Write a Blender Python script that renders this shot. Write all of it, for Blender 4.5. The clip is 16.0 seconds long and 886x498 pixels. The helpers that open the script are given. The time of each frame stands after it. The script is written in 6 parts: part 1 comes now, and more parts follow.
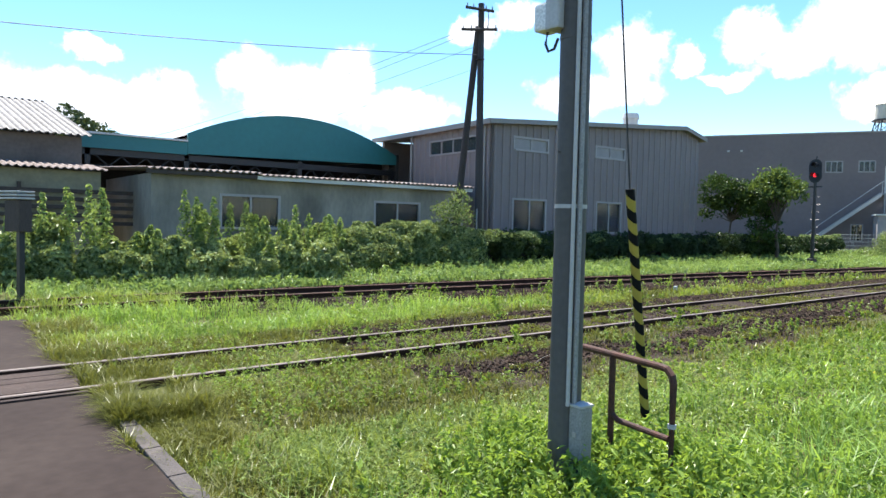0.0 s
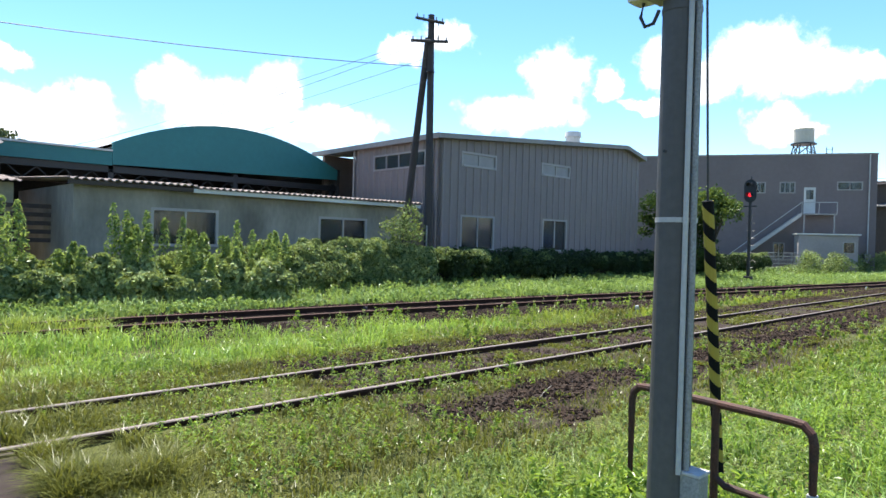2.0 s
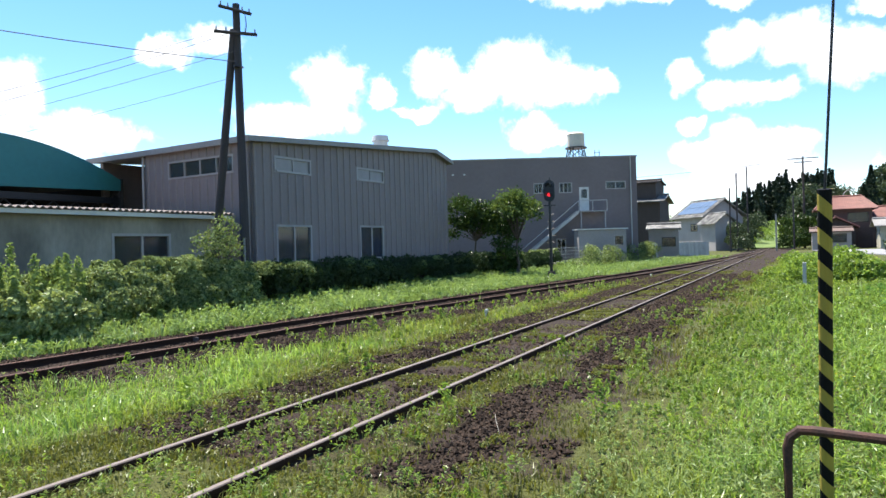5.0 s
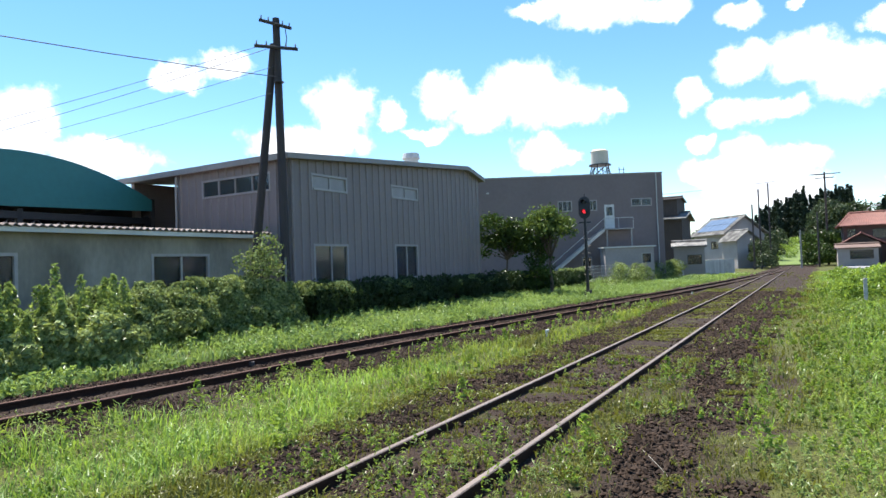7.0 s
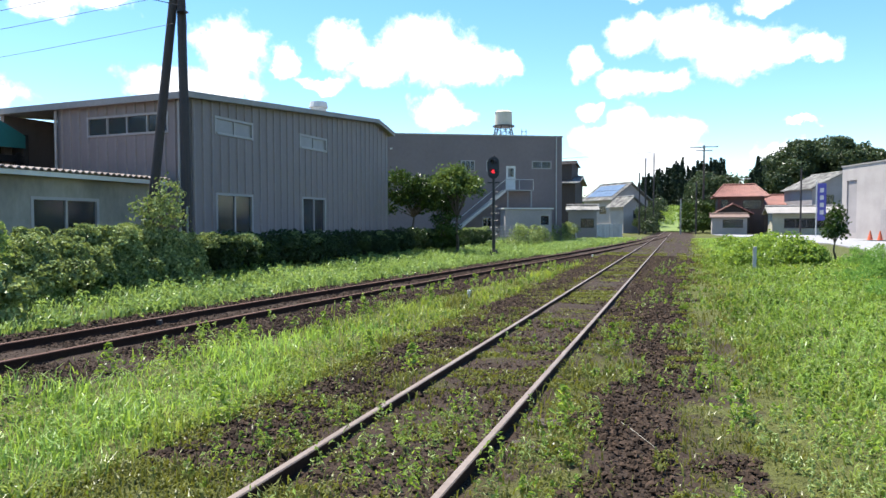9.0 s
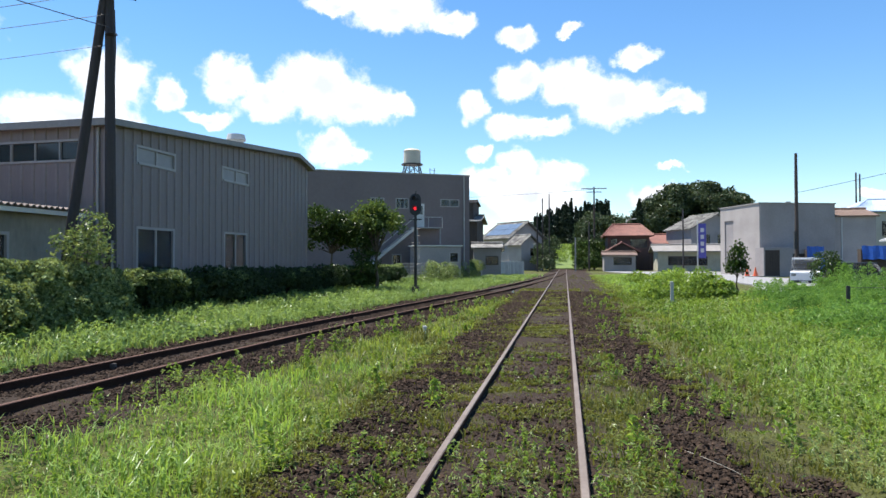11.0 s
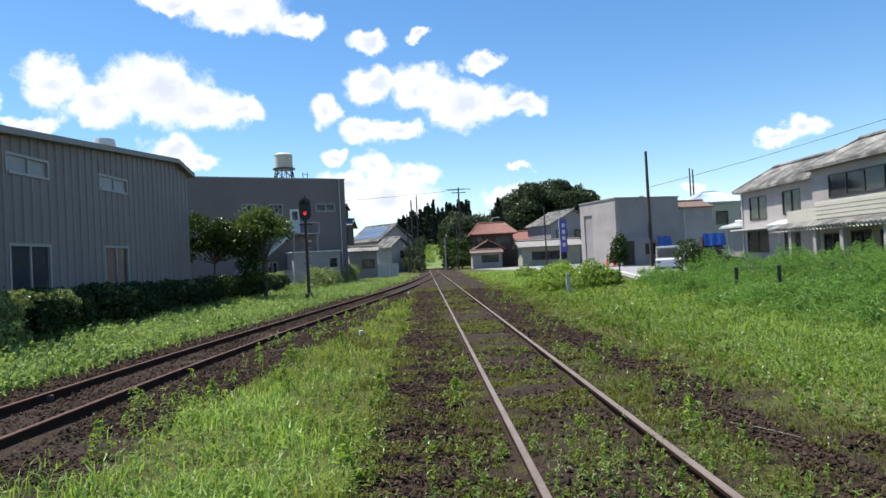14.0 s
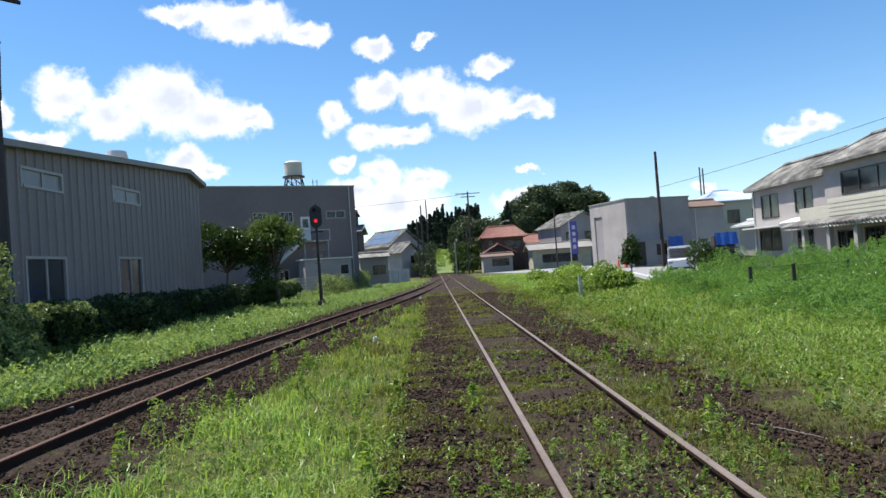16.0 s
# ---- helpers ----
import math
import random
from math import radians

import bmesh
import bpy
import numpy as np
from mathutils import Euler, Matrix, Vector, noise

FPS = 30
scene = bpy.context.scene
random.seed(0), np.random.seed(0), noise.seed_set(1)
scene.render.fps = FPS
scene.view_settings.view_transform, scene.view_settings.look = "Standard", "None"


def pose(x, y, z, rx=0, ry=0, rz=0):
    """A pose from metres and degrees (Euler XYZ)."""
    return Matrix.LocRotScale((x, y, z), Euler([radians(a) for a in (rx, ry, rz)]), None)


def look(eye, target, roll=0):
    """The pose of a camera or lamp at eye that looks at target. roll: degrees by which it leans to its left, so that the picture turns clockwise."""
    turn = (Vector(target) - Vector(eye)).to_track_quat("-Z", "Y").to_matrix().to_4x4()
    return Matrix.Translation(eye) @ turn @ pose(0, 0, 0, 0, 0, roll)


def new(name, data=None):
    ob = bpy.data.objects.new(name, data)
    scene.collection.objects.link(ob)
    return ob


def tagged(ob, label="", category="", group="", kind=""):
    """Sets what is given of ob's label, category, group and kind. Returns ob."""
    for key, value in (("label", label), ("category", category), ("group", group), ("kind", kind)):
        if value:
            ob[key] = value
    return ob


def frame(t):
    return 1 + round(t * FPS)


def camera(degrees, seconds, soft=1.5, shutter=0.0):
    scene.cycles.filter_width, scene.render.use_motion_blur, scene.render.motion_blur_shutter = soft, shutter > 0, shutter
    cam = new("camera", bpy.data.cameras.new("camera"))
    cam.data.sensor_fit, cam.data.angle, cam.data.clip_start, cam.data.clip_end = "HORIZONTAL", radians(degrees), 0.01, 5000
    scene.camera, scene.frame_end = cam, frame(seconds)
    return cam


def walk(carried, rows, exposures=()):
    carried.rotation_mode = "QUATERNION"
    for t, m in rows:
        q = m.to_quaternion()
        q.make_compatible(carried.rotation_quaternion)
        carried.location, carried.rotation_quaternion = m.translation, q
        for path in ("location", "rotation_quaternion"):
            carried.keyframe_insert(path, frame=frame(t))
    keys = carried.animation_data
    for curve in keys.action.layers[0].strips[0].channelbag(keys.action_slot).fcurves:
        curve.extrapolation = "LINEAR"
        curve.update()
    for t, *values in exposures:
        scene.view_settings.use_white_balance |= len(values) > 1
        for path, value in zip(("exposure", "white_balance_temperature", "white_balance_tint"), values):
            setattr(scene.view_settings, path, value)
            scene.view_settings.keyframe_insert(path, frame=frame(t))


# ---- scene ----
cam = camera(67.1, 16.0)
PATH = [
    (0, (7.404, -0.113, 1.722), (5.823, 1.109, 1.639), 1.3),
    (0.5, (7.196, -0.112, 1.711), (5.742, 1.258, 1.612), 1.5),
    (1, (6.845, -0.057, 1.699), (5.384, 1.308, 1.662), 1.6),
    (1.5, (6.539, -0.06, 1.669), (5.049, 1.273, 1.648), 1.7),
    (2, (6.199, -0.062, 1.703), (4.755, 1.322, 1.677), 1.5),
    (2.5, (5.927, -0.009, 1.694), (4.547, 1.438, 1.65), 0.1),
    (3, (5.587, 0.064, 1.735), (4.399, 1.673, 1.717), 0.2),
    (3.5, (5.224, 0.018, 1.741), (4.122, 1.686, 1.75), 0.1),
    (6, (3.55, 0.167, 1.753), (2.675, 1.965, 1.74), -2.1),
    (6.5, (3.209, 0.213, 1.75), (2.277, 1.982, 1.802), -2.7),
    (7, (2.828, 0.244, 1.714), (1.868, 1.998, 1.771), -2.1),
    (7.5, (2.45, 0.394, 1.748), (1.454, 2.128, 1.722), -2.8),
    (8, (2.214, 0.587, 1.725), (1.325, 2.377, 1.664), -2.9),
    (8.5, (2.124, 0.549, 1.747), (1.375, 2.402, 1.659), -1.4),
    (11, (0.442, 0.257, 1.674), (0.082, 2.224, 1.708), -0.1),
    (11.5, (0.205, 0.296, 1.662), (0.044, 2.289, 1.721), -1.0),
    (12, (-0.148, 0.253, 1.655), (-0.261, 2.249, 1.681), -2.0),
    (12.5, (-0.56, 0.262, 1.665), (-0.669, 2.258, 1.697), -1.4),
    (13, (-0.825, 0.341, 1.597), (-0.887, 2.34, 1.646), -1.7),
    (13.5, (-1.03, 0.324, 1.644), (-1.078, 2.323, 1.693), -2.4),
    (14, (-1.268, 0.245, 1.652), (-1.211, 2.244, 1.685), -3.0),
    (14.5, (-1.317, 0.24, 1.664), (-1.23, 2.238, 1.692), -3.0),
    (15, (-1.327, 0.225, 1.658), (-1.251, 2.223, 1.692), -3.4),
    (15.5, (-1.346, 0.238, 1.647), (-1.292, 2.237, 1.688), -3.7),
    (16, (-1.319, 0.226, 1.67), (-1.291, 2.225, 1.718), -4.1),
]
walk(cam, [(t, look(eye, target, roll)) for t, eye, target, roll in PATH],
     exposures=((0.0, 1.52), (3.5, 1.42), (7.0, 1.30), (8.5, 1.42), (11.0, 0.98), (12.5, 0.80), (16.0, 0.79)))

# ---- sky and sun ----
SUN_TO = Vector((-0.37, 0.17, 1.0)).normalized()
sun_el = math.asin(SUN_TO.z)
sun_az = math.atan2(SUN_TO.x, SUN_TO.y)

PUFFS_NORTH = [
    (-28.2, 14.4, 2.2, 1.9), (-25.2, 13.1, 2.5, 1.5), (-20.9, 14.3, 4.2, 2.5), (-17.8, 13.1, 3.9, 1.9), (-14.5, 13.2, 1.6, 1.1),
    (-20.1, 9.5, 2.2, 1.4), (-18.1, 8.5, 1.5, 0.7), (-14.4, 20.6, 4.2, 1.7), (-9.6, 19.6, 2.4, 0.8), (-19.4, 20.9, 2.7, 0.8),
    (-4.0, 18.4, 1.7, 1.0), (0.3, 19.0, 1.1, 0.5), (-7.7, 13.0, 1.4, 1.4)]
PUFFS_MIDDLE = [
    (-3.5, 15.0, 2.2, 1.5), (0.4, 14.6, 2.9, 1.9), (4.2, 13.1, 4.1, 1.9), (8.5, 12.6, 2.6, 0.8), (-4.5, 11.3, 1.9, 1.2),
    (-1.4, 11.2, 2.2, 0.9), (5.9, 16.3, 1.9, 0.8), (-7.0, 9.0, 1.2, 0.8), (-3.6, 8.2, 1.7, 1.4), (-0.5, 7.2, 2.2, 1.2),
    (-6.1, 6.6, 2.9, 1.2), (-2.7, 5.3, 4.4, 1.9), (8.6, 7.3, 1.2, 0.4), (7.3, 5.2, 1.9, 0.9), (28.6, 7.9, 1.6, 0.7),
    (30.2, 8.7, 1.4, 1.0), (22.2, 4.6, 1.0, 0.5)]
PUFFS_WEST = [
    (-29.7, 11.6, 2.3, 0.7), (-32.7, 13.0, 1.1, 1.4), (-75.4, 9.1, 3.1, 1.8), (-68.7, 11.6, 2.0, 1.8), (-64.6, 10.0, 5.0, 2.4),
    (-60.3, 12.0, 2.4, 2.2), (-56.2, 9.1, 4.4, 1.6), (-50.1, 15.8, 1.9, 1.2), (-46.3, 16.8, 2.2, 1.3), (-37.1, 13.9, 2.9, 2.5),
    (-39.5, 10.9, 5.5, 1.6), (-80.0, 12.2, 2.1, 0.8), (-82.4, 8.1, 7.2, 2.4), (-75.5, 8.4, 3.7, 2.1), (-95.0, 11.0, 6.0, 3.0),
    (55.0, 10.0, 6.0, 3.0), (80.0, 14.0, 8.0, 3.5), (120.0, 12.0, 9.0, 4.0), (165.0, 15.0, 9.0, 4.0), (-130.0, 13.0, 9.0, 4.0)]


def build_world():
    world = bpy.data.worlds.new("sky")
    scene.world = world
    world.use_nodes = True
    nt = world.node_tree
    nt.nodes.clear()
    N, L = nt.nodes.new, nt.links.new
    out, bg = N("ShaderNodeOutputWorld"), N("ShaderNodeBackground")
    sky = N("ShaderNodeTexSky")
    sky.sky_type, sky.sun_disc = "NISHITA", False
    sky.sun_elevation, sky.sun_rotation = sun_el, sun_az
    sky.air_density, sky.dust_density, sky.ozone_density = 1.0, 0.1, 3.0
    tc, sep = N("ShaderNodeTexCoord"), N("ShaderNodeSeparateXYZ")
    L(tc.outputs["Generated"], sep.inputs[0])

    def math_node(op, a, b=None, c=None):
        n = N("ShaderNodeMath")
        n.operation = op
        for i, v in enumerate((a, b, c)):
            if v is None:
                continue
            if isinstance(v, (int, float)):
                n.inputs[i].default_value = v
            else:
                L(v, n.inputs[i])
        return n.outputs[0]

    az = math_node("ARCTAN2", sep.outputs[0], sep.outputs[1])
    el = math_node("ARCSINE", sep.outputs[2])
    uv = N("ShaderNodeCombineXYZ")
    L(az, uv.inputs[0])
    L(el, uv.inputs[1])
    big, fine = N("ShaderNodeTexNoise"), N("ShaderNodeTexNoise")
    for n, s, d in ((big, 22.0, 6.0), (fine, 34.0, 9.0)):
        n.inputs["Scale"].default_value, n.inputs["Detail"].default_value, n.inputs["Roughness"].default_value = s, d, 0.6
        L(tc.outputs["Generated"], n.inputs["Vector"])
    warp = N("ShaderNodeVectorMath")
    warp.operation = "MULTIPLY_ADD"
    L(big.outputs["Color"], warp.inputs[0])
    warp.inputs[1].default_value = (0.060, 0.050, 0)
    L(uv.outputs[0], warp.inputs[2])
    best = None
    for u, v, a, b in PUFFS_NORTH + PUFFS_MIDDLE + PUFFS_WEST:
        ra, rb = radians(a), radians(b)
        m, ln = N("ShaderNodeVectorMath"), N("ShaderNodeVectorMath")
        m.operation, ln.operation = "MULTIPLY_ADD", "LENGTH"
        L(warp.outputs[0], m.inputs[0])
        m.inputs[1].default_value = (1 / ra, 1 / rb, 0)
        m.inputs[2].default_value = (-(radians(u) + 0.030) / ra, -(radians(v) + 0.025) / rb, 0)
        L(m.outputs[0], ln.inputs[0])
        best = ln.outputs["Value"] if best is None else math_node("SMOOTH_MIN", best, ln.outputs["Value"], 0.25)
    edge = math_node("MULTIPLY_ADD", fine.outputs["Fac"], 1.15, -0.575)
    dist = math_node("ADD", best, edge)
    cover = N("ShaderNodeMapRange")
    cover.interpolation_type = "SMOOTHSTEP"
    L(dist, cover.inputs["Value"])
    for k, v in (("From Min", 1.18), ("From Max", 0.60), ("To Min", 0.0), ("To Max", 1.0)):
        cover.inputs[k].default_value = v
    # thin far veil of small clouds near the horizon
    grey = N("ShaderNodeMapRange")
    L(math_node("ADD", best, math_node("MULTIPLY", big.outputs["Fac"], 1.1)), grey.inputs["Value"])
    for k, v in (("From Min", 1.22), ("From Max", 0.62), ("To Min", 0.0), ("To Max", 0.75)):
        grey.inputs[k].default_value = v
    white = N("ShaderNodeMix")
    white.data_type = "RGBA"
    L(grey.outputs[0], white.inputs["Factor"])
    white.inputs["A"].default_value = (7.6, 7.8, 8.1, 1)
    white.inputs["B"].default_value = (4.4, 4.8, 5.8, 1)
    mix = N("ShaderNodeMix")
    mix.data_type = "RGBA"
    L(cover.outputs[0], mix.inputs["Factor"])
    deep = N("ShaderNodeHueSaturation")
    deep.inputs["Saturation"].default_value, deep.inputs["Value"].default_value = 1.22, 1.12
    L(sky.outputs[0], deep.inputs["Color"])
    L(deep.outputs[0], mix.inputs["A"])
    L(white.outputs["Result"], mix.inputs["B"])
    L(mix.outputs["Result"], bg.inputs["Color"])
    bg.inputs["Strength"].default_value = 0.09
    L(bg.outputs[0], out.inputs[0])


build_world()
sun = new("sun", bpy.data.lights.new("sun", "SUN"))
sun.data.energy, sun.data.angle, sun.data.color = 5.0, radians(0.53), (1.0, 0.95, 0.87)
sun.matrix_world = look(SUN_TO * 60, (0, 0, 0))


# ---- materials ----
def material(name, color, rough=0.7, metal=0.0, second=None, scale=3.0, amount=0.5, grain=0.25, bump=0.15, stretch=(1, 1, 1), island=0.0, per_object=0.0, spec=0.5):
    m = bpy.data.materials.new(name)
    m.use_nodes = True
    nt = m.node_tree
    N, L = nt.nodes.new, nt.links.new
    p = nt.nodes["Principled BSDF"]
    p.inputs["Roughness"].default_value, p.inputs["Metallic"].default_value = rough, metal
    p.inputs["Specular IOR Level"].default_value = spec
    tc, mp = N("ShaderNodeTexCoord"), N("ShaderNodeMapping")
    mp.inputs["Scale"].default_value = stretch
    L(tc.outputs["Object"], mp.inputs["Vector"])
    a, b = N("ShaderNodeTexNoise"), N("ShaderNodeTexNoise")
    for n, s, d in ((a, scale, 6), (b, scale * 14, 3)):
        n.inputs["Scale"].default_value, n.inputs["Detail"].default_value = s, d
        L(mp.outputs[0], n.inputs["Vector"])
    ramp = N("ShaderNodeMapRange")
    L(a.outputs["Fac"], ramp.inputs["Value"])
    for k, v in (("From Min", 0.38), ("From Max", 0.66), ("To Min", 0.0), ("To Max", amount)):
        ramp.inputs[k].default_value = v
    mix = N("ShaderNodeMix")
    mix.data_type = "RGBA"
    second = second or tuple(c * 0.6 for c in color)
    mix.inputs["A"].default_value, mix.inputs["B"].default_value = (*color, 1), (*second, 1)
    L(ramp.outputs[0], mix.inputs["Factor"])
    hsv = N("ShaderNodeHueSaturation")
    L(mix.outputs["Result"], hsv.inputs["Color"])
    val = N("ShaderNodeMapRange")
    L(b.outputs["Fac"], val.inputs["Value"])
    for k, v in (("From Min", 0.3), ("From Max", 0.7), ("To Min", 1 - grain), ("To Max", 1 + grain)):
        val.inputs[k].default_value = v
    last = val.outputs[0]
    if island or per_object:
        src = N("ShaderNodeNewGeometry").outputs["Random Per Island"] if island else N("ShaderNodeObjectInfo").outputs["Random"]
        amt = island or per_object
        rr, mul = N("ShaderNodeMapRange"), N("ShaderNodeMath")
        L(src, rr.inputs["Value"])
        rr.inputs["To Min"].default_value, rr.inputs["To Max"].default_value = 1 - amt, 1 + amt
        mul.operation = "MULTIPLY"
        L(rr.outputs[0], mul.inputs[0])
        L(last, mul.inputs[1])
        last = mul.outputs[0]
    L(last, hsv.inputs["Value"])
    L(hsv.outputs[0], p.inputs["Base Color"])
    if bump:
        bn = N("ShaderNodeBump")
        bn.inputs["Strength"].default_value, bn.inputs["Distance"].default_value = bump, 0.02
        L(b.outputs["Fac"], bn.inputs["Height"])
        L(bn.outputs[0], p.inputs["Normal"])
    return m


def leaf_material(name, dark, light, through_amount=0.4, dry=None, gloss=0.35):
    """Leaves and blades: each one its own shade, light passing through them."""
    m = bpy.data.materials.new(name)
    m.use_nodes = True
    nt = m.node_tree
    nt.nodes.clear()
    N, L = nt.nodes.new, nt.links.new
    out, geo, ramp = N("ShaderNodeOutputMaterial"), N("ShaderNodeNewGeometry"), N("ShaderNodeValToRGB")
    e = ramp.color_ramp.elements
    e[0].color, e[1].color = (*dark, 1), (*light, 1)
    if dry:
        e[1].position = 0.9
        x = e.new(0.97)
        x.color = (*dry, 1)
    tc, no, add = N("ShaderNodeTexCoord"), N("ShaderNodeTexNoise"), N("ShaderNodeMath")
    no.inputs["Scale"].default_value, no.inputs["Detail"].default_value = 0.45, 4
    L(tc.outputs["Object"], no.inputs["Vector"])
    add.operation = "MULTIPLY_ADD"
    L(no.outputs["Fac"], add.inputs[0])
    add.inputs[1].default_value = 0.9
    sub = N("ShaderNodeMath")
    sub.operation = "MULTIPLY_ADD"
    L(geo.outputs["Random Per Island"], sub.inputs[0])
    sub.inputs[1].default_value, sub.inputs[2].default_value = 0.62, -0.28
    L(sub.outputs[0], add.inputs[2])
    L(add.outputs[0], ramp.inputs[0])
    d, t, g = N("ShaderNodeBsdfDiffuse"), N("ShaderNodeBsdfTranslucent"), N("ShaderNodeBsdfGlossy")
    warm = N("ShaderNodeMix")
    warm.data_type, warm.blend_type = "RGBA", "MULTIPLY"
    warm.inputs["Factor"].default_value = 1.0
    warm.inputs["B"].default_value = (1.2, 1.12, 0.6, 1)
    L(ramp.outputs[0], warm.inputs["A"])
    L(ramp.outputs[0], d.inputs["Color"])
    L(warm.outputs["Result"], t.inputs["Color"])
    g.inputs["Roughness"].default_value = gloss
    g.inputs["Color"].default_value = (0.8, 0.8, 0.8, 1)
    m1, m2 = N("ShaderNodeMixShader"), N("ShaderNodeMixShader")
    m1.inputs[0].default_value, m2.inputs[0].default_value = through_amount, 0.02
    L(d.outputs[0], m1.inputs[1])
    L(t.outputs[0], m1.inputs[2])
    L(m1.outputs[0], m2.inputs[1])
    L(g.outputs[0], m2.inputs[2])
    L(m2.outputs[0], out.inputs[0])
    return m


def glass_material(name, tint=(0.75, 0.8, 0.8)):
    m = bpy.data.materials.new(name)
    m.use_nodes = True
    p = m.node_tree.nodes["Principled BSDF"]
    p.inputs["Base Color"].default_value = (*tint, 1)
    p.inputs["Roughness"].default_value, p.inputs["Transmission Weight"].default_value, p.inputs["IOR"].default_value = 0.06, 0.9, 1.35
    p.inputs["Specular IOR Level"].default_value = 0.3
    return m


def stripe_material(name, a, b, width):
    """Yellow and black bands round a tube, slanted."""
    m = material(name, a, 0.8, spec=0.12)
    nt = m.node_tree
    N, L = nt.nodes.new, nt.links.new
    p = nt.nodes["Principled BSDF"]
    tc, sep = N("ShaderNodeTexCoord"), N("ShaderNodeSeparateXYZ")
    L(tc.outputs["Object"], sep.inputs[0])
    s, f, c, mix = N("ShaderNodeMath"), N("ShaderNodeMath"), N("ShaderNodeMath"), N("ShaderNodeMix")
    s.operation, f.operation, c.operation = "MULTIPLY_ADD", "FRACT", "GREATER_THAN"
    L(sep.outputs[2], s.inputs[0])
    s.inputs[1].default_value = 0.5 / width
    mx = N("ShaderNodeMath")
    mx.operation = "MULTIPLY"
    L(sep.outputs[0], mx.inputs[0])
    mx.inputs[1].default_value = 0.5 / width
    L(mx.outputs[0], s.inputs[2])
    L(s.outputs[0], f.inputs[0])
    L(f.outputs[0], c.inputs[0])
    c.inputs[1].default_value = 0.5
    mix.data_type = "RGBA"
    L(c.outputs[0], mix.inputs["Factor"])
    mix.inputs["A"].default_value, mix.inputs["B"].default_value = (*a, 1), (*b, 1)
    L(mix.outputs["Result"], p.inputs["Base Color"])
    return m


def lamp_material(name, color, strength):
    m = bpy.data.materials.new(name)
    m.use_nodes = True
    p = m.node_tree.nodes["Principled BSDF"]
    p.inputs["Base Color"].default_value = p.inputs["Emission Color"].default_value = (*color, 1)
    p.inputs["Emission Strength"].default_value = strength
    return m


def ground_material():
    """Soil, gravel and short turf: where each lies follows the two tracks."""
    m = bpy.data.materials.new("ground")
    m.use_nodes = True
    nt = m.node_tree
    N, L = nt.nodes.new, nt.links.new
    p = nt.nodes["Principled BSDF"]
    p.inputs["Roughness"].default_value = 0.95
    p.inputs["Specular IOR Level"].default_value = 0.2
    tc = N("ShaderNodeTexCoord")
    col = []
    for c1, c2, s in (((0.010, 0.0065, 0.005), (0.062, 0.042, 0.030), 26.0), ((0.045, 0.050, 0.014), (0.100, 0.108, 0.030), 3.0)):
        n, r = N("ShaderNodeTexNoise"), N("ShaderNodeMix")
        n.inputs["Scale"].default_value, n.inputs["Detail"].default_value, n.inputs["Roughness"].default_value = s, 8, 0.7
        L(tc.outputs["Object"], n.inputs["Vector"])
        r.data_type = "RGBA"
        r.inputs["A"].default_value, r.inputs["B"].default_value = (*c1, 1), (*c2, 1)
        L(n.outputs["Fac"], r.inputs["Factor"])
        col.append(r.outputs["Result"])
    at = N("ShaderNodeAttribute")
    at.attribute_name = "turf"
    n, s = N("ShaderNodeTexNoise"), N("ShaderNodeMath")
    n.inputs["Scale"].default_value, n.inputs["Detail"].default_value = 2.6, 6
    L(tc.outputs["Object"], n.inputs["Vector"])
    s.operation = "ADD"
    L(n.outputs["Fac"], s.inputs[0])
    L(at.outputs["Fac"], s.inputs[1])
    f = N("ShaderNodeMapRange")
    L(s.outputs[0], f.inputs["Value"])
    f.inputs["From Min"].default_value, f.inputs["From Max"].default_value = 0.95, 1.25
    mix = N("ShaderNodeMix")
    mix.data_type = "RGBA"
    L(f.outputs[0], mix.inputs["Factor"])
    L(col[0], mix.inputs["A"])
    L(col[1], mix.inputs["B"])
    L(mix.outputs["Result"], p.inputs["Base Color"])
    b, bn = N("ShaderNodeTexNoise"), N("ShaderNodeBump")
    b.inputs["Scale"].default_value, b.inputs["Detail"].default_value = 30, 4
    L(tc.outputs["Object"], b.inputs["Vector"])
    bn.inputs["Strength"].default_value, bn.inputs["Distance"].default_value = 1.0, 0.06
    L(b.outputs["Fac"], bn.inputs["Height"])
    L(bn.outputs[0], p.inputs["Normal"])
    return m


M_GROUND = ground_material()
M_ASPHALT = material("asphalt", (0.030, 0.0225, 0.0195), 0.95, second=(0.044, 0.034, 0.029), scale=0.7, amount=0.8, grain=0.12, bump=0.12, spec=0.12)
M_ROAD = material("pale_asphalt", (0.22, 0.215, 0.22), 0.9, second=(0.22, 0.22, 0.22), scale=0.4)
M_KERB = material("kerb_concrete", (0.070, 0.058, 0.052), 0.9, second=(0.035, 0.030, 0.025), scale=4, amount=0.8, bump=0.4)
M_PLANK = material("weathered_plank", (0.055, 0.040, 0.034), 0.9, second=(0.028, 0.021, 0.018), scale=3, stretch=(6, 1, 6), bump=0.5, per_object=0.25, spec=0.2)
M_SLEEPER = material("sleeper_wood", (0.050, 0.036, 0.027), 0.9, second=(0.026, 0.020, 0.016), scale=5, stretch=(1, 5, 5), bump=0.5, per_object=0.25)
M_RAIL = material("rusty_rail", (0.040, 0.022, 0.015), 0.9, second=(0.024, 0.014, 0.011), scale=6, bump=0.2, spec=0.12)
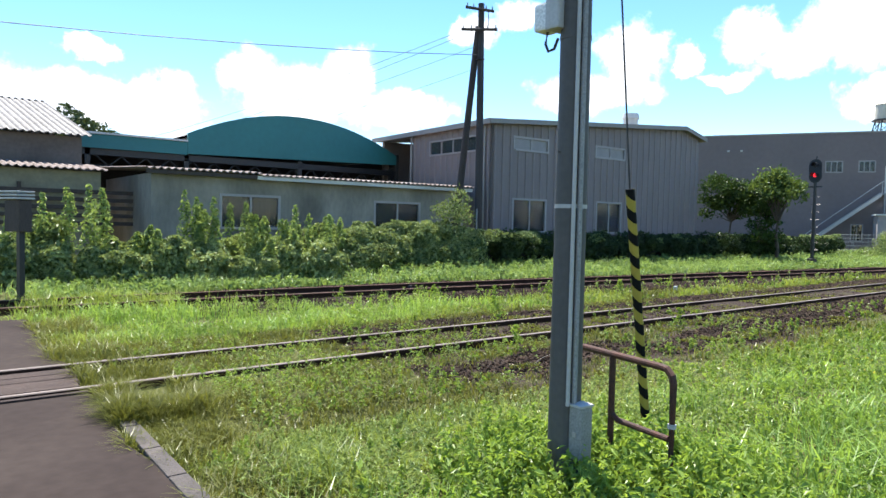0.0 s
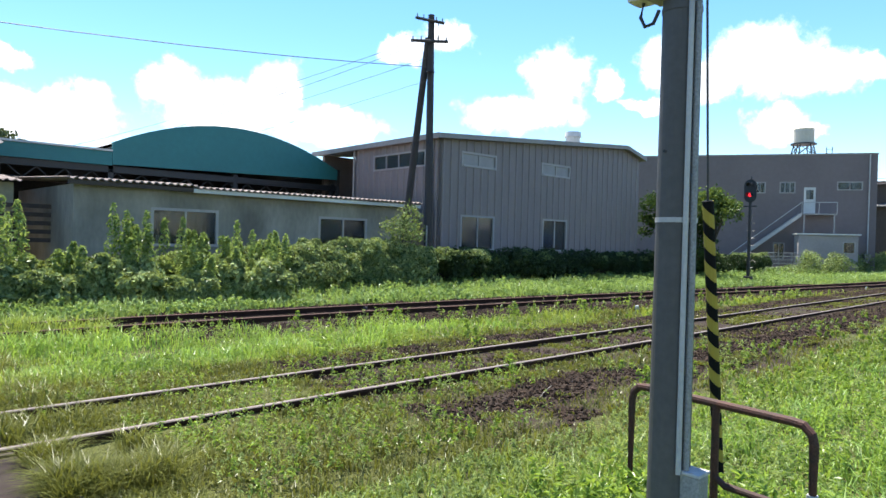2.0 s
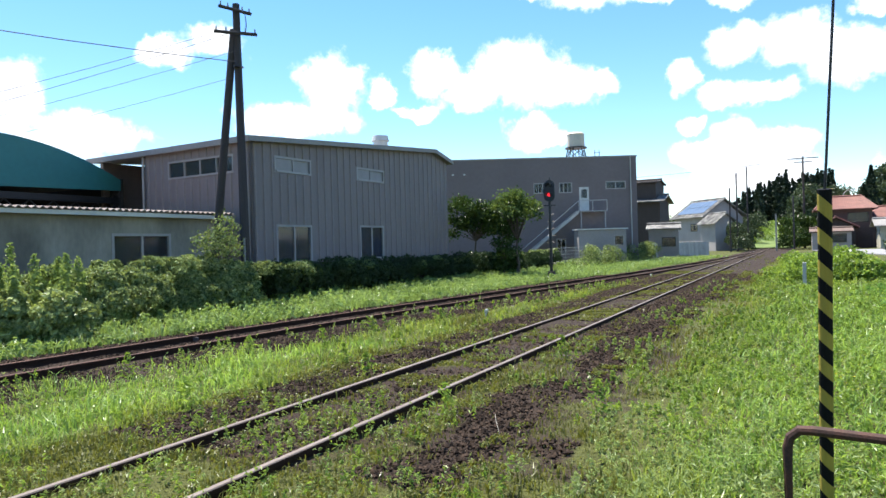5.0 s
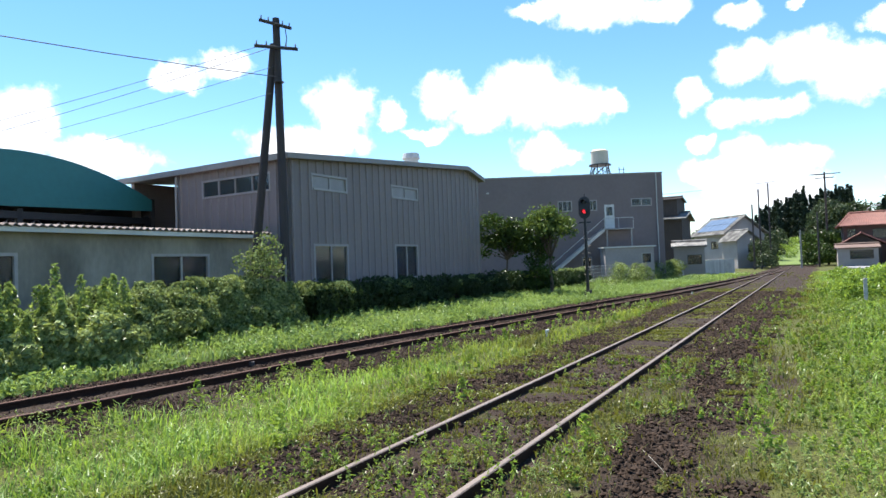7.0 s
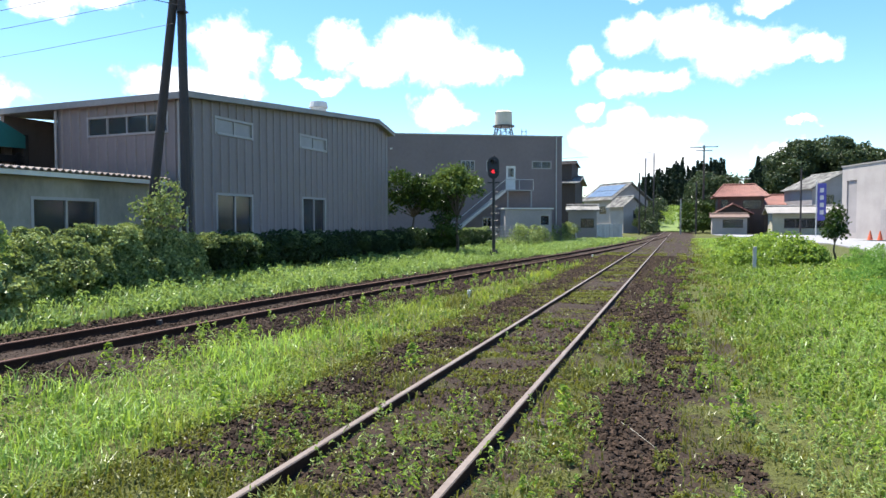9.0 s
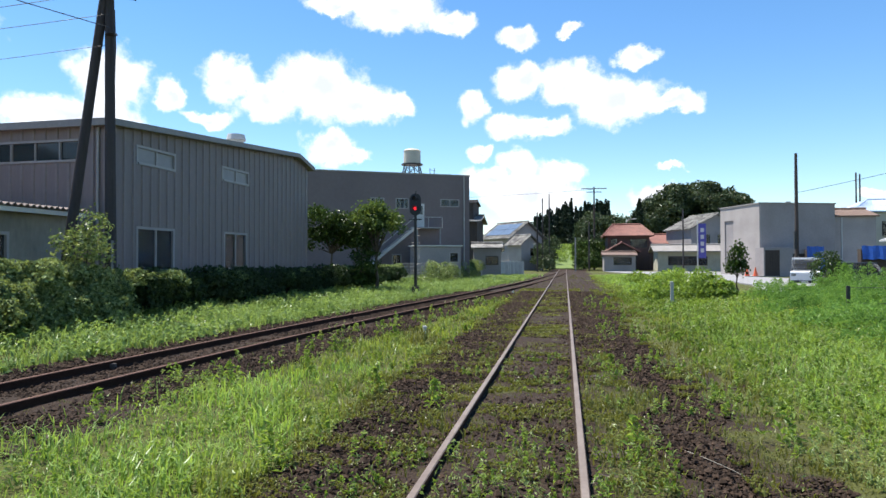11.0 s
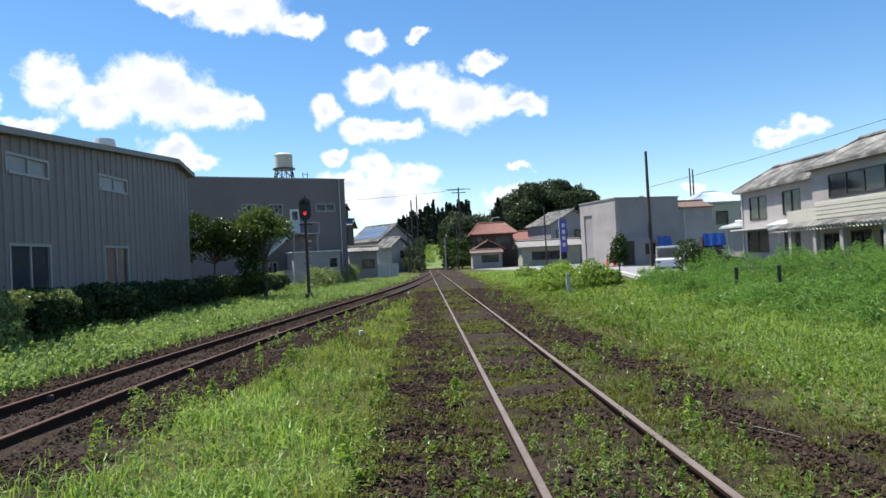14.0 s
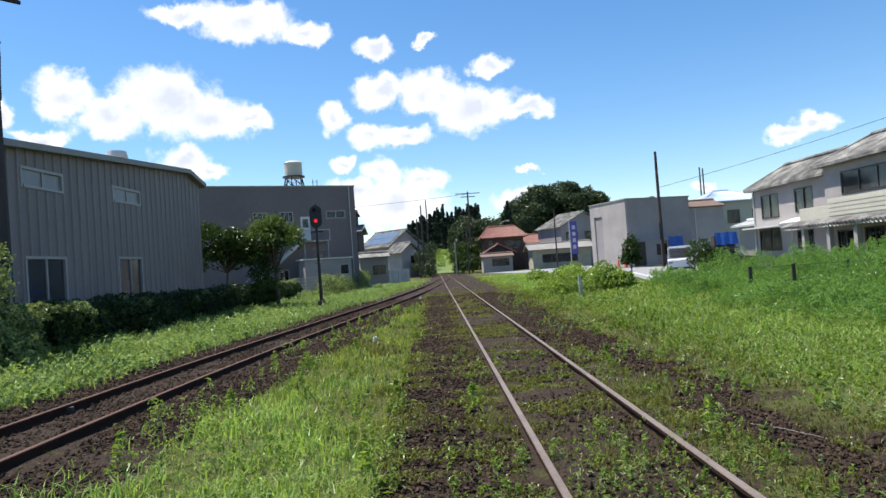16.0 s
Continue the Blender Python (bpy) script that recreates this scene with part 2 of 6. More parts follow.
M_RAILTOP = material("worn_rail_head", (0.185, 0.15, 0.128), 0.6, 0.15, second=(0.115, 0.085, 0.07), scale=2, grain=0.12, bump=0.05, spec=0.25)
M_RAILTOP_OLD = material("rusted_rail_head", (0.12, 0.068, 0.052), 0.8, 0.0, second=(0.08, 0.05, 0.042), scale=3, grain=0.15, spec=0.15)
M_STONE = material("ballast_stone", (0.034, 0.022, 0.015), 0.95, second=(0.072, 0.048, 0.034), scale=4, island=0.5, bump=0, spec=0.2)
M_SIDING = material("grey_metal_siding", (0.205, 0.172, 0.168), 0.6, 0.0, second=(0.160, 0.133, 0.130), scale=0.6, grain=0.06, bump=0.05, stretch=(3, 3, 0.4))
M_SIDING_RIB = material("siding_rib", (0.222, 0.188, 0.184), 0.55, 0.0, second=(0.170, 0.142, 0.139), scale=0.7, grain=0.06, bump=0.05)
M_FASCIA = material("brown_grey_fascia", (0.26, 0.24, 0.225), 0.6, scale=0.8, amount=0.3, grain=0.08)
M_ROOFMETAL = material("metal_roof", (0.24, 0.225, 0.21), 0.65, 0.0, second=(0.15, 0.135, 0.12), scale=0.7, amount=0.5)
M_RENDER = material("stained_render", (0.285, 0.265, 0.222), 0.9, second=(0.085, 0.078, 0.064), scale=0.5, amount=0.75, stretch=(1.3, 1.3, 0.6), grain=0.1, bump=0.15)
# dark brown, mottled with a darker brown
M_OLDWALL = material("dark_brown_wall", (0.125, 0.105, 0.092), 0.9, second=(0.060, 0.050, 0.045), scale=0.6, amount=0.8, grain=0.12)
M_LEANTO = material("faded_board", (0.27, 0.25, 0.175), 0.9, second=(0.12, 0.105, 0.08), scale=0.7, amount=0.7, grain=0.1)
M_BEIGE = material("beige_board", (0.42, 0.40, 0.32), 0.85, scale=0.8, amount=0.4)
M_CORR = material("corrugated_sheet", (0.235, 0.195, 0.175), 0.75, second=(0.12, 0.085, 0.07), scale=1.5, amount=0.8, spec=0.3)
M_TEAL = material("teal_fascia", (0.026, 0.165, 0.165), 0.6, second=(0.022, 0.13, 0.132), scale=0.4, amount=0.5, grain=0.05, bump=0.03)
M_WHITE = material("white_paint", (0.58, 0.58, 0.56), 0.6, second=(0.40, 0.40, 0.385), scale=1.2, amount=0.5, grain=0.06)
M_OFFWHITE = material("white_wall", (0.37, 0.335, 0.32), 0.85, second=(0.27, 0.245, 0.235), scale=0.5, amount=0.6, grain=0.05)
M_CREAM = material("cream_panel", (0.50, 0.47, 0.39), 0.7, second=(0.40, 0.37, 0.31), scale=0.6, amount=0.4, grain=0.05)
M_GREYWALL = material("grey_cement_wall", (0.30, 0.275, 0.275), 0.9, second=(0.225, 0.205, 0.202), scale=0.5, amount=0.6, grain=0.06)
M_BIGWALL = material("dark_grey_wall", (0.172, 0.142, 0.141), 0.85, second=(0.135, 0.112, 0.111), scale=0.25, amount=0.5, grain=0.05)
# near-black standing in for unlit rooms and hall; fence boards and seats too
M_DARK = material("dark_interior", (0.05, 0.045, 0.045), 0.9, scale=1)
M_DARKWOOD = material("dark_timber", (0.06, 0.045, 0.038), 0.85, second=(0.035, 0.028, 0.025), scale=2, stretch=(4, 4, 0.4))
M_POLEWOOD = material("creosoted_pole", (0.05, 0.042, 0.042), 0.85, second=(0.028, 0.024, 0.025), scale=3, stretch=(5, 5, 0.3), bump=0.4)
M_STEELPOLE = material("grey_painted_steel", (0.092, 0.086, 0.080), 0.6, 0.0, second=(0.075, 0.071, 0.066), scale=2, amount=0.5, grain=0.08, bump=0.05, spec=0.25)
M_CONDUIT = material("pale_conduit", (0.42, 0.41, 0.39), 0.5, scale=3, amount=0.3, grain=0.08)
M_BOXGREY = material("grey_box", (0.24, 0.24, 0.235), 0.55, second=(0.17, 0.17, 0.165), scale=6, amount=0.5)
M_PLASTIC = material("white_plastic", (0.75, 0.74, 0.70), 0.4, scale=5, amount=0.2)
M_BLACK = material("black_paint", (0.018, 0.018, 0.02), 0.45, scale=6, amount=0.4)
M_RUST = material("brown_painted_tube", (0.048, 0.028, 0.022), 0.7, second=(0.10, 0.040, 0.026), scale=9, amount=0.7, grain=0.3, spec=0.25)
M_STRIPE = stripe_material("yellow_black_guard", (0.34, 0.26, 0.05), (0.007, 0.007, 0.007), 0.085)
M_WIRE = material("wire", (0.03, 0.03, 0.035), 0.5, scale=9)
M_GLASS = glass_material("window_glass", (0.30, 0.32, 0.33))
M_FROST = material("frosted_pane", (0.25, 0.235, 0.235), 0.35, scale=3, amount=0.3, grain=0.05, bump=0)
M_ALU = material("aluminium_frame", (0.33, 0.31, 0.30), 0.5, 0.1, scale=5, amount=0.2, grain=0.05, bump=0)
M_BRONZE = material("dark_frame", (0.06, 0.055, 0.05), 0.4, 0.4, scale=5, grain=0.1, bump=0)
M_CURTAIN = material("dull_curtain", (0.13, 0.125, 0.12), 0.95, scale=2, stretch=(6, 1, 0.5), amount=0.6)
M_TILE = material("grey_roof_tile", (0.105, 0.100, 0.096), 0.7, second=(0.33, 0.32, 0.29), scale=1.1, amount=0.85, grain=0.35, bump=0.3, spec=0.2)
M_REDTILE = material("red_roof_tile", (0.21, 0.085, 0.062), 0.7, second=(0.13, 0.052, 0.04), scale=1.2, amount=0.7, grain=0.2)
M_BROWNROOF = material("brown_roof", (0.16, 0.105, 0.08), 0.7, scale=1.0)
M_REDWALL = material("red_brown_wall", (0.11, 0.062, 0.048), 0.85, second=(0.065, 0.040, 0.033), scale=0.8, amount=0.6)
M_BLUEROOF = material("pale_blue_roof", (0.42, 0.52, 0.66), 0.45, scale=0.8, amount=0.3)
M_SOLAR = material("solar_panel", (0.12, 0.16, 0.22), 0.2, scale=2, grain=0.1, bump=0)
M_TARP = material("blue_tarpaulin", (0.02, 0.10, 0.42), 0.5, scale=3, amount=0.4)
M_BANNER = material("purple_blue_banner", (0.09, 0.09, 0.36), 0.7, scale=3, amount=0.3)
M_ORANGE = material("orange_plastic", (0.6, 0.12, 0.05), 0.5)
M_REDLAMP = lamp_material("red_lamp", (1.0, 0.03, 0.05), 0.5)
M_CAR = material("white_car_paint", (0.75, 0.76, 0.78), 0.25, scale=2, amount=0.15, grain=0.03, bump=0)
M_CARDARK = material("dark_car_paint", (0.03, 0.035, 0.045), 0.25, scale=2, bump=0)
M_TYRE = material("tyre_rubber", (0.02, 0.02, 0.02), 0.85)
M_BARK = material("bark", (0.10, 0.08, 0.06), 0.9, second=(0.05, 0.04, 0.03), scale=6, bump=0.6)
M_SHOOT = leaf_material("shoot_leaves", (0.07, 0.13, 0.035), (0.36, 0.46, 0.19), 0.45)
M_GRASS = leaf_material("grass_blades", (0.085, 0.13, 0.026), (0.30, 0.38, 0.095), 0.5, dry=(0.36, 0.32, 0.17))
M_GRASS_LUSH = leaf_material("lush_grass", (0.11, 0.20, 0.040), (0.36, 0.52, 0.14), 0.5)
M_MOSS = leaf_material("olive_turf", (0.070, 0.080, 0.020), (0.185, 0.200, 0.050), 0.4, dry=(0.24, 0.22, 0.12))
M_WEED = leaf_material("weed_leaves", (0.075, 0.14, 0.024), (0.33, 0.46, 0.105), 0.5)
M_FEATHER = leaf_material("feathery_leaves", (0.06, 0.15, 0.036), (0.26, 0.44, 0.13), 0.5)
M_PALEWEED = leaf_material("pale_weeds", (0.14, 0.21, 0.07), (0.38, 0.46, 0.20), 0.4, dry=(0.42, 0.40, 0.26))
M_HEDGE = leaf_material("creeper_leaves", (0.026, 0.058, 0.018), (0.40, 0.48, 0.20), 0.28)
# creeper leaves darkened to stand for the hedge's shade; also covers the hill body
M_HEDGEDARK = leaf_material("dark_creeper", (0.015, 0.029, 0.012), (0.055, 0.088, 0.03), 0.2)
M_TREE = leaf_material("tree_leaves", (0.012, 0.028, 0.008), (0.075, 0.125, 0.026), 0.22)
# lighter copy of tree_leaves: sunlight put into the leaf colour
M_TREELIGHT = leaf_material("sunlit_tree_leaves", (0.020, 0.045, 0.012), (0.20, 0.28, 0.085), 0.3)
M_VERGE = leaf_material("verge_grass", (0.095, 0.165, 0.046), (0.35, 0.48, 0.19), 0.45)
# greens lifted and greyed: distance haze put into the leaf colour
M_FAR = leaf_material("hazy_far_leaves", (0.028, 0.046, 0.026), (0.085, 0.115, 0.055), 0.2)
M_CONIFER = leaf_material("conifer_needles", (0.012, 0.022, 0.014), (0.030, 0.048, 0.026), 0.1)
M_FLOWER = leaf_material("yellow_flower", (0.50, 0.42, 0.05), (0.75, 0.65, 0.12), 0.3)


# ---- builders ----
def mesh_object(name, me, mat, parent=None, label="", kind=""):
    me.materials.append(mat)
    ob = new(name, me)
    if parent:
        ob.parent = parent
    return tagged(ob, label=label, kind=kind)


def part(name, bm, mat, parent, label="", kind=""):
    me = bpy.data.meshes.new(name)
    bmesh.ops.recalc_face_normals(bm, faces=bm.faces)
    bm.to_mesh(me)
    bm.free()
    return mesh_object(name, me, mat, parent, label, kind)


def thing(name, x, y, z=0.0, rz=0.0, label="", category="", group="", kind=""):
    ob = new(name)
    ob.empty_display_size = 0.2
    ob.matrix_world = pose(x, y, z, 0, 0, rz)
    return tagged(ob, label, category, group, kind)


def arrays(name, verts, tris, mat, parent=None, label="", kind=""):
    me = bpy.data.meshes.new(name)
    me.from_pydata(verts, [], tris)
    return mesh_object(name, me, mat, parent, label, kind)


def box(bm, x0, x1, y0, y1, z0, z1, bevel=0.0):
    g = bmesh.ops.create_cube(bm, size=1.0, matrix=Matrix.LocRotScale(((x0 + x1) / 2, (y0 + y1) / 2, (z0 + z1) / 2), None, (x1 - x0, y1 - y0, z1 - z0)))
    if bevel:
        es = list({e for v in g["verts"] for e in v.link_edges})
        bmesh.ops.bevel(bm, geom=es, offset=bevel, segments=2, affect="EDGES", profile=0.6)
    return bm


def rod(bm, a, b, r0, r1=None, seg=10):
    a, b = Vector(a), Vector(b)
    d = b - a
    m = Matrix.Translation((a + b) / 2) @ d.to_track_quat("Z", "Y").to_matrix().to_4x4()
    bmesh.ops.create_cone(bm, cap_ends=True, segments=seg, radius1=r0, radius2=r0 if r1 is None else r1, depth=d.length, matrix=m)
    return bm


def tube(bm, pts, r, seg=8):
    """A bent tube through the points."""
    pts = [Vector(p) for p in pts]
    rings = []
    for i, p in enumerate(pts):
        d = (pts[min(i + 1, len(pts) - 1)] - pts[max(i - 1, 0)]).normalized()
        q = d.to_track_quat("Z", "Y")
        rings.append([bm.verts.new(p + q @ Vector((r * math.cos(a), r * math.sin(a), 0))) for a in [2 * math.pi * k / seg for k in range(seg)]])
    for A, B in zip(rings, rings[1:]):
        for k in range(seg):
            bm.faces.new((A[k], A[(k + 1) % seg], B[(k + 1) % seg], B[k]))
    bm.faces.new(rings[0][::-1])
    bm.faces.new(rings[-1])
    return bm


def prism(bm, outline, y0, y1):
    """An outline of (x, z) drawn out from y0 to y1."""
    A = [bm.verts.new((x, y0, z)) for x, z in outline]
    B = [bm.verts.new((x, y1, z)) for x, z in outline]
    n = len(outline)
    bm.faces.new(A)
    bm.faces.new(B[::-1])
    for i in range(n):
        bm.faces.new((A[i], B[i], B[(i + 1) % n], A[(i + 1) % n]))
    return bm


def wall(name, u0, u1, z0, top, holes, mat, parent, v=0.0, thick=0.2, label=""):
    """A wall along local x with openings (u0, u1, z0, z1) right through it. top: a height, or a function of u."""
    f = top if callable(top) else (lambda u: top)
    us = sorted({u0, u1, *[h[0] for h in holes], *[h[1] for h in holes]})
    zs = sorted({z0, *[h[2] for h in holes], *[h[3] for h in holes]})
    bm = bmesh.new()
    cache = {}

    def vert(u, z, y):
        k = (u, z, y)
        if k not in cache:
            cache[k] = bm.verts.new((u, y, f(u) if z is None else z))
        return cache[k]

    rows = list(zip(zs, zs[1:])) + [(zs[-1], None)]

    def solid(i, j):
        if not (0 <= i < len(us) - 1 and 0 <= j < len(rows)):
            return False
        uc, (a, b) = (us[i] + us[i + 1]) / 2, rows[j]
        return b is None or not any(h[0] < uc < h[1] and h[2] < (a + b) / 2 < h[3] for h in holes)

    for i in range(len(us) - 1):
        for j, (a, b) in enumerate(rows):
            if not solid(i, j):
                continue
            p, q = us[i], us[i + 1]
            bm.faces.new([vert(*k, v) for k in ((p, a), (q, a), (q, b), (p, b))])
            bm.faces.new([vert(*k, v + thick) for k in ((p, b), (q, b), (q, a), (p, a))])
            for di, dj, e in ((-1, 0, ((p, a), (p, b))), (1, 0, ((q, a), (q, b))), (0, -1, ((p, a), (q, a))), (0, 1, ((p, b), (q, b)))):
                if not solid(i + di, j + dj):
                    bm.faces.new([vert(*e[0], v), vert(*e[1], v), vert(*e[1], v + thick), vert(*e[0], v + thick)])
    return part(name, bm, mat, parent, label)


def window(parent, u0, u1, z0, z1, panes=2, frame_mat=None, v=0.0, bar=0.05, curtain=False, rows=1, name="window", label="", pane_mat=None):
    """A framed window in an opening: frame with bars, a pane in each light."""
    bm = bmesh.new()
    y0, y1 = v - 0.02, v + 0.09
    box(bm, u0 - 0.03, u0 + bar, y0, y1, z0 - 0.03, z1 + 0.03)
    box(bm, u1 - bar, u1 + 0.03, y0, y1, z0 - 0.03, z1 + 0.03)
    box(bm, u0 + bar, u1 - bar, y0, y1, z1 - bar, z1 + 0.03)
    box(bm, u0 + bar, u1 - bar, y0 - 0.03, y1, z0 - 0.03, z0 + bar)
    w = (u1 - u0) / panes
    for i in range(1, panes):
        box(bm, u0 + i * w - bar * 0.6, u0 + i * w + bar * 0.6, y0 + 0.012, y1 - 0.012, z0 + bar, z1 - bar)
    for j in range(1, rows):
        zz = z0 + (z1 - z0) * j / rows
        box(bm, u0 + bar, u1 - bar, y0 + 0.02, y1 - 0.02, zz - 0.02, zz + 0.02)
    ob = part(name, bm, frame_mat or M_ALU, parent, label)
    for i in range(panes):
        bm = bmesh.new()
        k = 0.02 if i % 2 else 0.0
        box(bm, u0 + i * w + 0.02, u0 + (i + 1) * w - 0.02, v + 0.035 + k, v + 0.041 + k, z0 + 0.02, z1 - 0.02)
        pane = part("pane", bm, pane_mat or M_GLASS, ob)
        pane.visible_shadow = False
    if curtain:
        bm = bmesh.new()
        n = 24
        A = [[bm.verts.new((u0 + (u1 - u0) * i / n, v + 0.16 + 0.02 * math.sin(i * 1.9), z)) for i in range(n + 1)] for z in (z0, z1)]
        for i in range(n):
            bm.faces.new((A[0][i], A[0][i + 1], A[1][i + 1], A[1][i]))
        part("curtain", bm, M_CURTAIN, ob)
    else:
        # added dark panel behind the glass, standing in for an unlit room
        bm = bmesh.new()
        box(bm, u0 + 0.01, u1 - 0.01, v + 0.17, v + 0.18, z0 + 0.01, z1 - 0.01)
        part("dark_room_backing", bm, M_DARK, ob)
    return ob


def sheet_roof(name, corners, mat, parent, pitch=0.12, depth=0.02, thick=0.03, label=""):
    """A corrugated sheet over four corners a, b, c, d: waves run from the edge a-b to the edge d-c."""
    a, b, c, d = [Vector(p) for p in corners]
    n = max(4, int((b - a).length / pitch) * 4)
    up = (b - a).cross(d - a).normalized()
    bm = bmesh.new()
    rows = []
    for off in (0.0, -thick):
        A = [bm.verts.new(a.lerp(b, i / n) + up * (depth * math.sin(i * math.pi / 2 + 0.4) + off)) for i in range(n + 1)]
        D = [bm.verts.new(d.lerp(c, i / n) + up * (depth * math.sin(i * math.pi / 2 + 0.4) + off)) for i in range(n + 1)]
        rows.append((A, D))
    (A, D), (A2, D2) = rows
    for i in range(n):
        bm.faces.new((A[i], A[i + 1], D[i + 1], D[i]))
        bm.faces.new((A2[i], D2[i], D2[i + 1], A2[i + 1]))
        bm.faces.new((A[i], A2[i], A2[i + 1], A[i + 1]))
        bm.faces.new((D[i], D[i + 1], D2[i + 1], D2[i]))
    return part(name, bm, mat, parent, label)


def slab(bm, corners, thick):
    """A flat slab over corners, its underside lower by thick."""
    A = [bm.verts.new(p) for p in corners]
    B = [bm.verts.new((p[0], p[1], p[2] - thick)) for p in corners]
    n = len(A)
    bm.faces.new(A)
    bm.faces.new(B[::-1])
    for i in range(n):
        bm.faces.new((A[i], B[i], B[(i + 1) % n], A[(i + 1) % n]))
    return bm


# ---- numbers for plants ----
rng = np.random.default_rng(7)


def value_noise(x, y, cell, seed):
    g = np.random.default_rng(seed).random((64, 64))
    fx, fy = x / cell + 640, y / cell + 640
    ix, iy = np.floor(fx).astype(int), np.floor(fy).astype(int)
    tx, ty = fx - ix, fy - iy
    tx, ty = tx * tx * (3 - 2 * tx), ty * ty * (3 - 2 * ty)
    q = lambda i, j: g[i % 64, j % 64]
    return (q(ix, iy) * (1 - tx) + q(ix + 1, iy) * tx) * (1 - ty) + (q(ix, iy + 1) * (1 - tx) + q(ix + 1, iy + 1) * tx) * ty


def blades(name, x, y, z, h, w, lean, mat, parent=None, label=""):
    """Grass: each blade bends over from a two-sided foot to a tip."""
    n = len(x)
    a = rng.random(n) * 2 * np.pi
    dx, dy = np.cos(a), np.sin(a)
    b = a + np.pi / 2 + (rng.random(n) - 0.5)
    lx, ly = np.cos(b) * lean * h, np.sin(b) * lean * h
    V = np.empty((n, 5, 3))
    for i, (s, k, zz) in enumerate(((-1, 0.0, 0.0), (1, 0.0, 0.0), (-0.75, 0.3, 0.6), (0.75, 0.3, 0.6), (0, 1.0, 1.0))):
        V[:, i, 0] = x + s * w * dx / 2 + k * lx
        V[:, i, 1] = y + s * w * dy / 2 + k * ly
        V[:, i, 2] = z + zz * h * (1 - 0.35 * lean * k)
    o = np.arange(n)[:, None] * 5
    T = np.stack([o + [0, 1, 3], o + [0, 3, 2], o + [2, 3, 4]], 1).reshape(-1, 3)
    return arrays(name, V.reshape(-1, 3), T, mat, parent, label)


def leaves(name, P, Nn, size, mat, parent=None, label="", aspect=0.6, spread=0.7, kind=""):
    """Single leaves, folded along the rib, roughly facing along Nn."""
    n = len(P)
    Nn = Nn + spread * rng.normal(size=(n, 3))
    Nn /= np.linalg.norm(Nn, axis=1)[:, None] + 1e-9
    t = np.cross(Nn, rng.normal(size=(n, 3)))
    t /= np.linalg.norm(t, axis=1)[:, None] + 1e-9
    s = np.cross(Nn, t)
    size = np.broadcast_to(size, n)[:, None] * (0.65 + 0.7 * rng.random((n, 1)))
    V = np.stack([P - t * size / 2, P + s * size * aspect / 2 + Nn * size * 0.12, P + t * size / 2 - Nn * size * 0.1, P - s * size * aspect / 2 + Nn * size * 0.12], 1)
    o = np.arange(n)[:, None] * 4
    T = np.stack([o + [0, 1, 2], o + [0, 2, 3]], 1).reshape(-1, 3)
    return arrays(name, V.reshape(-1, 3), T, mat, parent, label, kind)


def shell(n, centre, radii, low=-0.5):
    """Points spread through the outer part of a lumpy ball, with their outward directions."""
    d = rng.normal(size=(n * 2, 3))
    d /= np.linalg.norm(d, axis=1)[:, None]
    d = d[d[:, 2] > low][:n]
    k = (0.72 + 0.36 * rng.random(len(d)) ** 0.6)[:, None]
    lump = 1 + 0.16 * np.sin(d[:, :1] * 7 + centre[0]) * np.cos(d[:, 1:2] * 6 + centre[1]) + 0.1 * np.sin(d[:, 2:] * 9 + centre[0])
    return np.array(centre) + d * np.array(radii) * k * lump, d


# ---- ground and tracks ----
B_Y = np.array([-200, -40, 0, 6, 12, 18, 25, 32, 40, 50, 60, 72, 86, 100])
B_X = np.array([-6.6, -6.55, -6.4, -6.2, -5.85, -5.2, -4.42, -3.6, -2.78, -1.95, -1.25, -0.55, -0.1, 0.0])


def side_x(y):
    """Where the centre of the side track lies, which joins the main one further on."""
    y = np.asarray(y, float)
    return sum(np.interp(y + d, B_Y, B_X) for d in (-4, -2, 0, 2, 4)) / 5


def turf(x, y):
    """How far plants have taken the ground: 0 bare gravel, 1 closed turf."""
    xb = side_x(y)
    n = value_noise(x, y, 1.1, 3) * 0.6 + value_noise(x, y, 0.35, 4) * 0.4
    a, b = np.abs(x), np.abs(x - xb)
    xw = x + 0.9 * (value_noise(x, y, 1.7, 5) - 0.5) + 0.4 * (value_noise(x, y, 0.5, 6) - 0.5)
    t = np.ones_like(x)
    t = np.where((x > 1.7) & (xw < 2.5), 0.62, t)
    t = np.where(a < 1.9, 0.34, t)
    # a weedy strip beside the right rail, then bare stones that widen with distance
    t = np.where((x > 0.6) & (xw < 1.2), 0.42, t)
    c = 1.48 + 0.012 * y
    t = np.where(np.abs(xw - c) < 0.30 + 0.006 * y, 0.05, t)
    t = np.where((y > 15) & (x > 0.6) & (xw < 1.9 + 0.014 * y), 0.12, t)
    t = np.where((x < -0.98) & (x > -1.85), 0.07, t)
    t = np.where(b < 1.35, 0.16, t)
    t = np.where((x > xb + 0.65) & (x < xb + 2.0), 0.12, t)
    t = np.where((x < xb - 1.2) & (x > xb - 1.9), 0.2, t)
    t = np.where((y > 48) & (x > xb - 1.2) & (x < 2.2), 0.12, t)
    t = np.where((y < 4.2) & (x > -2.6) & (x < 2.6), 0.85, t)
    t = np.where((y < 3.9 + 1.2 * (value_noise(x, y, 0.9, 8) - 0.5)) & (x < -4.2), 1.0, t)
    keep = (n - 0.5) * 0.9
    return np.clip(t + keep * (t < 0.95), 0, 1)


def crossing(x, y):
    return (y < 1.12) & (y > -2.6) & (x > -4.6)


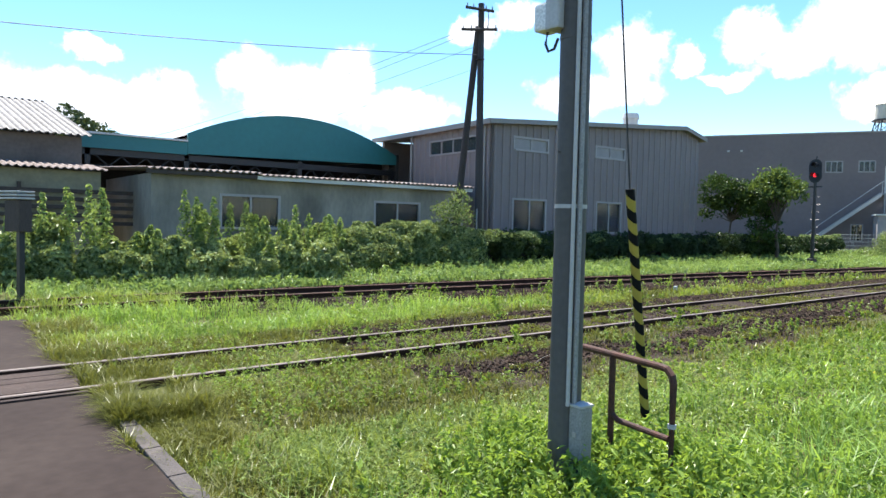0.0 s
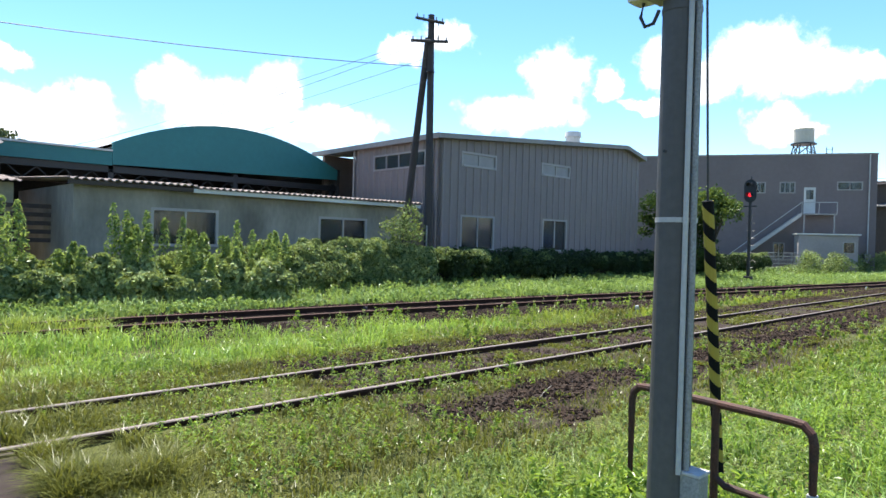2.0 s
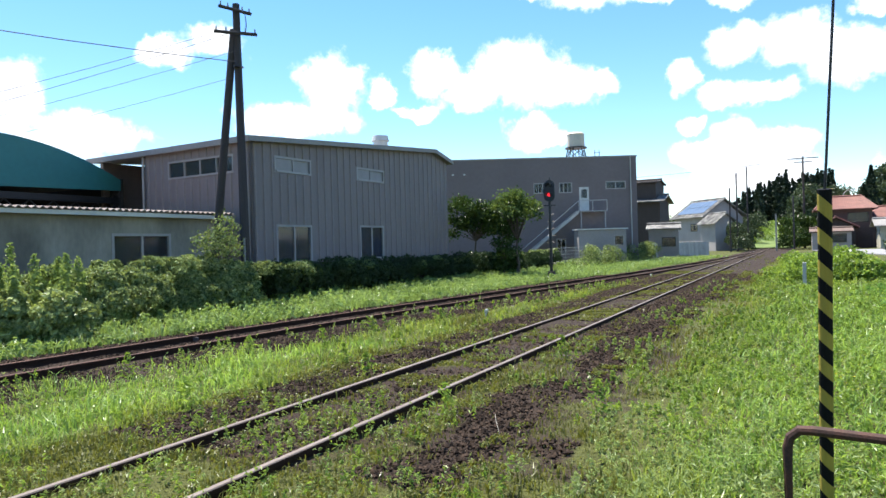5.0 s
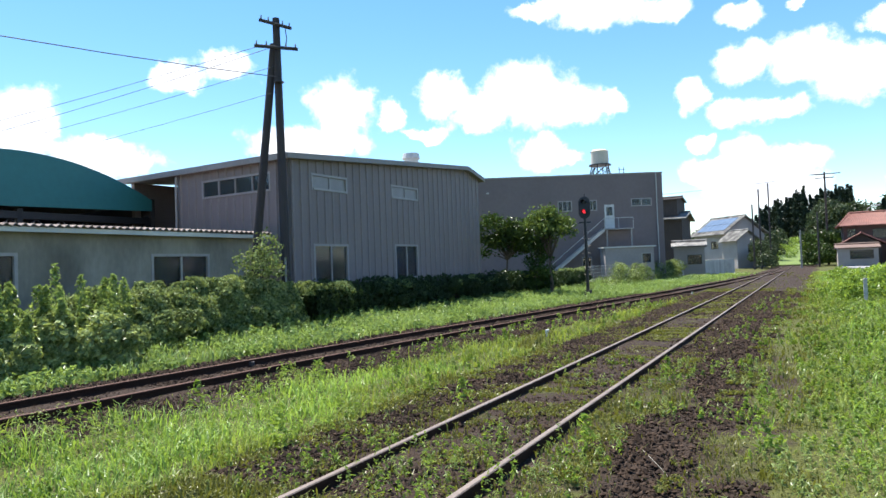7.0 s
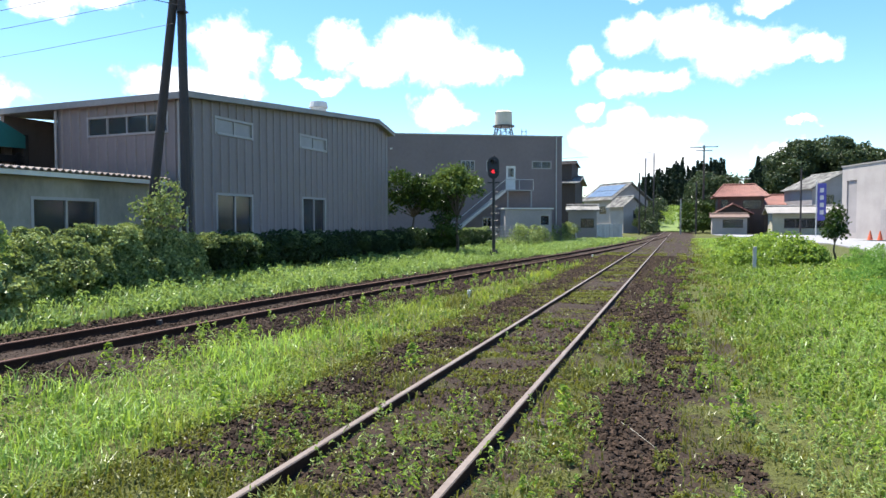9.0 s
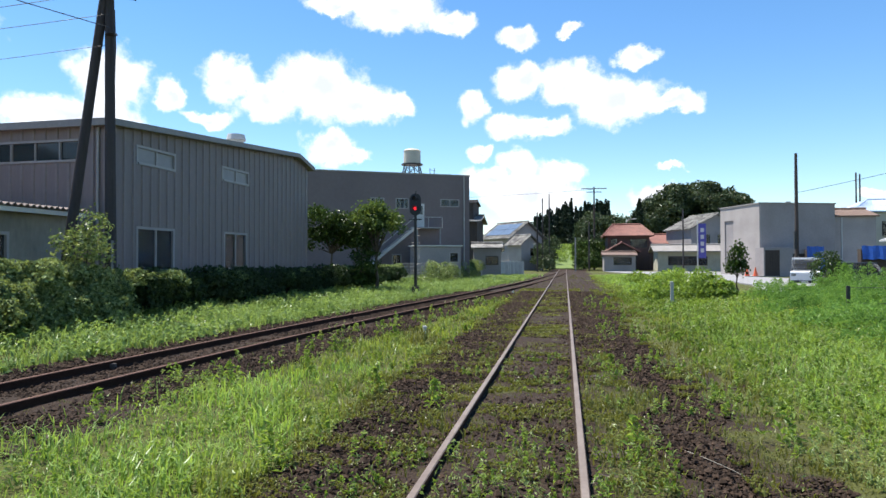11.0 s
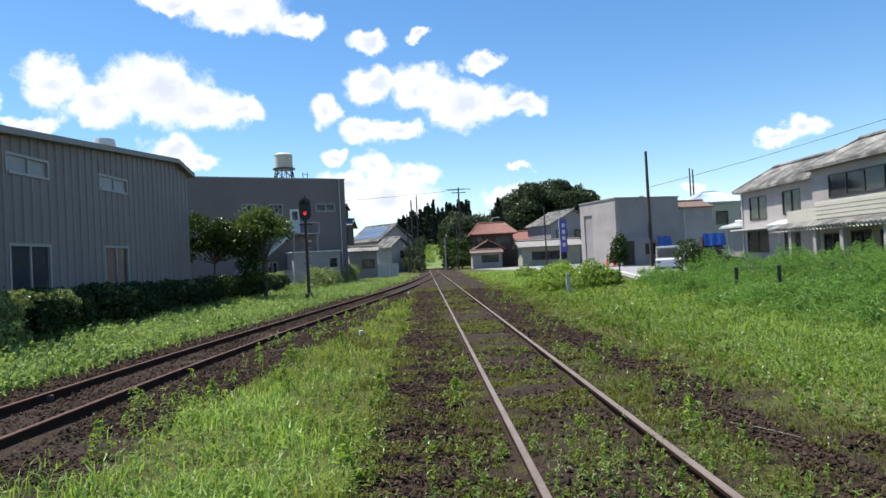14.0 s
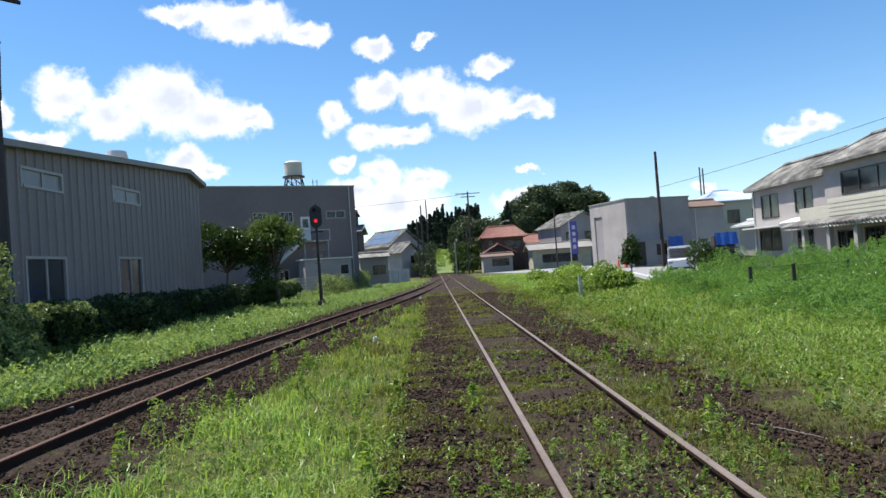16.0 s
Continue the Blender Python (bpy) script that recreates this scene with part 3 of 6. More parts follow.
def build_ground():
    xs = np.unique(np.concatenate([np.linspace(-2000, -60, 14), np.linspace(-60, -14, 24), np.arange(-14, 12, 0.2), np.linspace(12, 60, 40), np.linspace(60, 2000, 14)]))
    ys = np.unique(np.concatenate([np.linspace(-2000, -30, 12), np.linspace(-30, 0, 20), np.arange(0, 40, 0.25), np.linspace(40, 140, 120), np.linspace(140, 2500, 20)]))
    X, Y = np.meshgrid(xs, ys, indexing="ij")
    t = turf(X, Y)
    Z = -0.035 + 0.05 * (value_noise(X, Y, 0.7, 11) - 0.5) + 0.05 * (value_noise(X, Y, 2.3, 12) - 0.5)
    xb = side_x(Y)
    low = (np.abs(X) < 0.75) | (np.abs(X - xb) < 0.75)
    Z = np.where(low, np.clip(Z + 0.03, -0.03, 0.02), Z)
    # the main line's bed lies nearly up to the rail heads
    Z += 0.045 * np.clip((2.0 - np.abs(X)) / 0.5, 0, 1)
    Z = np.where(crossing(X, Y), -0.12, Z)
    # the verge by the works climbs a little to the hedge
    Z += 0.25 * np.clip((-8.6 - X) / 3.0, 0, 1) * (X > -60)
    n, m = len(xs), len(ys)
    i = (np.arange(n - 1)[:, None] * m + np.arange(m - 1)[None, :]).ravel()
    quads = np.stack([i, i + m, i + m + 1, i + 1], 1)
    me = bpy.data.meshes.new("ground")
    me.from_pydata(np.stack([X.ravel(), Y.ravel(), Z.ravel()], 1), [], quads)
    at = me.attributes.new("turf", "FLOAT", "POINT")
    at.data.foreach_set("value", t.ravel().astype(np.float32))
    me.polygons.foreach_set("use_smooth", np.ones(len(quads), bool))
    ob = mesh_object("ground", me, M_GROUND)
    tagged(ob, "flat ground of dark gravel, soil and short green turf", "ground", kind="structure")


build_ground()


def rail_mesh(name, path, head, parent, label=""):
    """A rail swept along a line of (x, y): foot, web and head; the worn running surface is its own strip."""
    prof = [(-0.055, -0.02), (0.055, -0.02), (0.055, -0.005), (0.012, 0.015), (0.012, 0.075), (0.032, 0.085), (0.032, 0.112), (-0.032, 0.112), (-0.032, 0.085), (-0.012, 0.075), (-0.012, 0.015), (-0.055, -0.005)]
    strip = [(-0.030, 0.1122), (0.030, 0.1122), (0.024, 0.1205), (-0.024, 0.1205)]
    out = []
    for nm, pr, mat in ((name, prof, M_RAIL), ("running_surface", strip, head)):
        bm = bmesh.new()
        rings = []
        for i, (x, y) in enumerate(path):
            q, p = path[min(i + 1, len(path) - 1)], path[max(i - 1, 0)]
            d = Vector((q[0] - p[0], q[1] - p[1], 0)).normalized()
            rings.append([bm.verts.new((x + d.y * u, y - d.x * u, z)) for u, z in pr])
        for A, B in zip(rings, rings[1:]):
            for k in range(len(pr)):
                bm.faces.new((A[k], A[(k + 1) % len(pr)], B[(k + 1) % len(pr)], B[k]))
        bm.faces.new(rings[0])
        bm.faces.new(rings[-1][::-1])
        out.append(part(nm, bm, mat, out[0] if out else parent, label if not out else ""))
    return out[0]


def build_track(name, centre, y0, y1, head, label, s0, s1):
    tr = thing(name, 0, 0, 0, 0, label, "railway track", kind="structure")
    ys = np.arange(y0, y1 + 0.01, 1.5)
    for off in (-0.566, 0.566):
        rail_mesh("rail", [(float(centre(y)) + off, float(y)) for y in ys], head, tr)
    bm = bmesh.new()
    box(bm, -1.0, 1.0, -0.1, 0.1, -0.15, 0.0, 0.012)
    me = bpy.data.meshes.new("sleeper")
    bm.to_mesh(me)
    bm.free()
    me.materials.append(M_SLEEPER)
    y, i = -24.0, 0
    while y < s1:
        if -3.0 < y < s0:
            y = s0
        ob = new("sleeper", me)
        ob.parent = tr
        ob.matrix_basis = pose(float(centre(y)) + random.uniform(-0.03, 0.03), y, (random.uniform(-0.02, 0.022) if name == "main_track" else random.uniform(-0.055, -0.018)), 0, random.uniform(-0.6, 0.6), random.uniform(-1.2, 1.2))
        y += 0.66
        i += 1
    # rail fastenings: spikes either side of the nearest rails
    bm = bmesh.new()
    box(bm, -0.014, 0.014, -0.014, 0.014, -0.02, 0.022, 0.004)
    sp = bpy.data.meshes.new("spike")
    bm.to_mesh(sp)
    bm.free()
    sp.materials.append(M_RAIL)
    y = s0
    while y < min(s1, 16):
        for o in (-0.64, -0.492, 0.492, 0.64):
            ob = new("spike", sp)
            ob.parent = tr
            ob.matrix_basis = pose(float(centre(y)) + o, y + random.uniform(-0.04, 0.04), 0.0, 0, 0, random.uniform(0, 40))
        y += 0.66


build_track("main_track", lambda y: 0.0 * y, -60, 150, M_RAILTOP, "main railway track, worn rails on mossy wooden sleepers", 1.6, 60)
build_track("side_track", side_x, -60, 92, M_RAILTOP_OLD, "rusty side track curving in to join the main one", 3.0, 60)


def build_crossing():
    bm = bmesh.new()
    for x0, x1 in ((0.70, 14.0), (-4.5, -0.70)):
        n = 24
        A = [(x0 + (x1 - x0) * i / n, 1.05 + 0.05 * math.sin(i * 1.7) + (0.0 if x0 > 0 else -0.02)) for i in range(n + 1)]
        slab(bm, [(x0, -2.4, 0.085)] + [(x1, -2.4, 0.085)] + [(x, y, 0.085) for x, y in A[::-1]], 0.2)
    ob = part("path", bm, M_ASPHALT, None)
    tagged(ob, "worn dark asphalt path leading over the railway tracks", "path", kind="structure")
    kerb = thing("kerb", 0, 0, 0, 0, "weathered concrete edging along the asphalt path", "kerb", kind="structure")
    x = 0.75
    while x < 9:
        bm = bmesh.new()
        box(bm, x, x + 0.59, 1.06, 1.18, -0.1, 0.10, 0.012)
        part("kerb_stone", bm, M_KERB, kerb)
        x += 0.60
    deck = thing("crossing_deck", 0, 0, 0, 0, "weathered timber crossing planks laid between the rails", "crossing", kind="structure")
    for x0, x1, n in ((-0.46, 0.46, 4), (-0.70, -0.62, 1), (0.62, 0.70, 1)):
        w = (x1 - x0) / n
        for i in range(n):
            bm = bmesh.new()
            e = random.uniform(-0.06, 0.06)
            box(bm, x0 + i * w + 0.008, x0 + (i + 1) * w - 0.008, -2.3 + e, 1.02 + e, 0.0, 0.105 + random.uniform(-0.008, 0.004), 0.01)
            part("plank", bm, M_PLANK, deck)


build_crossing()


# ---- the works beside the line ----
def walls(parent, mat, *boxes):
    for b in boxes:
        bm = bmesh.new()
        box(bm, *b)
        part("wall", bm, mat, parent)


def ribs(parent, u0, u1, step, z0, top, holes, v=0.0, width=0.06, proud=0.045):
    """Standing seams of the siding, cut off at the openings."""
    u = u0 + step / 2
    while u < u1 - 0.05:
        cuts = sorted((h[2] - 0.05, h[3] + 0.05) for h in holes if h[0] - 0.07 < u < h[1] + 0.07)
        z, spans = z0, []
        for a, b in cuts:
            spans.append((z, a))
            z = b
        spans.append((z, top(u)))
        for a, b in spans:
            if b - a > 0.05:
                bm = bmesh.new()
                prism_z(bm, [(u - width, v), (u - width * 0.55, v - proud), (u + width * 0.55, v - proud), (u + width, v)], a, b)
                part("rib", bm, M_SIDING_RIB, parent)
        u += step


def prism_z(bm, outline, z0, z1):
    A = [bm.verts.new((x, y, z0)) for x, y in outline]
    B = [bm.verts.new((x, y, z1)) for x, y in outline]
    n = len(outline)
    bm.faces.new(A[::-1])
    bm.faces.new(B)
    for i in range(n):
        bm.faces.new((A[i], A[(i + 1) % n], B[(i + 1) % n], B[i]))
    return bm


def build_factory():
    # local x runs along the front, away from the crossing; local y runs in from the line
    f = thing("factory_building", -12.72, 17.75, 0.0, 90 - 2.4, "two-storey works hall clad in grey ribbed metal siding", "factory building")
    W, D = 13.9, 9.0

    def top(u):
        return 5.68 + u * 0.075 if u < 12.4 else 5.68 + 12.4 * 0.075 - (u - 12.4) * 0.26

    holes = [(1.2, 3.15, 4.72, 5.27), (6.1, 8.1, 4.76, 5.28), (1.22, 3.1, 1.35, 2.72), (6.25, 7.95, 1.35, 2.76)]
    wall("front_wall", 0, 12.4, 0, top, holes, M_SIDING, f)
    wall("front_wall", 12.4, W, 0, top, [], M_SIDING, f)
    ribs(f, 0, W, 0.42, 0, top, holes)
    for h in holes:
        window(f, *h, bar=0.05, pane_mat=M_FROST if h[2] > 4 else None)
    return f, W, D, top


def build_factory_rest():
    f, W, D, top = build_factory()

    def on_flank(ob):
        ob.matrix_basis = pose(0, 0, 0, 0, 0, -90)
        return ob

    # local frame of the flank: u from the rear (-5.8) to the front corner (0), facing the crossing
    w = wall("flank_wall", -5.8, -0.0, 0, 5.72, [(-4.35, -0.85, 4.66, 5.28)], M_SIDING, f)
    on_flank(w)
    earlier = set(bpy.data.objects)
    ribs(f, -5.8, 0.0, 0.42, 0, lambda u: 5.72, [(-4.35, -0.85, 4.66, 5.28)])
    window(f, -4.35, -0.85, 4.66, 5.28, panes=4, bar=0.035)
    for ob in set(bpy.data.objects) - earlier:
        if ob.parent == f:
            on_flank(ob)
    # rear part of the flank, set back, shade put into its colour; drain pipe at its edge
    bm = bmesh.new()
    box(bm, 2.4, 2.6, 5.75, D, 0, 5.7)
    part("recessed_wall", bm, M_DARKWOOD, f)
    bm = bmesh.new()
    tube(bm, [(-0.12, 5.72, 5.6), (-0.12, 5.74, 5.2), (-0.12, 5.75, 0.2)], 0.045)
    part("drain_pipe", bm, M_ALU, f)
    bm = bmesh.new()
    tube(bm, [(-0.05, 0.35, 5.6), (-0.06, 0.35, 0.2)], 0.04)
    part("drain_pipe", bm, M_ALU, f)
    walls(f, M_SIDING, (0.2, W, D - 0.2, D, 0, 5.7), (W - 0.2, W, 0.2, D - 0.2, 0, 5.6))
    # roof with a broad fascia
    bm = bmesh.new()
    o = 0.26
    for u0, u1 in ((-o, 12.4), (12.4, W + o)):
        a, b = top(max(u0, 0)), top(min(u1, W + 0.2) if u1 > 12.4 else 12.39)
        if u1 <= 12.4:
            b = top(12.39)
        else:
            a = top(12.39)
        slab(bm, [(u0, -o, a + 0.13), (u1, -o, b + 0.13), (u1, D + 0.2, b + 0.13), (u0, D + 0.2, a + 0.13)], 0.16)
    part("roof", bm, M_ROOFMETAL, f)
    bm = bmesh.new()
    for u0, u1 in ((-o - 0.03, 12.4), (12.4, W + o)):
        a, b = top(max(u0, 0)) if u0 < 12 else top(12.39), top(12.39) if u1 <= 12.4 else top(W + 0.2)
        A = [(u0, a - 0.05), (u1, b - 0.05), (u1, b + 0.14), (u0, a + 0.14)]
        prism(bm, A, -o - 0.04, -o)
    box(bm, -o - 0.04, -o - 0.001, -o, D + 0.2, 5.62, 5.83)
    part("fascia", bm, M_FASCIA, f)
    bm = bmesh.new()
    rod(bm, (11.6, 2.6, 6.75), (11.6, 2.6, 7.35), 0.38, 0.38, 16)
    rod(bm, (11.6, 2.6, 7.35), (11.6, 2.6, 7.62), 0.46, 0.40, 16)
    part("roof_vent", bm, M_WHITE, f, "round white roof vent")
    return f


build_factory_rest()


def build_low_shed():
    s = thing("low_shed", -13.2, 5.05, 0, 90, "long low outbuilding with stained grey walls and rusty corrugated roof", "shed")
    W, D = 11.75, 6.2
    holes = [(2.02, 3.97, 1.35, 2.40), (7.6, 9.6, 1.35, 2.38)]
    wall("front_wall", 0, W, 0, 2.98, holes, M_RENDER, s)
    for h in holes:
        window(s, *h, curtain=h[0] < 3)
    walls(s, M_RENDER, (0.003, 0.2, 0.2, D, 0, 2.95), (W - 0.2, W - 0.003, 0.2, D, 0, 2.95), (0.2, W - 0.2, D - 0.2, D, 0, 2.95))
    # two runs of sheets, the further one lapped a little lower
    sheet_roof("roof", [(-0.25, -0.32, 3.08), (3.2, -0.32, 3.12), (3.2, D, 3.42), (-0.25, D, 3.38)], M_CORR, s, 0.20, 0.035)
    sheet_roof("roof", [(3.15, -0.36, 3.06), (W + 0.25, -0.36, 3.10), (W + 0.25, D, 3.40), (3.15, D, 3.36)], M_CORR, s, 0.20, 0.035)
    bm = bmesh.new()
    box(bm, 3.1, W + 0.2, -0.30, -0.24, 2.90, 3.02)
    part("eaves_board", bm, M_WHITE, s)
    bm = bmesh.new()
    box(bm, -0.2, 3.1, -0.28, -0.22, 2.92, 3.03)
    part("eaves_board", bm, M_DARKWOOD, s)


build_low_shed()


def build_arch_hall():
    h = thing("arched_hall", -20.8, 4.4, 0, 90, "open hall with a teal green arched roof and fascia", "hall")
    y0, y1, yc = 3.95, 14.15, 8.9
    n = 40

    def arc(u):
        k = (u - yc) / 5.25
        return 6.28 - 1.35 * k * k

    bm = bmesh.new()
    top = [(y0 + (y1 - y0) * i / n, arc(y0 + (y1 - y0) * i / n)) for i in range(n + 1)]
    low = [(y1, 4.48), (y0, 4.24)]
    prism(bm, top + low, -0.06, 0.06)
    part("arched_fascia", bm, M_TEAL, h)
    bm = bmesh.new()
    A = [[bm.verts.new((u, y, z - 0.05 + k)) for u, z in top] for y, k in ((0.06, 0), (13.0, 0))]
    C = [[bm.verts.new((u, y, z - 0.20)) for u, z in top] for y in (0.06, 13.0)]
    for i in range(n):
        bm.faces.new((A[0][i], A[0][i + 1], A[1][i + 1], A[1][i]))
        bm.faces.new((C[0][i], C[1][i], C[1][i + 1], C[0][i + 1]))
    part("barrel_roof", bm, M_ROOFMETAL, h)
    bm = bmesh.new()
    box(bm, 0.05, y0 - 0.01, -0.05, 0.05, 4.2, 4.72)
    part("flat_fascia", bm, M_TEAL, h)
    bm = bmesh.new()
    box(bm, 0.0, y0 - 0.01, -0.12, 6.0, 4.73, 4.80)
    part("flat_roof", bm, M_WHITE, h)
    # inner walls and back wall: the hall's shade is put into their colour
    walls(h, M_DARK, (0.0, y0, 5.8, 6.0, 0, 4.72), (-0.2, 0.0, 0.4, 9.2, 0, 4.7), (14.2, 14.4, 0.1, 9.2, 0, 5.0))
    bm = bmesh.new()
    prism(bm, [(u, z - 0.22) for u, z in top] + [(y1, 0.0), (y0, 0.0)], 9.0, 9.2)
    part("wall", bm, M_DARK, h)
    for u in (0.3, 3.95, 9.0, 14.0):
        bm = bmesh.new()
        box(bm, u - 0.1, u + 0.1, 0.1, 0.3, 0, 4.3, 0.01)
        part("column", bm, M_BLACK, h)
    bm = bmesh.new()
    box(bm, 0.0, 14.2, 0.1, 0.3, 3.95, 4.2)
    for u in np.arange(0.6, 14, 0.9):
        rod(bm, (u, 0.2, 3.95), (u + 0.45, 0.2, 3.55), 0.03, seg=6)
        rod(bm, (u + 0.45, 0.2, 3.55), (u + 0.9, 0.2, 3.95), 0.03, seg=6)
    rod(bm, (0.2, 0.2, 3.55), (14.0, 0.2, 3.55), 0.04, seg=6)
    part("truss", bm, M_BLACK, h)


build_arch_hall()


def build_brown_hall():
    h = thing("brown_workshop", -17.8, -7.0, 0, 90, "old workshop with ribbed metal roof and brown walls", "workshop")
    W = 11.0
    bm = bmesh.new()
    box(bm, 0, W, 0.0, 6.0, 0, 4.25)
    part("body", bm, M_OLDWALL, h)
    sheet_roof("roof", [(-0.3, -0.35, 4.30), (W + 0.25, -0.35, 4.30), (W - 0.7, 3.2, 5.75), (-0.3, 3.2, 5.75)], M_ROOFMETAL, h, 0.22, 0.03)
    sheet_roof("roof", [(-0.3, 6.5, 4.30), (W + 0.25, 6.5, 4.30), (W - 0.7, 3.2, 5.75), (-0.3, 3.2, 5.75)], M_ROOFMETAL, h, 0.22, 0.03)
    bm = bmesh.new()
    box(bm, 0.0, W + 0.15, -2.3, -0.01, 0, 3.0)
    part("lean_to", bm, M_LEANTO, h)
    sheet_roof("lean_to_roof", [(-0.2, -2.6, 3.06), (W + 0.3, -2.6, 3.06), (W + 0.3, 0, 3.35), (-0.2, 0, 3.35)], M_CORR, h, 0.2, 0.03)
    for i in range(5):
        bm = bmesh.new()
        box(bm, 4.0, W + 1.6, -2.44, -2.40, 1.35 + i * 0.24, 1.47 + i * 0.24)
        part("slat", bm, M_DARKWOOD, h)
    for u in (4.1, 6.5, 9.0, W + 1.5):
        bm = bmesh.new()
        box(bm, u - 0.05, u + 0.05, -2.40, -2.32, 0, 2.6)
        part("post", bm, M_DARKWOOD, h)


build_brown_hall()


def build_big_works():
    ang = math.degrees(math.atan2(4.3, 8.0))
    Lg = 34.0
    ux, uy = math.cos(radians(ang)), math.sin(radians(ang))
    b = thing("large_works_building", -8.1 - Lg * ux, 60.3 - Lg * uy, 0, ang, "large flat-roofed dark grey works building with outside stair", "factory building")
    H = 9.28
    q = lambda s: Lg - s
    holes = [(q(9.1), q(7.93), 6.25, 7.12), (q(6.85), q(5.75), 6.25, 7.12), (q(2.74), q(1.0), 6.5, 7.14), (q(5.1), q(4.25), 4.62, 6.7), (q(7.2), q(6.4), 0.9, 2.2)]
    wall("front_wall", 0, Lg, 0, H, holes, M_BIGWALL, b)
    window(b, *holes[0], 3)
    window(b, *holes[1], 3)
    window(b, *holes[2], 2)
    window(b, *holes[4], 2)
    bm = bmesh.new()
    box(bm, holes[3][0], holes[3][1], 0.02, 0.08, 4.62, 6.7, 0.01)
    d = part("door", bm, M_WHITE, b, "white metal door with a glazed top")
    bm = bmesh.new()
    box(bm, holes[3][0] + 0.16, holes[3][1] - 0.16, 0.012, 0.02, 5.75, 6.5)
    part("pane", bm, M_GLASS, d)
    bm = bmesh.new()
    rod(bm, (holes[3][1] - 0.1, -0.03, 5.55), (holes[3][1] - 0.1, 0.02, 5.55), 0.03)
    part("handle", bm, M_ALU, d)
    walls(b, M_BIGWALL, (Lg - 0.2, Lg, 0.2, 14, 0, H), (0, 0.2, 0.2, 14, 0, H), (0.2, Lg - 0.2, 13.8, 14, 0, H))
    bm = bmesh.new()
    box(bm, -0.05, Lg + 0.05, -0.05, 14.05, H, H + 0.12)
    part("roof", bm, M_FASCIA, b)
    bm = bmesh.new()
    rod(bm, (q(0.55), -0.08, 0.2), (q(0.55), -0.08, H), 0.05, seg=8)
    part("drain_pipe", bm, M_CONDUIT, b)
    bm = bmesh.new()
    box(bm, q(0.75), q(0.35), -0.25, -0.01, 0.9, 1.5, 0.02)
    part("meter_box", bm, M_BOXGREY, b)
    # outside stair
    bm = bmesh.new()
    box(bm, q(5.4), q(2.9), -1.1, -0.02, 4.48, 4.58)
    landing = part("landing", bm, M_BOXGREY, b)
    for u in (5.2, 3.1):
        bm = bmesh.new()
        box(bm, q(u) - 0.05, q(u) + 0.05, -1.05, -0.95, 0, 4.48)
        part("post", bm, M_BOXGREY, b)
    n = 18
    for i in range(n):
        k = (i + 0.5) / n
        bm = bmesh.new()
        box(bm, q(5.4 + 5.4 * k) - 0.15, q(5.4 + 5.4 * k) + 0.15, -1.05, -0.1, 4.53 - 4.5 * k - 0.03, 4.53 - 4.5 * k)
        part("tread", bm, M_BOXGREY, b)
    for v in (-1.1, -0.06):
        bm = bmesh.new()
        A = [(q(5.4), 4.35), (q(5.4), 4.65), (q(10.9), 0.25), (q(10.9), -0.05)]
        prism(bm, A, v - 0.03, v + 0.03)
        part("stringer", bm, M_CONDUIT, b)
    bm = bmesh.new()
    tube(bm, [(q(10.8), -1.1, 1.0), (q(5.4), -1.1, 5.45), (q(2.95), -1.1, 5.45)], 0.03)
    for u in (5.4, 4.2, 2.95):
        rod(bm, (q(u), -1.1, 4.55), (q(u), -1.1, 5.45), 0.025, seg=6)
    part("handrail", bm, M_CONDUIT, b)
    # low annexe before the wall
    wall("annexe_wall", q(5.9), q(1.9), 0, 2.85, [(q(2.9), q(2.1), 1.5, 2.35)], M_GREYWALL, b, v=-3.0)
    window(b, q(2.9), q(2.1), 1.5, 2.35, 1, v=-3.0)
    walls(b, M_GREYWALL, (q(5.9), q(5.7), -2.8, -1.2, 0, 2.8), (q(2.1), q(1.9), -2.8, -1.2, 0, 2.8), (q(5.7), q(2.1), -1.4, -1.2, 0, 2.8))
    bm = bmesh.new()
    box(bm, q(6.05), q(1.75), -3.15, -1.15, 2.86, 2.96)
    part("annexe_roof", bm, M_WHITE, b)
    for s in (16.2, 15.2):
        bm = bmesh.new()
        box(bm, q(s) - 0.1, q(s) + 0.1, -0.2, -0.01, 8.0, 8.12)
        part("wall_lamp", bm, M_WHITE, b)
    # water tank on its stand
    t = thing("water_tank", -8.1 - 4.95 * ux - 1.6 * uy, 60.3 - 4.95 * uy + 1.6 * ux, 9.4, ang, "cream round water tank on a braced steel stand on the roof", "water tank")
    for i in range(6):
        a = 2 * math.pi * i / 6
        bm = bmesh.new()
        rod(bm, (0.95 * math.cos(a), 0.95 * math.sin(a), 0), (0.72 * math.cos(a), 0.72 * math.sin(a), 0.95), 0.045, seg=6)
        part("leg", bm, M_BLACK, t)
        b2 = 2 * math.pi * (i + 1) / 6
        bm = bmesh.new()
        rod(bm, (0.93 * math.cos(a), 0.93 * math.sin(a), 0.1), (0.74 * math.cos(b2), 0.74 * math.sin(b2), 0.85), 0.025, seg=5)
        rod(bm, (0.93 * math.cos(b2), 0.93 * math.sin(b2), 0.1), (0.74 * math.cos(a), 0.74 * math.sin(a), 0.85), 0.025, seg=5)
        part("brace", bm, M_BLACK, t)
    bm = bmesh.new()
    rod(bm, (0, 0, 0.93), (0, 0, 1.03), 0.98, seg=20)
    part("platform", bm, M_BLACK, t)
    bm = bmesh.new()
    rod(bm, (0, 0, 1.03), (0, 0, 2.2), 0.78, 0.76, 24)
    rod(bm, (0, 0, 2.2), (0, 0, 2.36), 0.80, 0.60, 24)
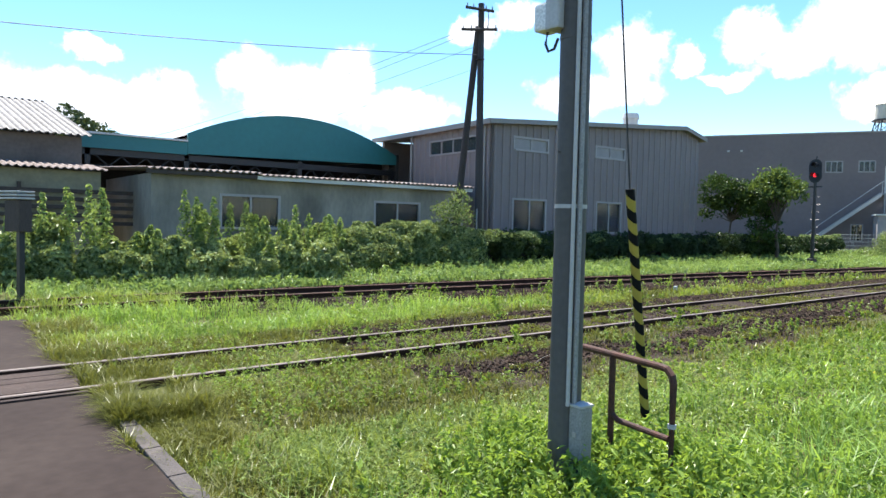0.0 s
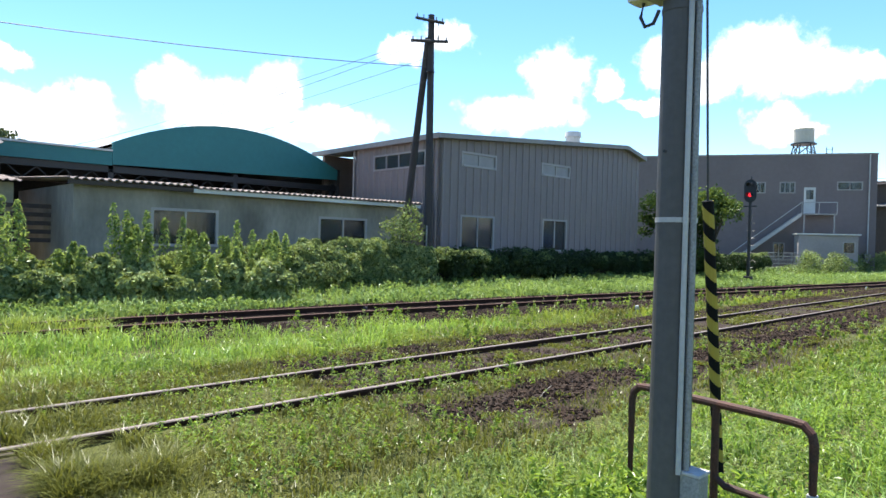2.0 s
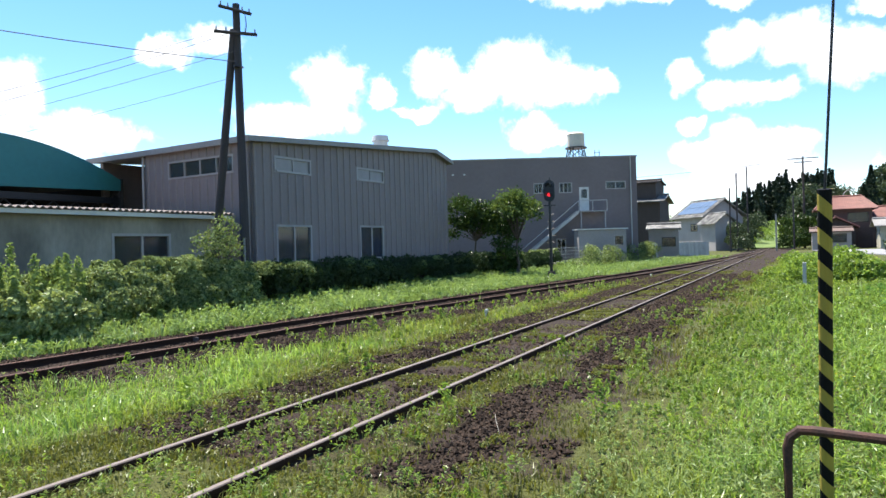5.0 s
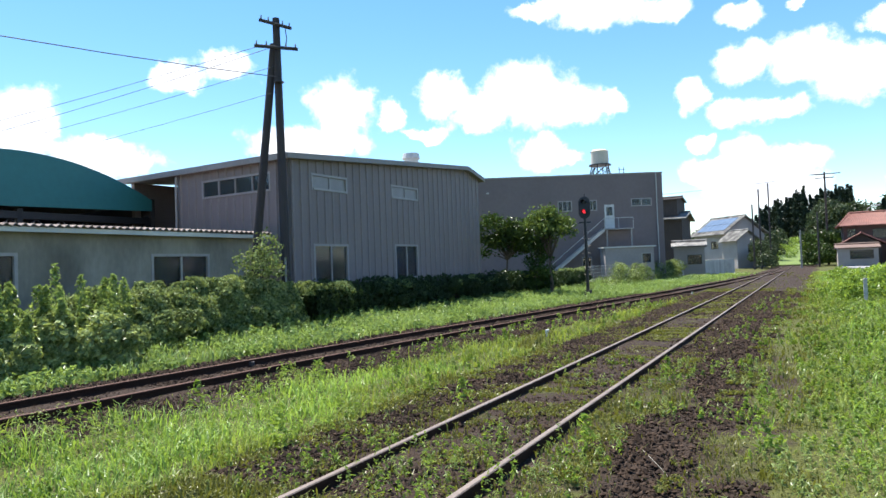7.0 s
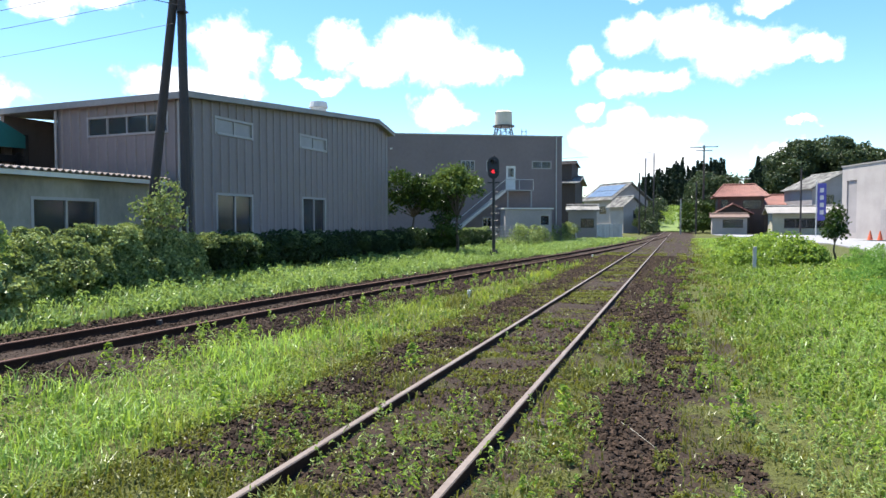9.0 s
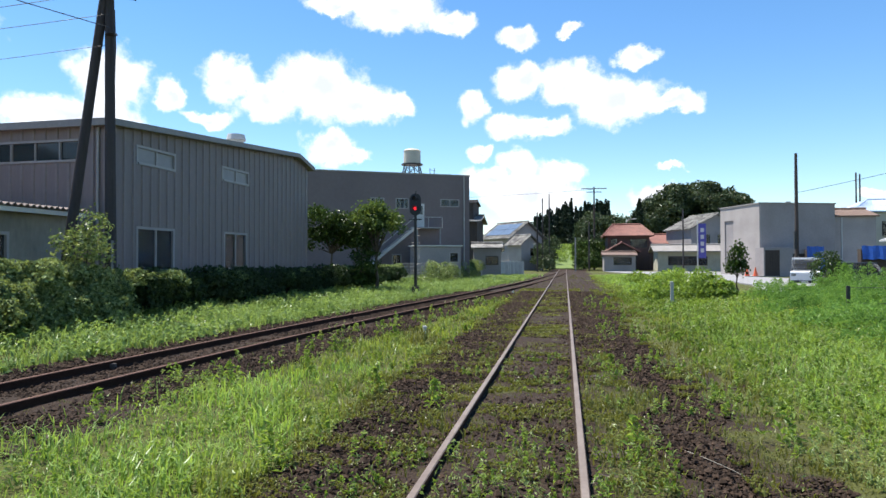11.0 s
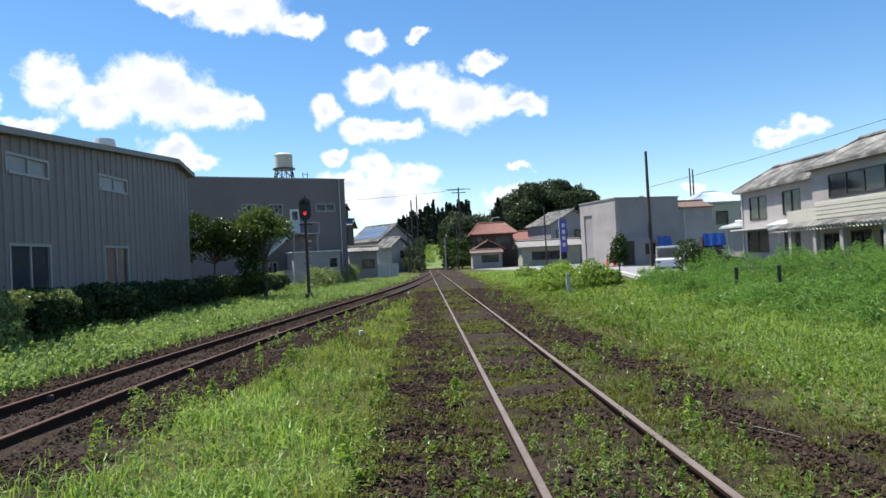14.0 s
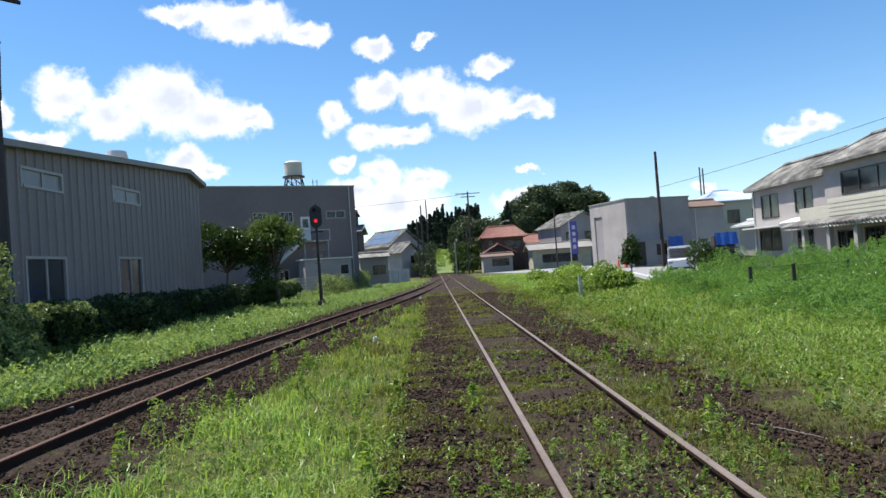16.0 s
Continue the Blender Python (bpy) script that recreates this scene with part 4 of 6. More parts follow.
    part("tank", bm, M_CREAM, t)
    for u in (1.7, 2.1):
        bm = bmesh.new()
        rod(bm, (u, 0, 0), (u, 0, 0.75), 0.03, seg=6)
        part("roof_pipe", bm, M_BLACK, t)
    bm = bmesh.new()
    rod(bm, (1.6, 0, 0.55), (2.2, 0, 0.55), 0.02, seg=6)
    part("roof_rail", bm, M_BLACK, t)


build_big_works()


# ---- houses beyond ----
def gable_house(name, x, y, rz, W, D, H, ridge, wall_mat, roof_mat, label, windows=(), over=0.45, hip=0.0, axis="x", win_mat=None, z=0.0):
    """A house: walls with windows (face, u, z0, w, h, panes) and a pitched roof with tile rows, ridge along local x or y."""
    h = thing(name, x, y, z, rz, label, "house")
    holes = {"f": [], "l": []}
    for face, u, z0, w, hh, panes in windows:
        holes[face].append((u, u + w, z0, z0 + hh))
    if axis == "x":
        wall("wall", 0, W, 0, H, holes["f"], wall_mat, h)
    else:
        k = (ridge - H) / (W / 2)
        wall("wall", 0, W / 2, 0, lambda u: H + k * u - 0.02, [q for q in holes["f"] if q[1] <= W / 2], wall_mat, h)
        wall("wall", W / 2, W, 0, lambda u: H + k * (W - u) - 0.02, [q for q in holes["f"] if q[0] >= W / 2], wall_mat, h)
    for face, u, z0, w, hh, panes in windows:
        if face == "f":
            window(h, u, u + w, z0, z0 + hh, panes, win_mat or M_BRONZE)
    left = wall("side_wall", -D, -0.2, 0, H, holes["l"], wall_mat, h)
    left.matrix_basis = pose(0, 0, 0, 0, 0, -90)
    for face, u, z0, w, hh, panes in windows:
        if face == "l":
            wd = window(h, u, u + w, z0, z0 + hh, panes, win_mat or M_BRONZE)
            wd.matrix_basis = pose(0, 0, 0, 0, 0, -90)
    walls(h, wall_mat, (W - 0.2, W, 0.2, D, 0, H), (0.2, W - 0.2, D - 0.2, D, 0, H))
    o, e = over, H - 0.05
    bm = bmesh.new()
    if axis == "x":
        r0, r1 = hip, W - hip
        if not hip:
            r0, r1 = -o, W + o
        ym = D / 2
        F = [((-o, -o, e), (W + o, -o, e), (r1, ym, ridge), (r0, ym, ridge)), ((W + o, D + o, e), (-o, D + o, e), (r0, ym, ridge), (r1, ym, ridge))]
        if hip:
            F += [((-o, D + o, e), (-o, -o, e), (r0, ym, ridge)), ((W + o, -o, e), (W + o, D + o, e), (r1, ym, ridge))]
        else:
            for g0, g1 in ((0.0, 0.2), (W - 0.2, W)):
                gb = bmesh.new()
                A, B = ([gb.verts.new((q, v, zz)) for v, zz in ((0.0, H), (D, H), (ym, ridge - 0.08))] for q in (g0, g1))
                gb.faces.new(A)
                gb.faces.new(B[::-1])
                for i in range(3):
                    gb.faces.new((A[i], B[i], B[(i + 1) % 3], A[(i + 1) % 3]))
                part("gable", gb, wall_mat, h)
    else:
        xm = W / 2
        F = [((-o, -o, e), (-o, D + o, e), (xm, D + o, ridge), (xm, -o, ridge)), ((W + o, D + o, e), (W + o, -o, e), (xm, -o, ridge), (xm, D + o, ridge))]
    for fc in F:
        slab(bm, [(p[0], p[1], p[2] + 0.12) for p in fc], 0.12)
    part("roof", bm, roof_mat, h)
    bm = bmesh.new()
    # rows of tiles as raised ribs running down each slope
    for fc in F:
        P = [Vector(p) + Vector((0, 0, 0.13)) for p in fc]
        a, b = P[0], P[1]
        c, d = (P[2], P[3]) if len(P) == 4 else (P[2], P[2])
        n = max(3, int((b - a).length / 0.3))
        for i in range(n):
            k = (i + 0.5) / n
            rod(bm, a.lerp(b, k), d.lerp(c, k), 0.055, 0.05, 5)
    part("tiling", bm, roof_mat, h, kind="stuff")
    bm = bmesh.new()
    if axis == "x":
        rod(bm, (r0, D / 2, ridge + 0.2), (r1, D / 2, ridge + 0.2), 0.14, seg=8)
        if hip:
            for p in F[0][:2] + F[1][:2]:
                q = r0 if p[0] < W / 2 else r1
                rod(bm, (p[0], p[1], p[2] + 0.15), (q, D / 2, ridge + 0.18), 0.1, seg=6)
    else:
        rod(bm, (W / 2, -o, ridge + 0.18), (W / 2, D + o, ridge + 0.18), 0.12, seg=8)
    part("ridge", bm, roof_mat, h)
    return h


def build_white_house():
    # front faces the line, along local x towards the crossing
    h = gable_house("white_house", 21.9, 48.0, -90, 9.7, 3.6, 5.35, 6.75, M_OFFWHITE, M_TILE, "white two-storey house with weathered grey tiled roof",
                    windows=[("f", 1.15, 3.3, 2.3, 1.57, 2), ("f", 5.5, 3.45, 2.0, 1.43, 2), ("f", 0.6, 1.05, 2.9, 1.5, 2), ("f", 5.5, 1.1, 1.8, 1.15, 2)], hip=1.3, z=0.0)
    bm = bmesh.new()
    box(bm, -0.1, 8.6, -0.9, 0.0, 2.62, 2.72)
    part("awning", bm, M_WHITE, h)
    for i in range(2):
        bm = bmesh.new()
        u = 0.1 + 4.6 * i
        rod(bm, (u, -0.06, 0), (u + 0.4 * i, -0.06, 5.2 - 2.6 * i), 0.06, seg=8)
        part("drain_pipe", bm, M_WHITE, h)
    for i in range(7):
        bm = bmesh.new()
        rod(bm, (5.3 + i * 0.31, -1.0, 2.66), (5.3 + i * 0.31, 0.0, 2.95), 0.16, 0.16, 8)
        part("porch_tile", bm, M_WHITE, h)
    # second, taller wing nearer the crossing, standing forward under its own roof
    w = gable_house("white_house_wing", 21.3, 38.2, -90, 12.0, 4.6, 5.72, 7.05, M_OFFWHITE, M_TILE, "tall wing of the white house, tiled roof and cream balcony",
                    windows=[("f", 1.6, 4.0, 6.0, 1.2, 4), ("f", 0.9, 0.5, 1.6, 1.5, 2), ("f", 3.3, 0.3, 1.6, 1.75, 2), ("f", 5.6, 0.4, 2.4, 1.6, 3)], hip=1.1)
    bm = bmesh.new()
    box(bm, -1.2, 2.0, -0.9, -0.8, 2.75, 3.45, 0.01)
    box(bm, 2.0, 12.0, -1.1, -1.0, 2.72, 3.75, 0.01)
    part("balcony_front", bm, M_CREAM, w, "cream boarded balcony front")
    for i in range(4):
        bm = bmesh.new()
        box(bm, 2.05, 11.95, -1.125, -1.102, 2.82 + i * 0.22, 2.99 + i * 0.22)
        part("board", bm, M_CREAM, w)
    bm = bmesh.new()
    box(bm, -1.2, 12, -0.95, 0.0, 2.6, 2.72)
    part("balcony_floor", bm, M_GREYWALL, w)
    sheet_roof("porch_roof", [(-1.6, -1.9, 2.28), (12, -1.9, 2.28), (12, -0.98, 2.60), (-1.6, -0.98, 2.60)], M_WHITE, w, 0.3, 0.06)
    for i in range(40):
        bm = bmesh.new()
        rod(bm, (-1.4 + i * 0.33, -1.97, 2.37), (-1.4 + i * 0.33, -1.0, 2.66), 0.10, 0.10, 8)
        part("eave_tile", bm, M_TILE, w)
    for u in (0.5, 2.9, 5.2, 8.4):
        bm = bmesh.new()
        box(bm, u - 0.14, u + 0.14, -1.75, -1.5, 0, 2.25, 0.01)
        part("pillar", bm, M_OFFWHITE, w)


build_white_house()


def build_box_shop():
    b = thing("cement_block_building", 17.9, 81.0, 0, -73.0, "plain pale cement block of a building with flat roof", "building")
    W, D, H = 7.6, 8.4, 7.45
    # sunlit face: given the paler wall colour of the two
    wall("front_wall", 0, W, 0, H, [(0.9, 2.7, 0.6, 6.0)], M_OFFWHITE, b)
    bm = bmesh.new()
    box(bm, 0.9, 2.7, 0.12, 0.18, 0.6, 6.0)
    part("shutter", bm, M_GREYWALL, b)
    # flank to the crossing and other sides, greyer: shade put into the wall colour
    walls(b, M_GREYWALL, (W - 0.2, W, 0.2, D, 0, H), (0, 0.2, 0.2, D, 0, H), (0.2, W - 0.2, D - 0.2, D, 0, H))
    bm = bmesh.new()
    box(bm, -0.08, W + 0.08, -0.08, D + 0.08, H, H + 0.14)
    part("roof", bm, M_FASCIA, b)
    bm = bmesh.new()
    box(bm, W, W + 1.5, -0.5, 5.4, 0, 2.9, 0.02)
    porch = part("porch", bm, M_GREYWALL, b)
    # flat panel on the porch; the doorway's shade is put into its dark colour
    bm = bmesh.new()
    box(bm, W + 1.47, W + 1.504, -0.35, 1.2, 0.05, 2.65)
    part("entrance", bm, M_DARKWOOD, porch, "dark flat panel in place of a recessed entrance")
    bm = bmesh.new()
    box(bm, W + 1.47, W + 1.504, 2.6, 4.1, 1.1, 2.3)
    part("shop_window", bm, M_BRONZE, porch)
    a = gable_house("rendered_annexe", 27.2, 76.5, 0, 5.0, 6.0, 6.2, 7.0, M_OFFWHITE, M_BROWNROOF, "pale rendered annexe with a shallow brown roof", over=0.25)
    bm = bmesh.new()
    rod(bm, (1.7, -0.07, 0), (1.7, -0.07, 6.1), 0.06, seg=8)
    part("drain_pipe", bm, M_WHITE, a)
    for x, y, w, z0, z1 in ((24.2, 72.5, 1.6, 0.1, 3.0), (28.4, 70.5, 2.4, 1.7, 3.0)):
        t = thing("tarpaulin", x, y, 0, 0, "blue tarpaulin draped over a stack", "tarpaulin")
        bm = bmesh.new()
        n = 8
        G = [[bm.verts.new((w * i / n, -0.06 * j - 0.05 * math.sin(i * 2.1 + j * 0.4), z1 - (z1 - z0) * j / 5 + 0.04 * math.sin(i * 1.7))) for i in range(n + 1)] for j in range(6)]
        for j in range(5):
            for i in range(n):
                bm.faces.new((G[j][i], G[j][i + 1], G[j + 1][i + 1], G[j + 1][i]))
        sheet = part("sheet", bm, M_TARP, t)
        sol = sheet.modifiers.new("thickness", "SOLIDIFY")
        sol.thickness = 0.03
        bm = bmesh.new()
        box(bm, 0.1, w - 0.1, 0.35, 1.2, 0, z1 - 0.3)
        part("stack", bm, M_DARKWOOD, t)


build_box_shop()

gable_house("blue_roofed_house", 32.2, 82.0, 0, 8.0, 8.0, 7.0, 8.5, M_CREAM, M_BLUEROOF, "cream house with a pale blue hipped metal roof",
            windows=[("f", 2.9, 4.3, 1.5, 1.6, 2), ("f", 6.0, 4.3, 1.2, 1.6, 2)], hip=3.0)
gable_house("link_house", 26.5, 60.5, -60, 4.5, 4.0, 3.2, 3.6, M_OFFWHITE, M_WHITE, "low white outbuilding with a light roof", over=0.5)
gable_house("red_tiled_house", 7.3, 113.0, 0, 6.6, 7.0, 5.6, 7.5, M_REDWALL, M_REDTILE, "brown two-storey house with red tiled roof",
            windows=[("f", 0.5, 4.0, 1.0, 1.2, 1), ("f", 3.6, 3.7, 2.6, 1.4, 2)], hip=1.0, over=0.7)
gable_house("red_tiled_lower_house", 7.0, 109.6, 0, 4.6, 3.3, 2.9, 4.4, M_DARKWOOD, M_REDTILE, "lower red tiled roof of the brown house", over=0.5, axis="y")
gable_house("red_roofed_neighbour", 14.4, 119.0, 0, 6.5, 7.0, 4.4, 6.0, M_BROWNROOF, M_REDTILE, "low house with a red roof", over=0.5)
gable_house("white_garage", 6.15, 103.0, 0, 4.55, 4.0, 2.35, 2.75, M_OFFWHITE, M_BROWNROOF, "small white outbuilding with a dark shuttered opening",
            windows=[("f", 1.4, 0.95, 2.6, 1.1, 1)], over=0.3)
gable_house("long_low_house", 14.0, 104.0, 0, 9.0, 5.0, 2.9, 3.8, M_BEIGE, M_ROOFMETAL, "long low building with a pale roof and dark windows",
            windows=[("f", 1.5, 0.9, 5.5, 1.3, 4)], over=0.7)
gable_house("tiled_house_behind", 20.2, 112.0, 20, 9.0, 8.0, 6.6, 9.0, M_GREYWALL, M_TILE, "grey-white house with grey tiled gable roof",
            windows=[("f", 1.0, 4.2, 2.2, 1.5, 2), ("f", 4.6, 4.0, 3.0, 1.7, 3)], axis="y")
fh = gable_house("solar_roof_house", -8.9, 115.0, 42, 7.4, 8.0, 5.4, 8.3, M_OFFWHITE, M_TILE, "white house with grey roof and solar panels",
                 windows=[("f", 4.4, 3.4, 1.6, 1.2, 2), ("l", -3.4, 3.2, 1.8, 1.2, 2)], axis="y", over=0.6)
for i in range(5):
    for j in range(2):
        bm = bmesh.new()
        rise = (8.3 - 5.35) / (3.7 + 0.6)
        a, v = 0.2 + j * 1.5, 0.3 + i * 1.45
        slab(bm, [(a, v, 5.35 + (a + 0.6) * rise + 0.24), (a + 1.4, v, 5.35 + (a + 2.0) * rise + 0.24), (a + 1.4, v + 1.38, 5.35 + (a + 2.0) * rise + 0.24), (a, v + 1.38, 5.35 + (a + 0.6) * rise + 0.24)], 0.04)
        part("solar_panel", bm, M_SOLAR, fh)
gable_house("gabled_white_house", -6.6, 109.4, 38, 3.4, 4.0, 4.1, 5.7, M_OFFWHITE, M_TILE, "smaller white house with a pale gable roof",
            windows=[("f", 1.8, 2.4, 1.3, 1.2, 2)], axis="y", over=0.5)
gable_house("dark_timber_house", -16.5, 90.0, 0, 5.2, 7.0, 6.9, 7.8, M_DARKWOOD, M_TILE, "dark timbered house with tiled eaves behind the works", over=0.6)
gable_house("dark_timber_upper", -16.5, 90.8, 0, 4.6, 6.0, 9.5, 9.9, M_DARKWOOD, M_DARKWOOD, "dark upper storey of the timbered house", over=0.3)
gable_house("low_white_shed", -9.1, 70.3, 8, 2.9, 4.0, 2.95, 3.35, M_GREYWALL, M_TILE, "low pale shed with a tiled roof",
            windows=[("f", 1.3, 1.2, 1.3, 0.9, 2)], over=0.25)


M_BOARD = material("weathered_board", (0.42, 0.42, 0.41), 0.85, second=(0.30, 0.30, 0.29), scale=1.5, per_object=0.15)


def build_fences():
    f = thing("panel_fence", 0, 0, 0, 0, "grey board fence along the line beside the houses", "fence")
    p, q = Vector((-8.6, 69.5, 0)), Vector((-4.4, 80.0, 0))
    n = 34
    for i in range(n):
        a, b = p.lerp(q, i / n), p.lerp(q, (i + 0.9) / n)
        bm = bmesh.new()
        d = (b - a).normalized()
        m = Vector((d.y, -d.x, 0)) * 0.02
        h = 1.55 + 0.05 * math.sin(i * 2.3)
        slab(bm, [tuple(a + m + Vector((0, 0, h))), tuple(b + m + Vector((0, 0, h))), tuple(b - m + Vector((0, 0, h))), tuple(a - m + Vector((0, 0, h)))], h)
        part("board", bm, M_BOARD, f)
    f = thing("wire_fence", 0, 0, 0, 0, "grey mesh fence panels by the works yard", "fence")
    p, q = Vector((-11.4, 47, 0)), Vector((-9.2, 76, 0))
    for i in range(15):
        a, b = p.lerp(q, i / 14), p.lerp(q, min(1, (i + 1) / 14))
        bm = bmesh.new()
        rod(bm, a, a + Vector((0, 0, 1.5)), 0.03, seg=6)
        part("post", bm, M_BOXGREY, f)
        bm = bmesh.new()
        for k in range(6):
            z = Vector((0, 0, 0.2 + k * 0.25))
            if (b - a).length > 0.1:
                rod(bm, a + z, b + z, 0.012, seg=4)
        for k in range(10):
            c = a.lerp(b, k / 10)
            rod(bm, c, c + Vector((0, 0, 1.45)), 0.01, seg=4)
        part("mesh_panel", bm, M_BOXGREY, f)
    # dark netted fence behind the hedge in front of the works
    f = thing("garden_fence", 0, 0, 0, 0, "low dark board fence overgrown with creeper", "fence")
    y = 15.6
    while y < 44:
        bm = bmesh.new()
        box(bm, -11.72, -11.66, y, y + 1.96, 0.1, 1.30 + 0.03 * math.sin(y))
        part("panel", bm, M_DARK, f)
        y += 2.0
    # black posts in the weeds
    f = thing("post_row", 0, 0, 0, 0, "row of thin black posts along the field edge", "fence")
    for x in (7.65, 8.9, 10.5, 12.2, 14.0, 16.0):
        bm = bmesh.new()
        box(bm, x - 0.04, x + 0.04, 19.16, 19.24, -0.05, 1.0, 0.008)
        part("post", bm, M_BLACK, f)
    bm = bmesh.new()
    for z in (0.55, 0.95):
        rod(bm, (7.65, 19.2, z), (16.0, 19.2, z), 0.006, seg=4)
    part("wire", bm, M_WIRE, f)


build_fences()


# ---- road by the houses ----
bm = bmesh.new()
slab(bm, [(9.8, 33, 0.05), (20.5, 39, 0.05), (20.5, 62, 0.05), (17.0, 72, 0.05), (34, 72, 0.05), (34, 96, 0.05), (6.0, 99, 0.05), (8.5, 84, 0.05), (13.0, 60, 0.05), (12.5, 46, 0.05)], 0.15)
tagged(part("road", bm, M_ROAD, None), "pale worn asphalt lane and yard by the houses", "road", kind="structure")
kerb = thing("lane_kerb", 0, 0, 0, 0, "white painted edge kerb of the lane", "kerb", kind="structure")
for i in range(14):
    bm = bmesh.new()
    (x0, y0), (x1, y1) = [(9.9 + 2.6 * k, 34.0 + 13 * k) for k in (i / 14, (i + 0.97) / 14)]
    slab(bm, [(x0, y0, 0.2), (x1, y1, 0.2), (x1 + 0.18, y1, 0.2), (x0 + 0.18, y0, 0.2)], 0.22)
    part("kerb_stone", bm, M_WHITE, kerb)


# ---- poles, wires and railway furniture ----
def build_near_pole():
    p = thing("steel_pole", 4.625, 3.02, 0, 0, "grey painted steel pole with a pale conduit beside the path", "pole")
    bm = bmesh.new()
    rod(bm, (0, 0, -0.1), (0.0, 0, 7.2), 0.102, 0.078, 28)
    part("shaft", bm, M_STEELPOLE, p)
    bm = bmesh.new()
    rod(bm, (0.085, -0.07, 0.62), (0.072, -0.055, 7.0), 0.013, seg=10)
    part("conduit", bm, M_CONDUIT, p)
    bm = bmesh.new()
    rod(bm, (0.105, -0.035, 0.62), (0.092, -0.03, 7.0), 0.016, seg=10)
    part("conduit", bm, M_BOXGREY, p)
    bm = bmesh.new()
    box(bm, 0.085, 0.180, -0.055, 0.050, 0.30, 0.62, 0.010)
    b = part("junction_box", bm, M_BOXGREY, p)
    bm = bmesh.new()
    box(bm, 0.080, 0.185, -0.062, 0.056, 0.62, 0.638, 0.006)
    part("lid", bm, M_CONDUIT, b)
    bm = bmesh.new()
    box(bm, 0.120, 0.145, -0.062, -0.055, 0.44, 0.47)
    part("latch", bm, M_ALU, b)
    bm = bmesh.new()
    box(bm, -0.235, -0.115, -0.13, 0.0, 2.91, 3.08, 0.018)
    a = part("receiver_box", bm, M_PLASTIC, p, "small white plastic box with a black cable")
    bm = bmesh.new()
    box(bm, -0.13, -0.02, -0.14, 0.02, 2.90, 3.10, 0.012)
    part("bracket", bm, M_CONDUIT, a)
    bm = bmesh.new()
    tube(bm, [(-0.17, -0.07, 2.91), (-0.185, -0.07, 2.84), (-0.16, -0.07, 2.79), (-0.12, -0.06, 2.80), (-0.09, -0.06, 2.86)], 0.009, 6)
    part("cable", bm, M_WIRE, a)
    for z in (1.83, 2.85, 4.6):
        bm = bmesh.new()
        rod(bm, (0, 0, z - 0.012), (0, 0, z + 0.012), 0.105 - 0.0033 * z, seg=28)
        part("band", bm, M_CONDUIT if z < 2 else M_STEELPOLE, p)
    bm = bmesh.new()
    rod(bm, (-0.02, -0.08, 2.16), (-0.02, -0.102, 2.16), 0.008, seg=8)
    part("bolt", bm, M_BLACK, p)
    g = thing("guy_wire", 4.32, 4.34, 0, 0, "steel stay wire with a yellow and black guard tube", "guy wire")
    bm = bmesh.new()
    rod(bm, (0, 0, -0.05), (0.02, -0.36, 1.99), 0.034, 0.034, 14)
    part("guard", bm, M_STRIPE, g)
    bm = bmesh.new()
    tube(bm, [(0.02, -0.36, 1.97), (0.15, -0.82, 4.3), (0.30, -1.26, 6.6)], 0.007, 6)
    part("wire", bm, M_WIRE, g)


build_near_pole()


def build_railing():
    r = thing("tube_railing", 4.15, 3.48, 0, -8.3, "low rusty brown tube barrier standing in the grass", "railing")
    bm = bmesh.new()
    W = 1.04
    tube(bm, [(0, 0, -0.05), (0, 0, 0.80), (0.012, 0, 0.845), (0.05, 0, 0.88), (0.1, 0, 0.885), (W - 0.1, 0, 0.885), (W - 0.05, 0, 0.88), (W - 0.012, 0, 0.845), (W, 0, 0.80), (W, 0, -0.05)], 0.022, 10)
    part("frame", bm, M_RUST, r)
    bm = bmesh.new()
    rod(bm, (0.54, 0, 0.30), (0.54, 0, 0.88), 0.021, seg=10)
    part("post", bm, M_RUST, r)
    bm = bmesh.new()
    tube(bm, [(0.54, 0, 0.56), (0.55, 0, 0.50), (0.60, 0, 0.47), (W - 0.02, 0, 0.47)], 0.019, 10)
    part("lower_rail", bm, M_RUST, r)
    bm = bmesh.new()
    rod(bm, (W, 0, 0.54), (W, 0, 0.565), 0.026, seg=10)
    part("clip", bm, M_CONDUIT, r)


build_railing()


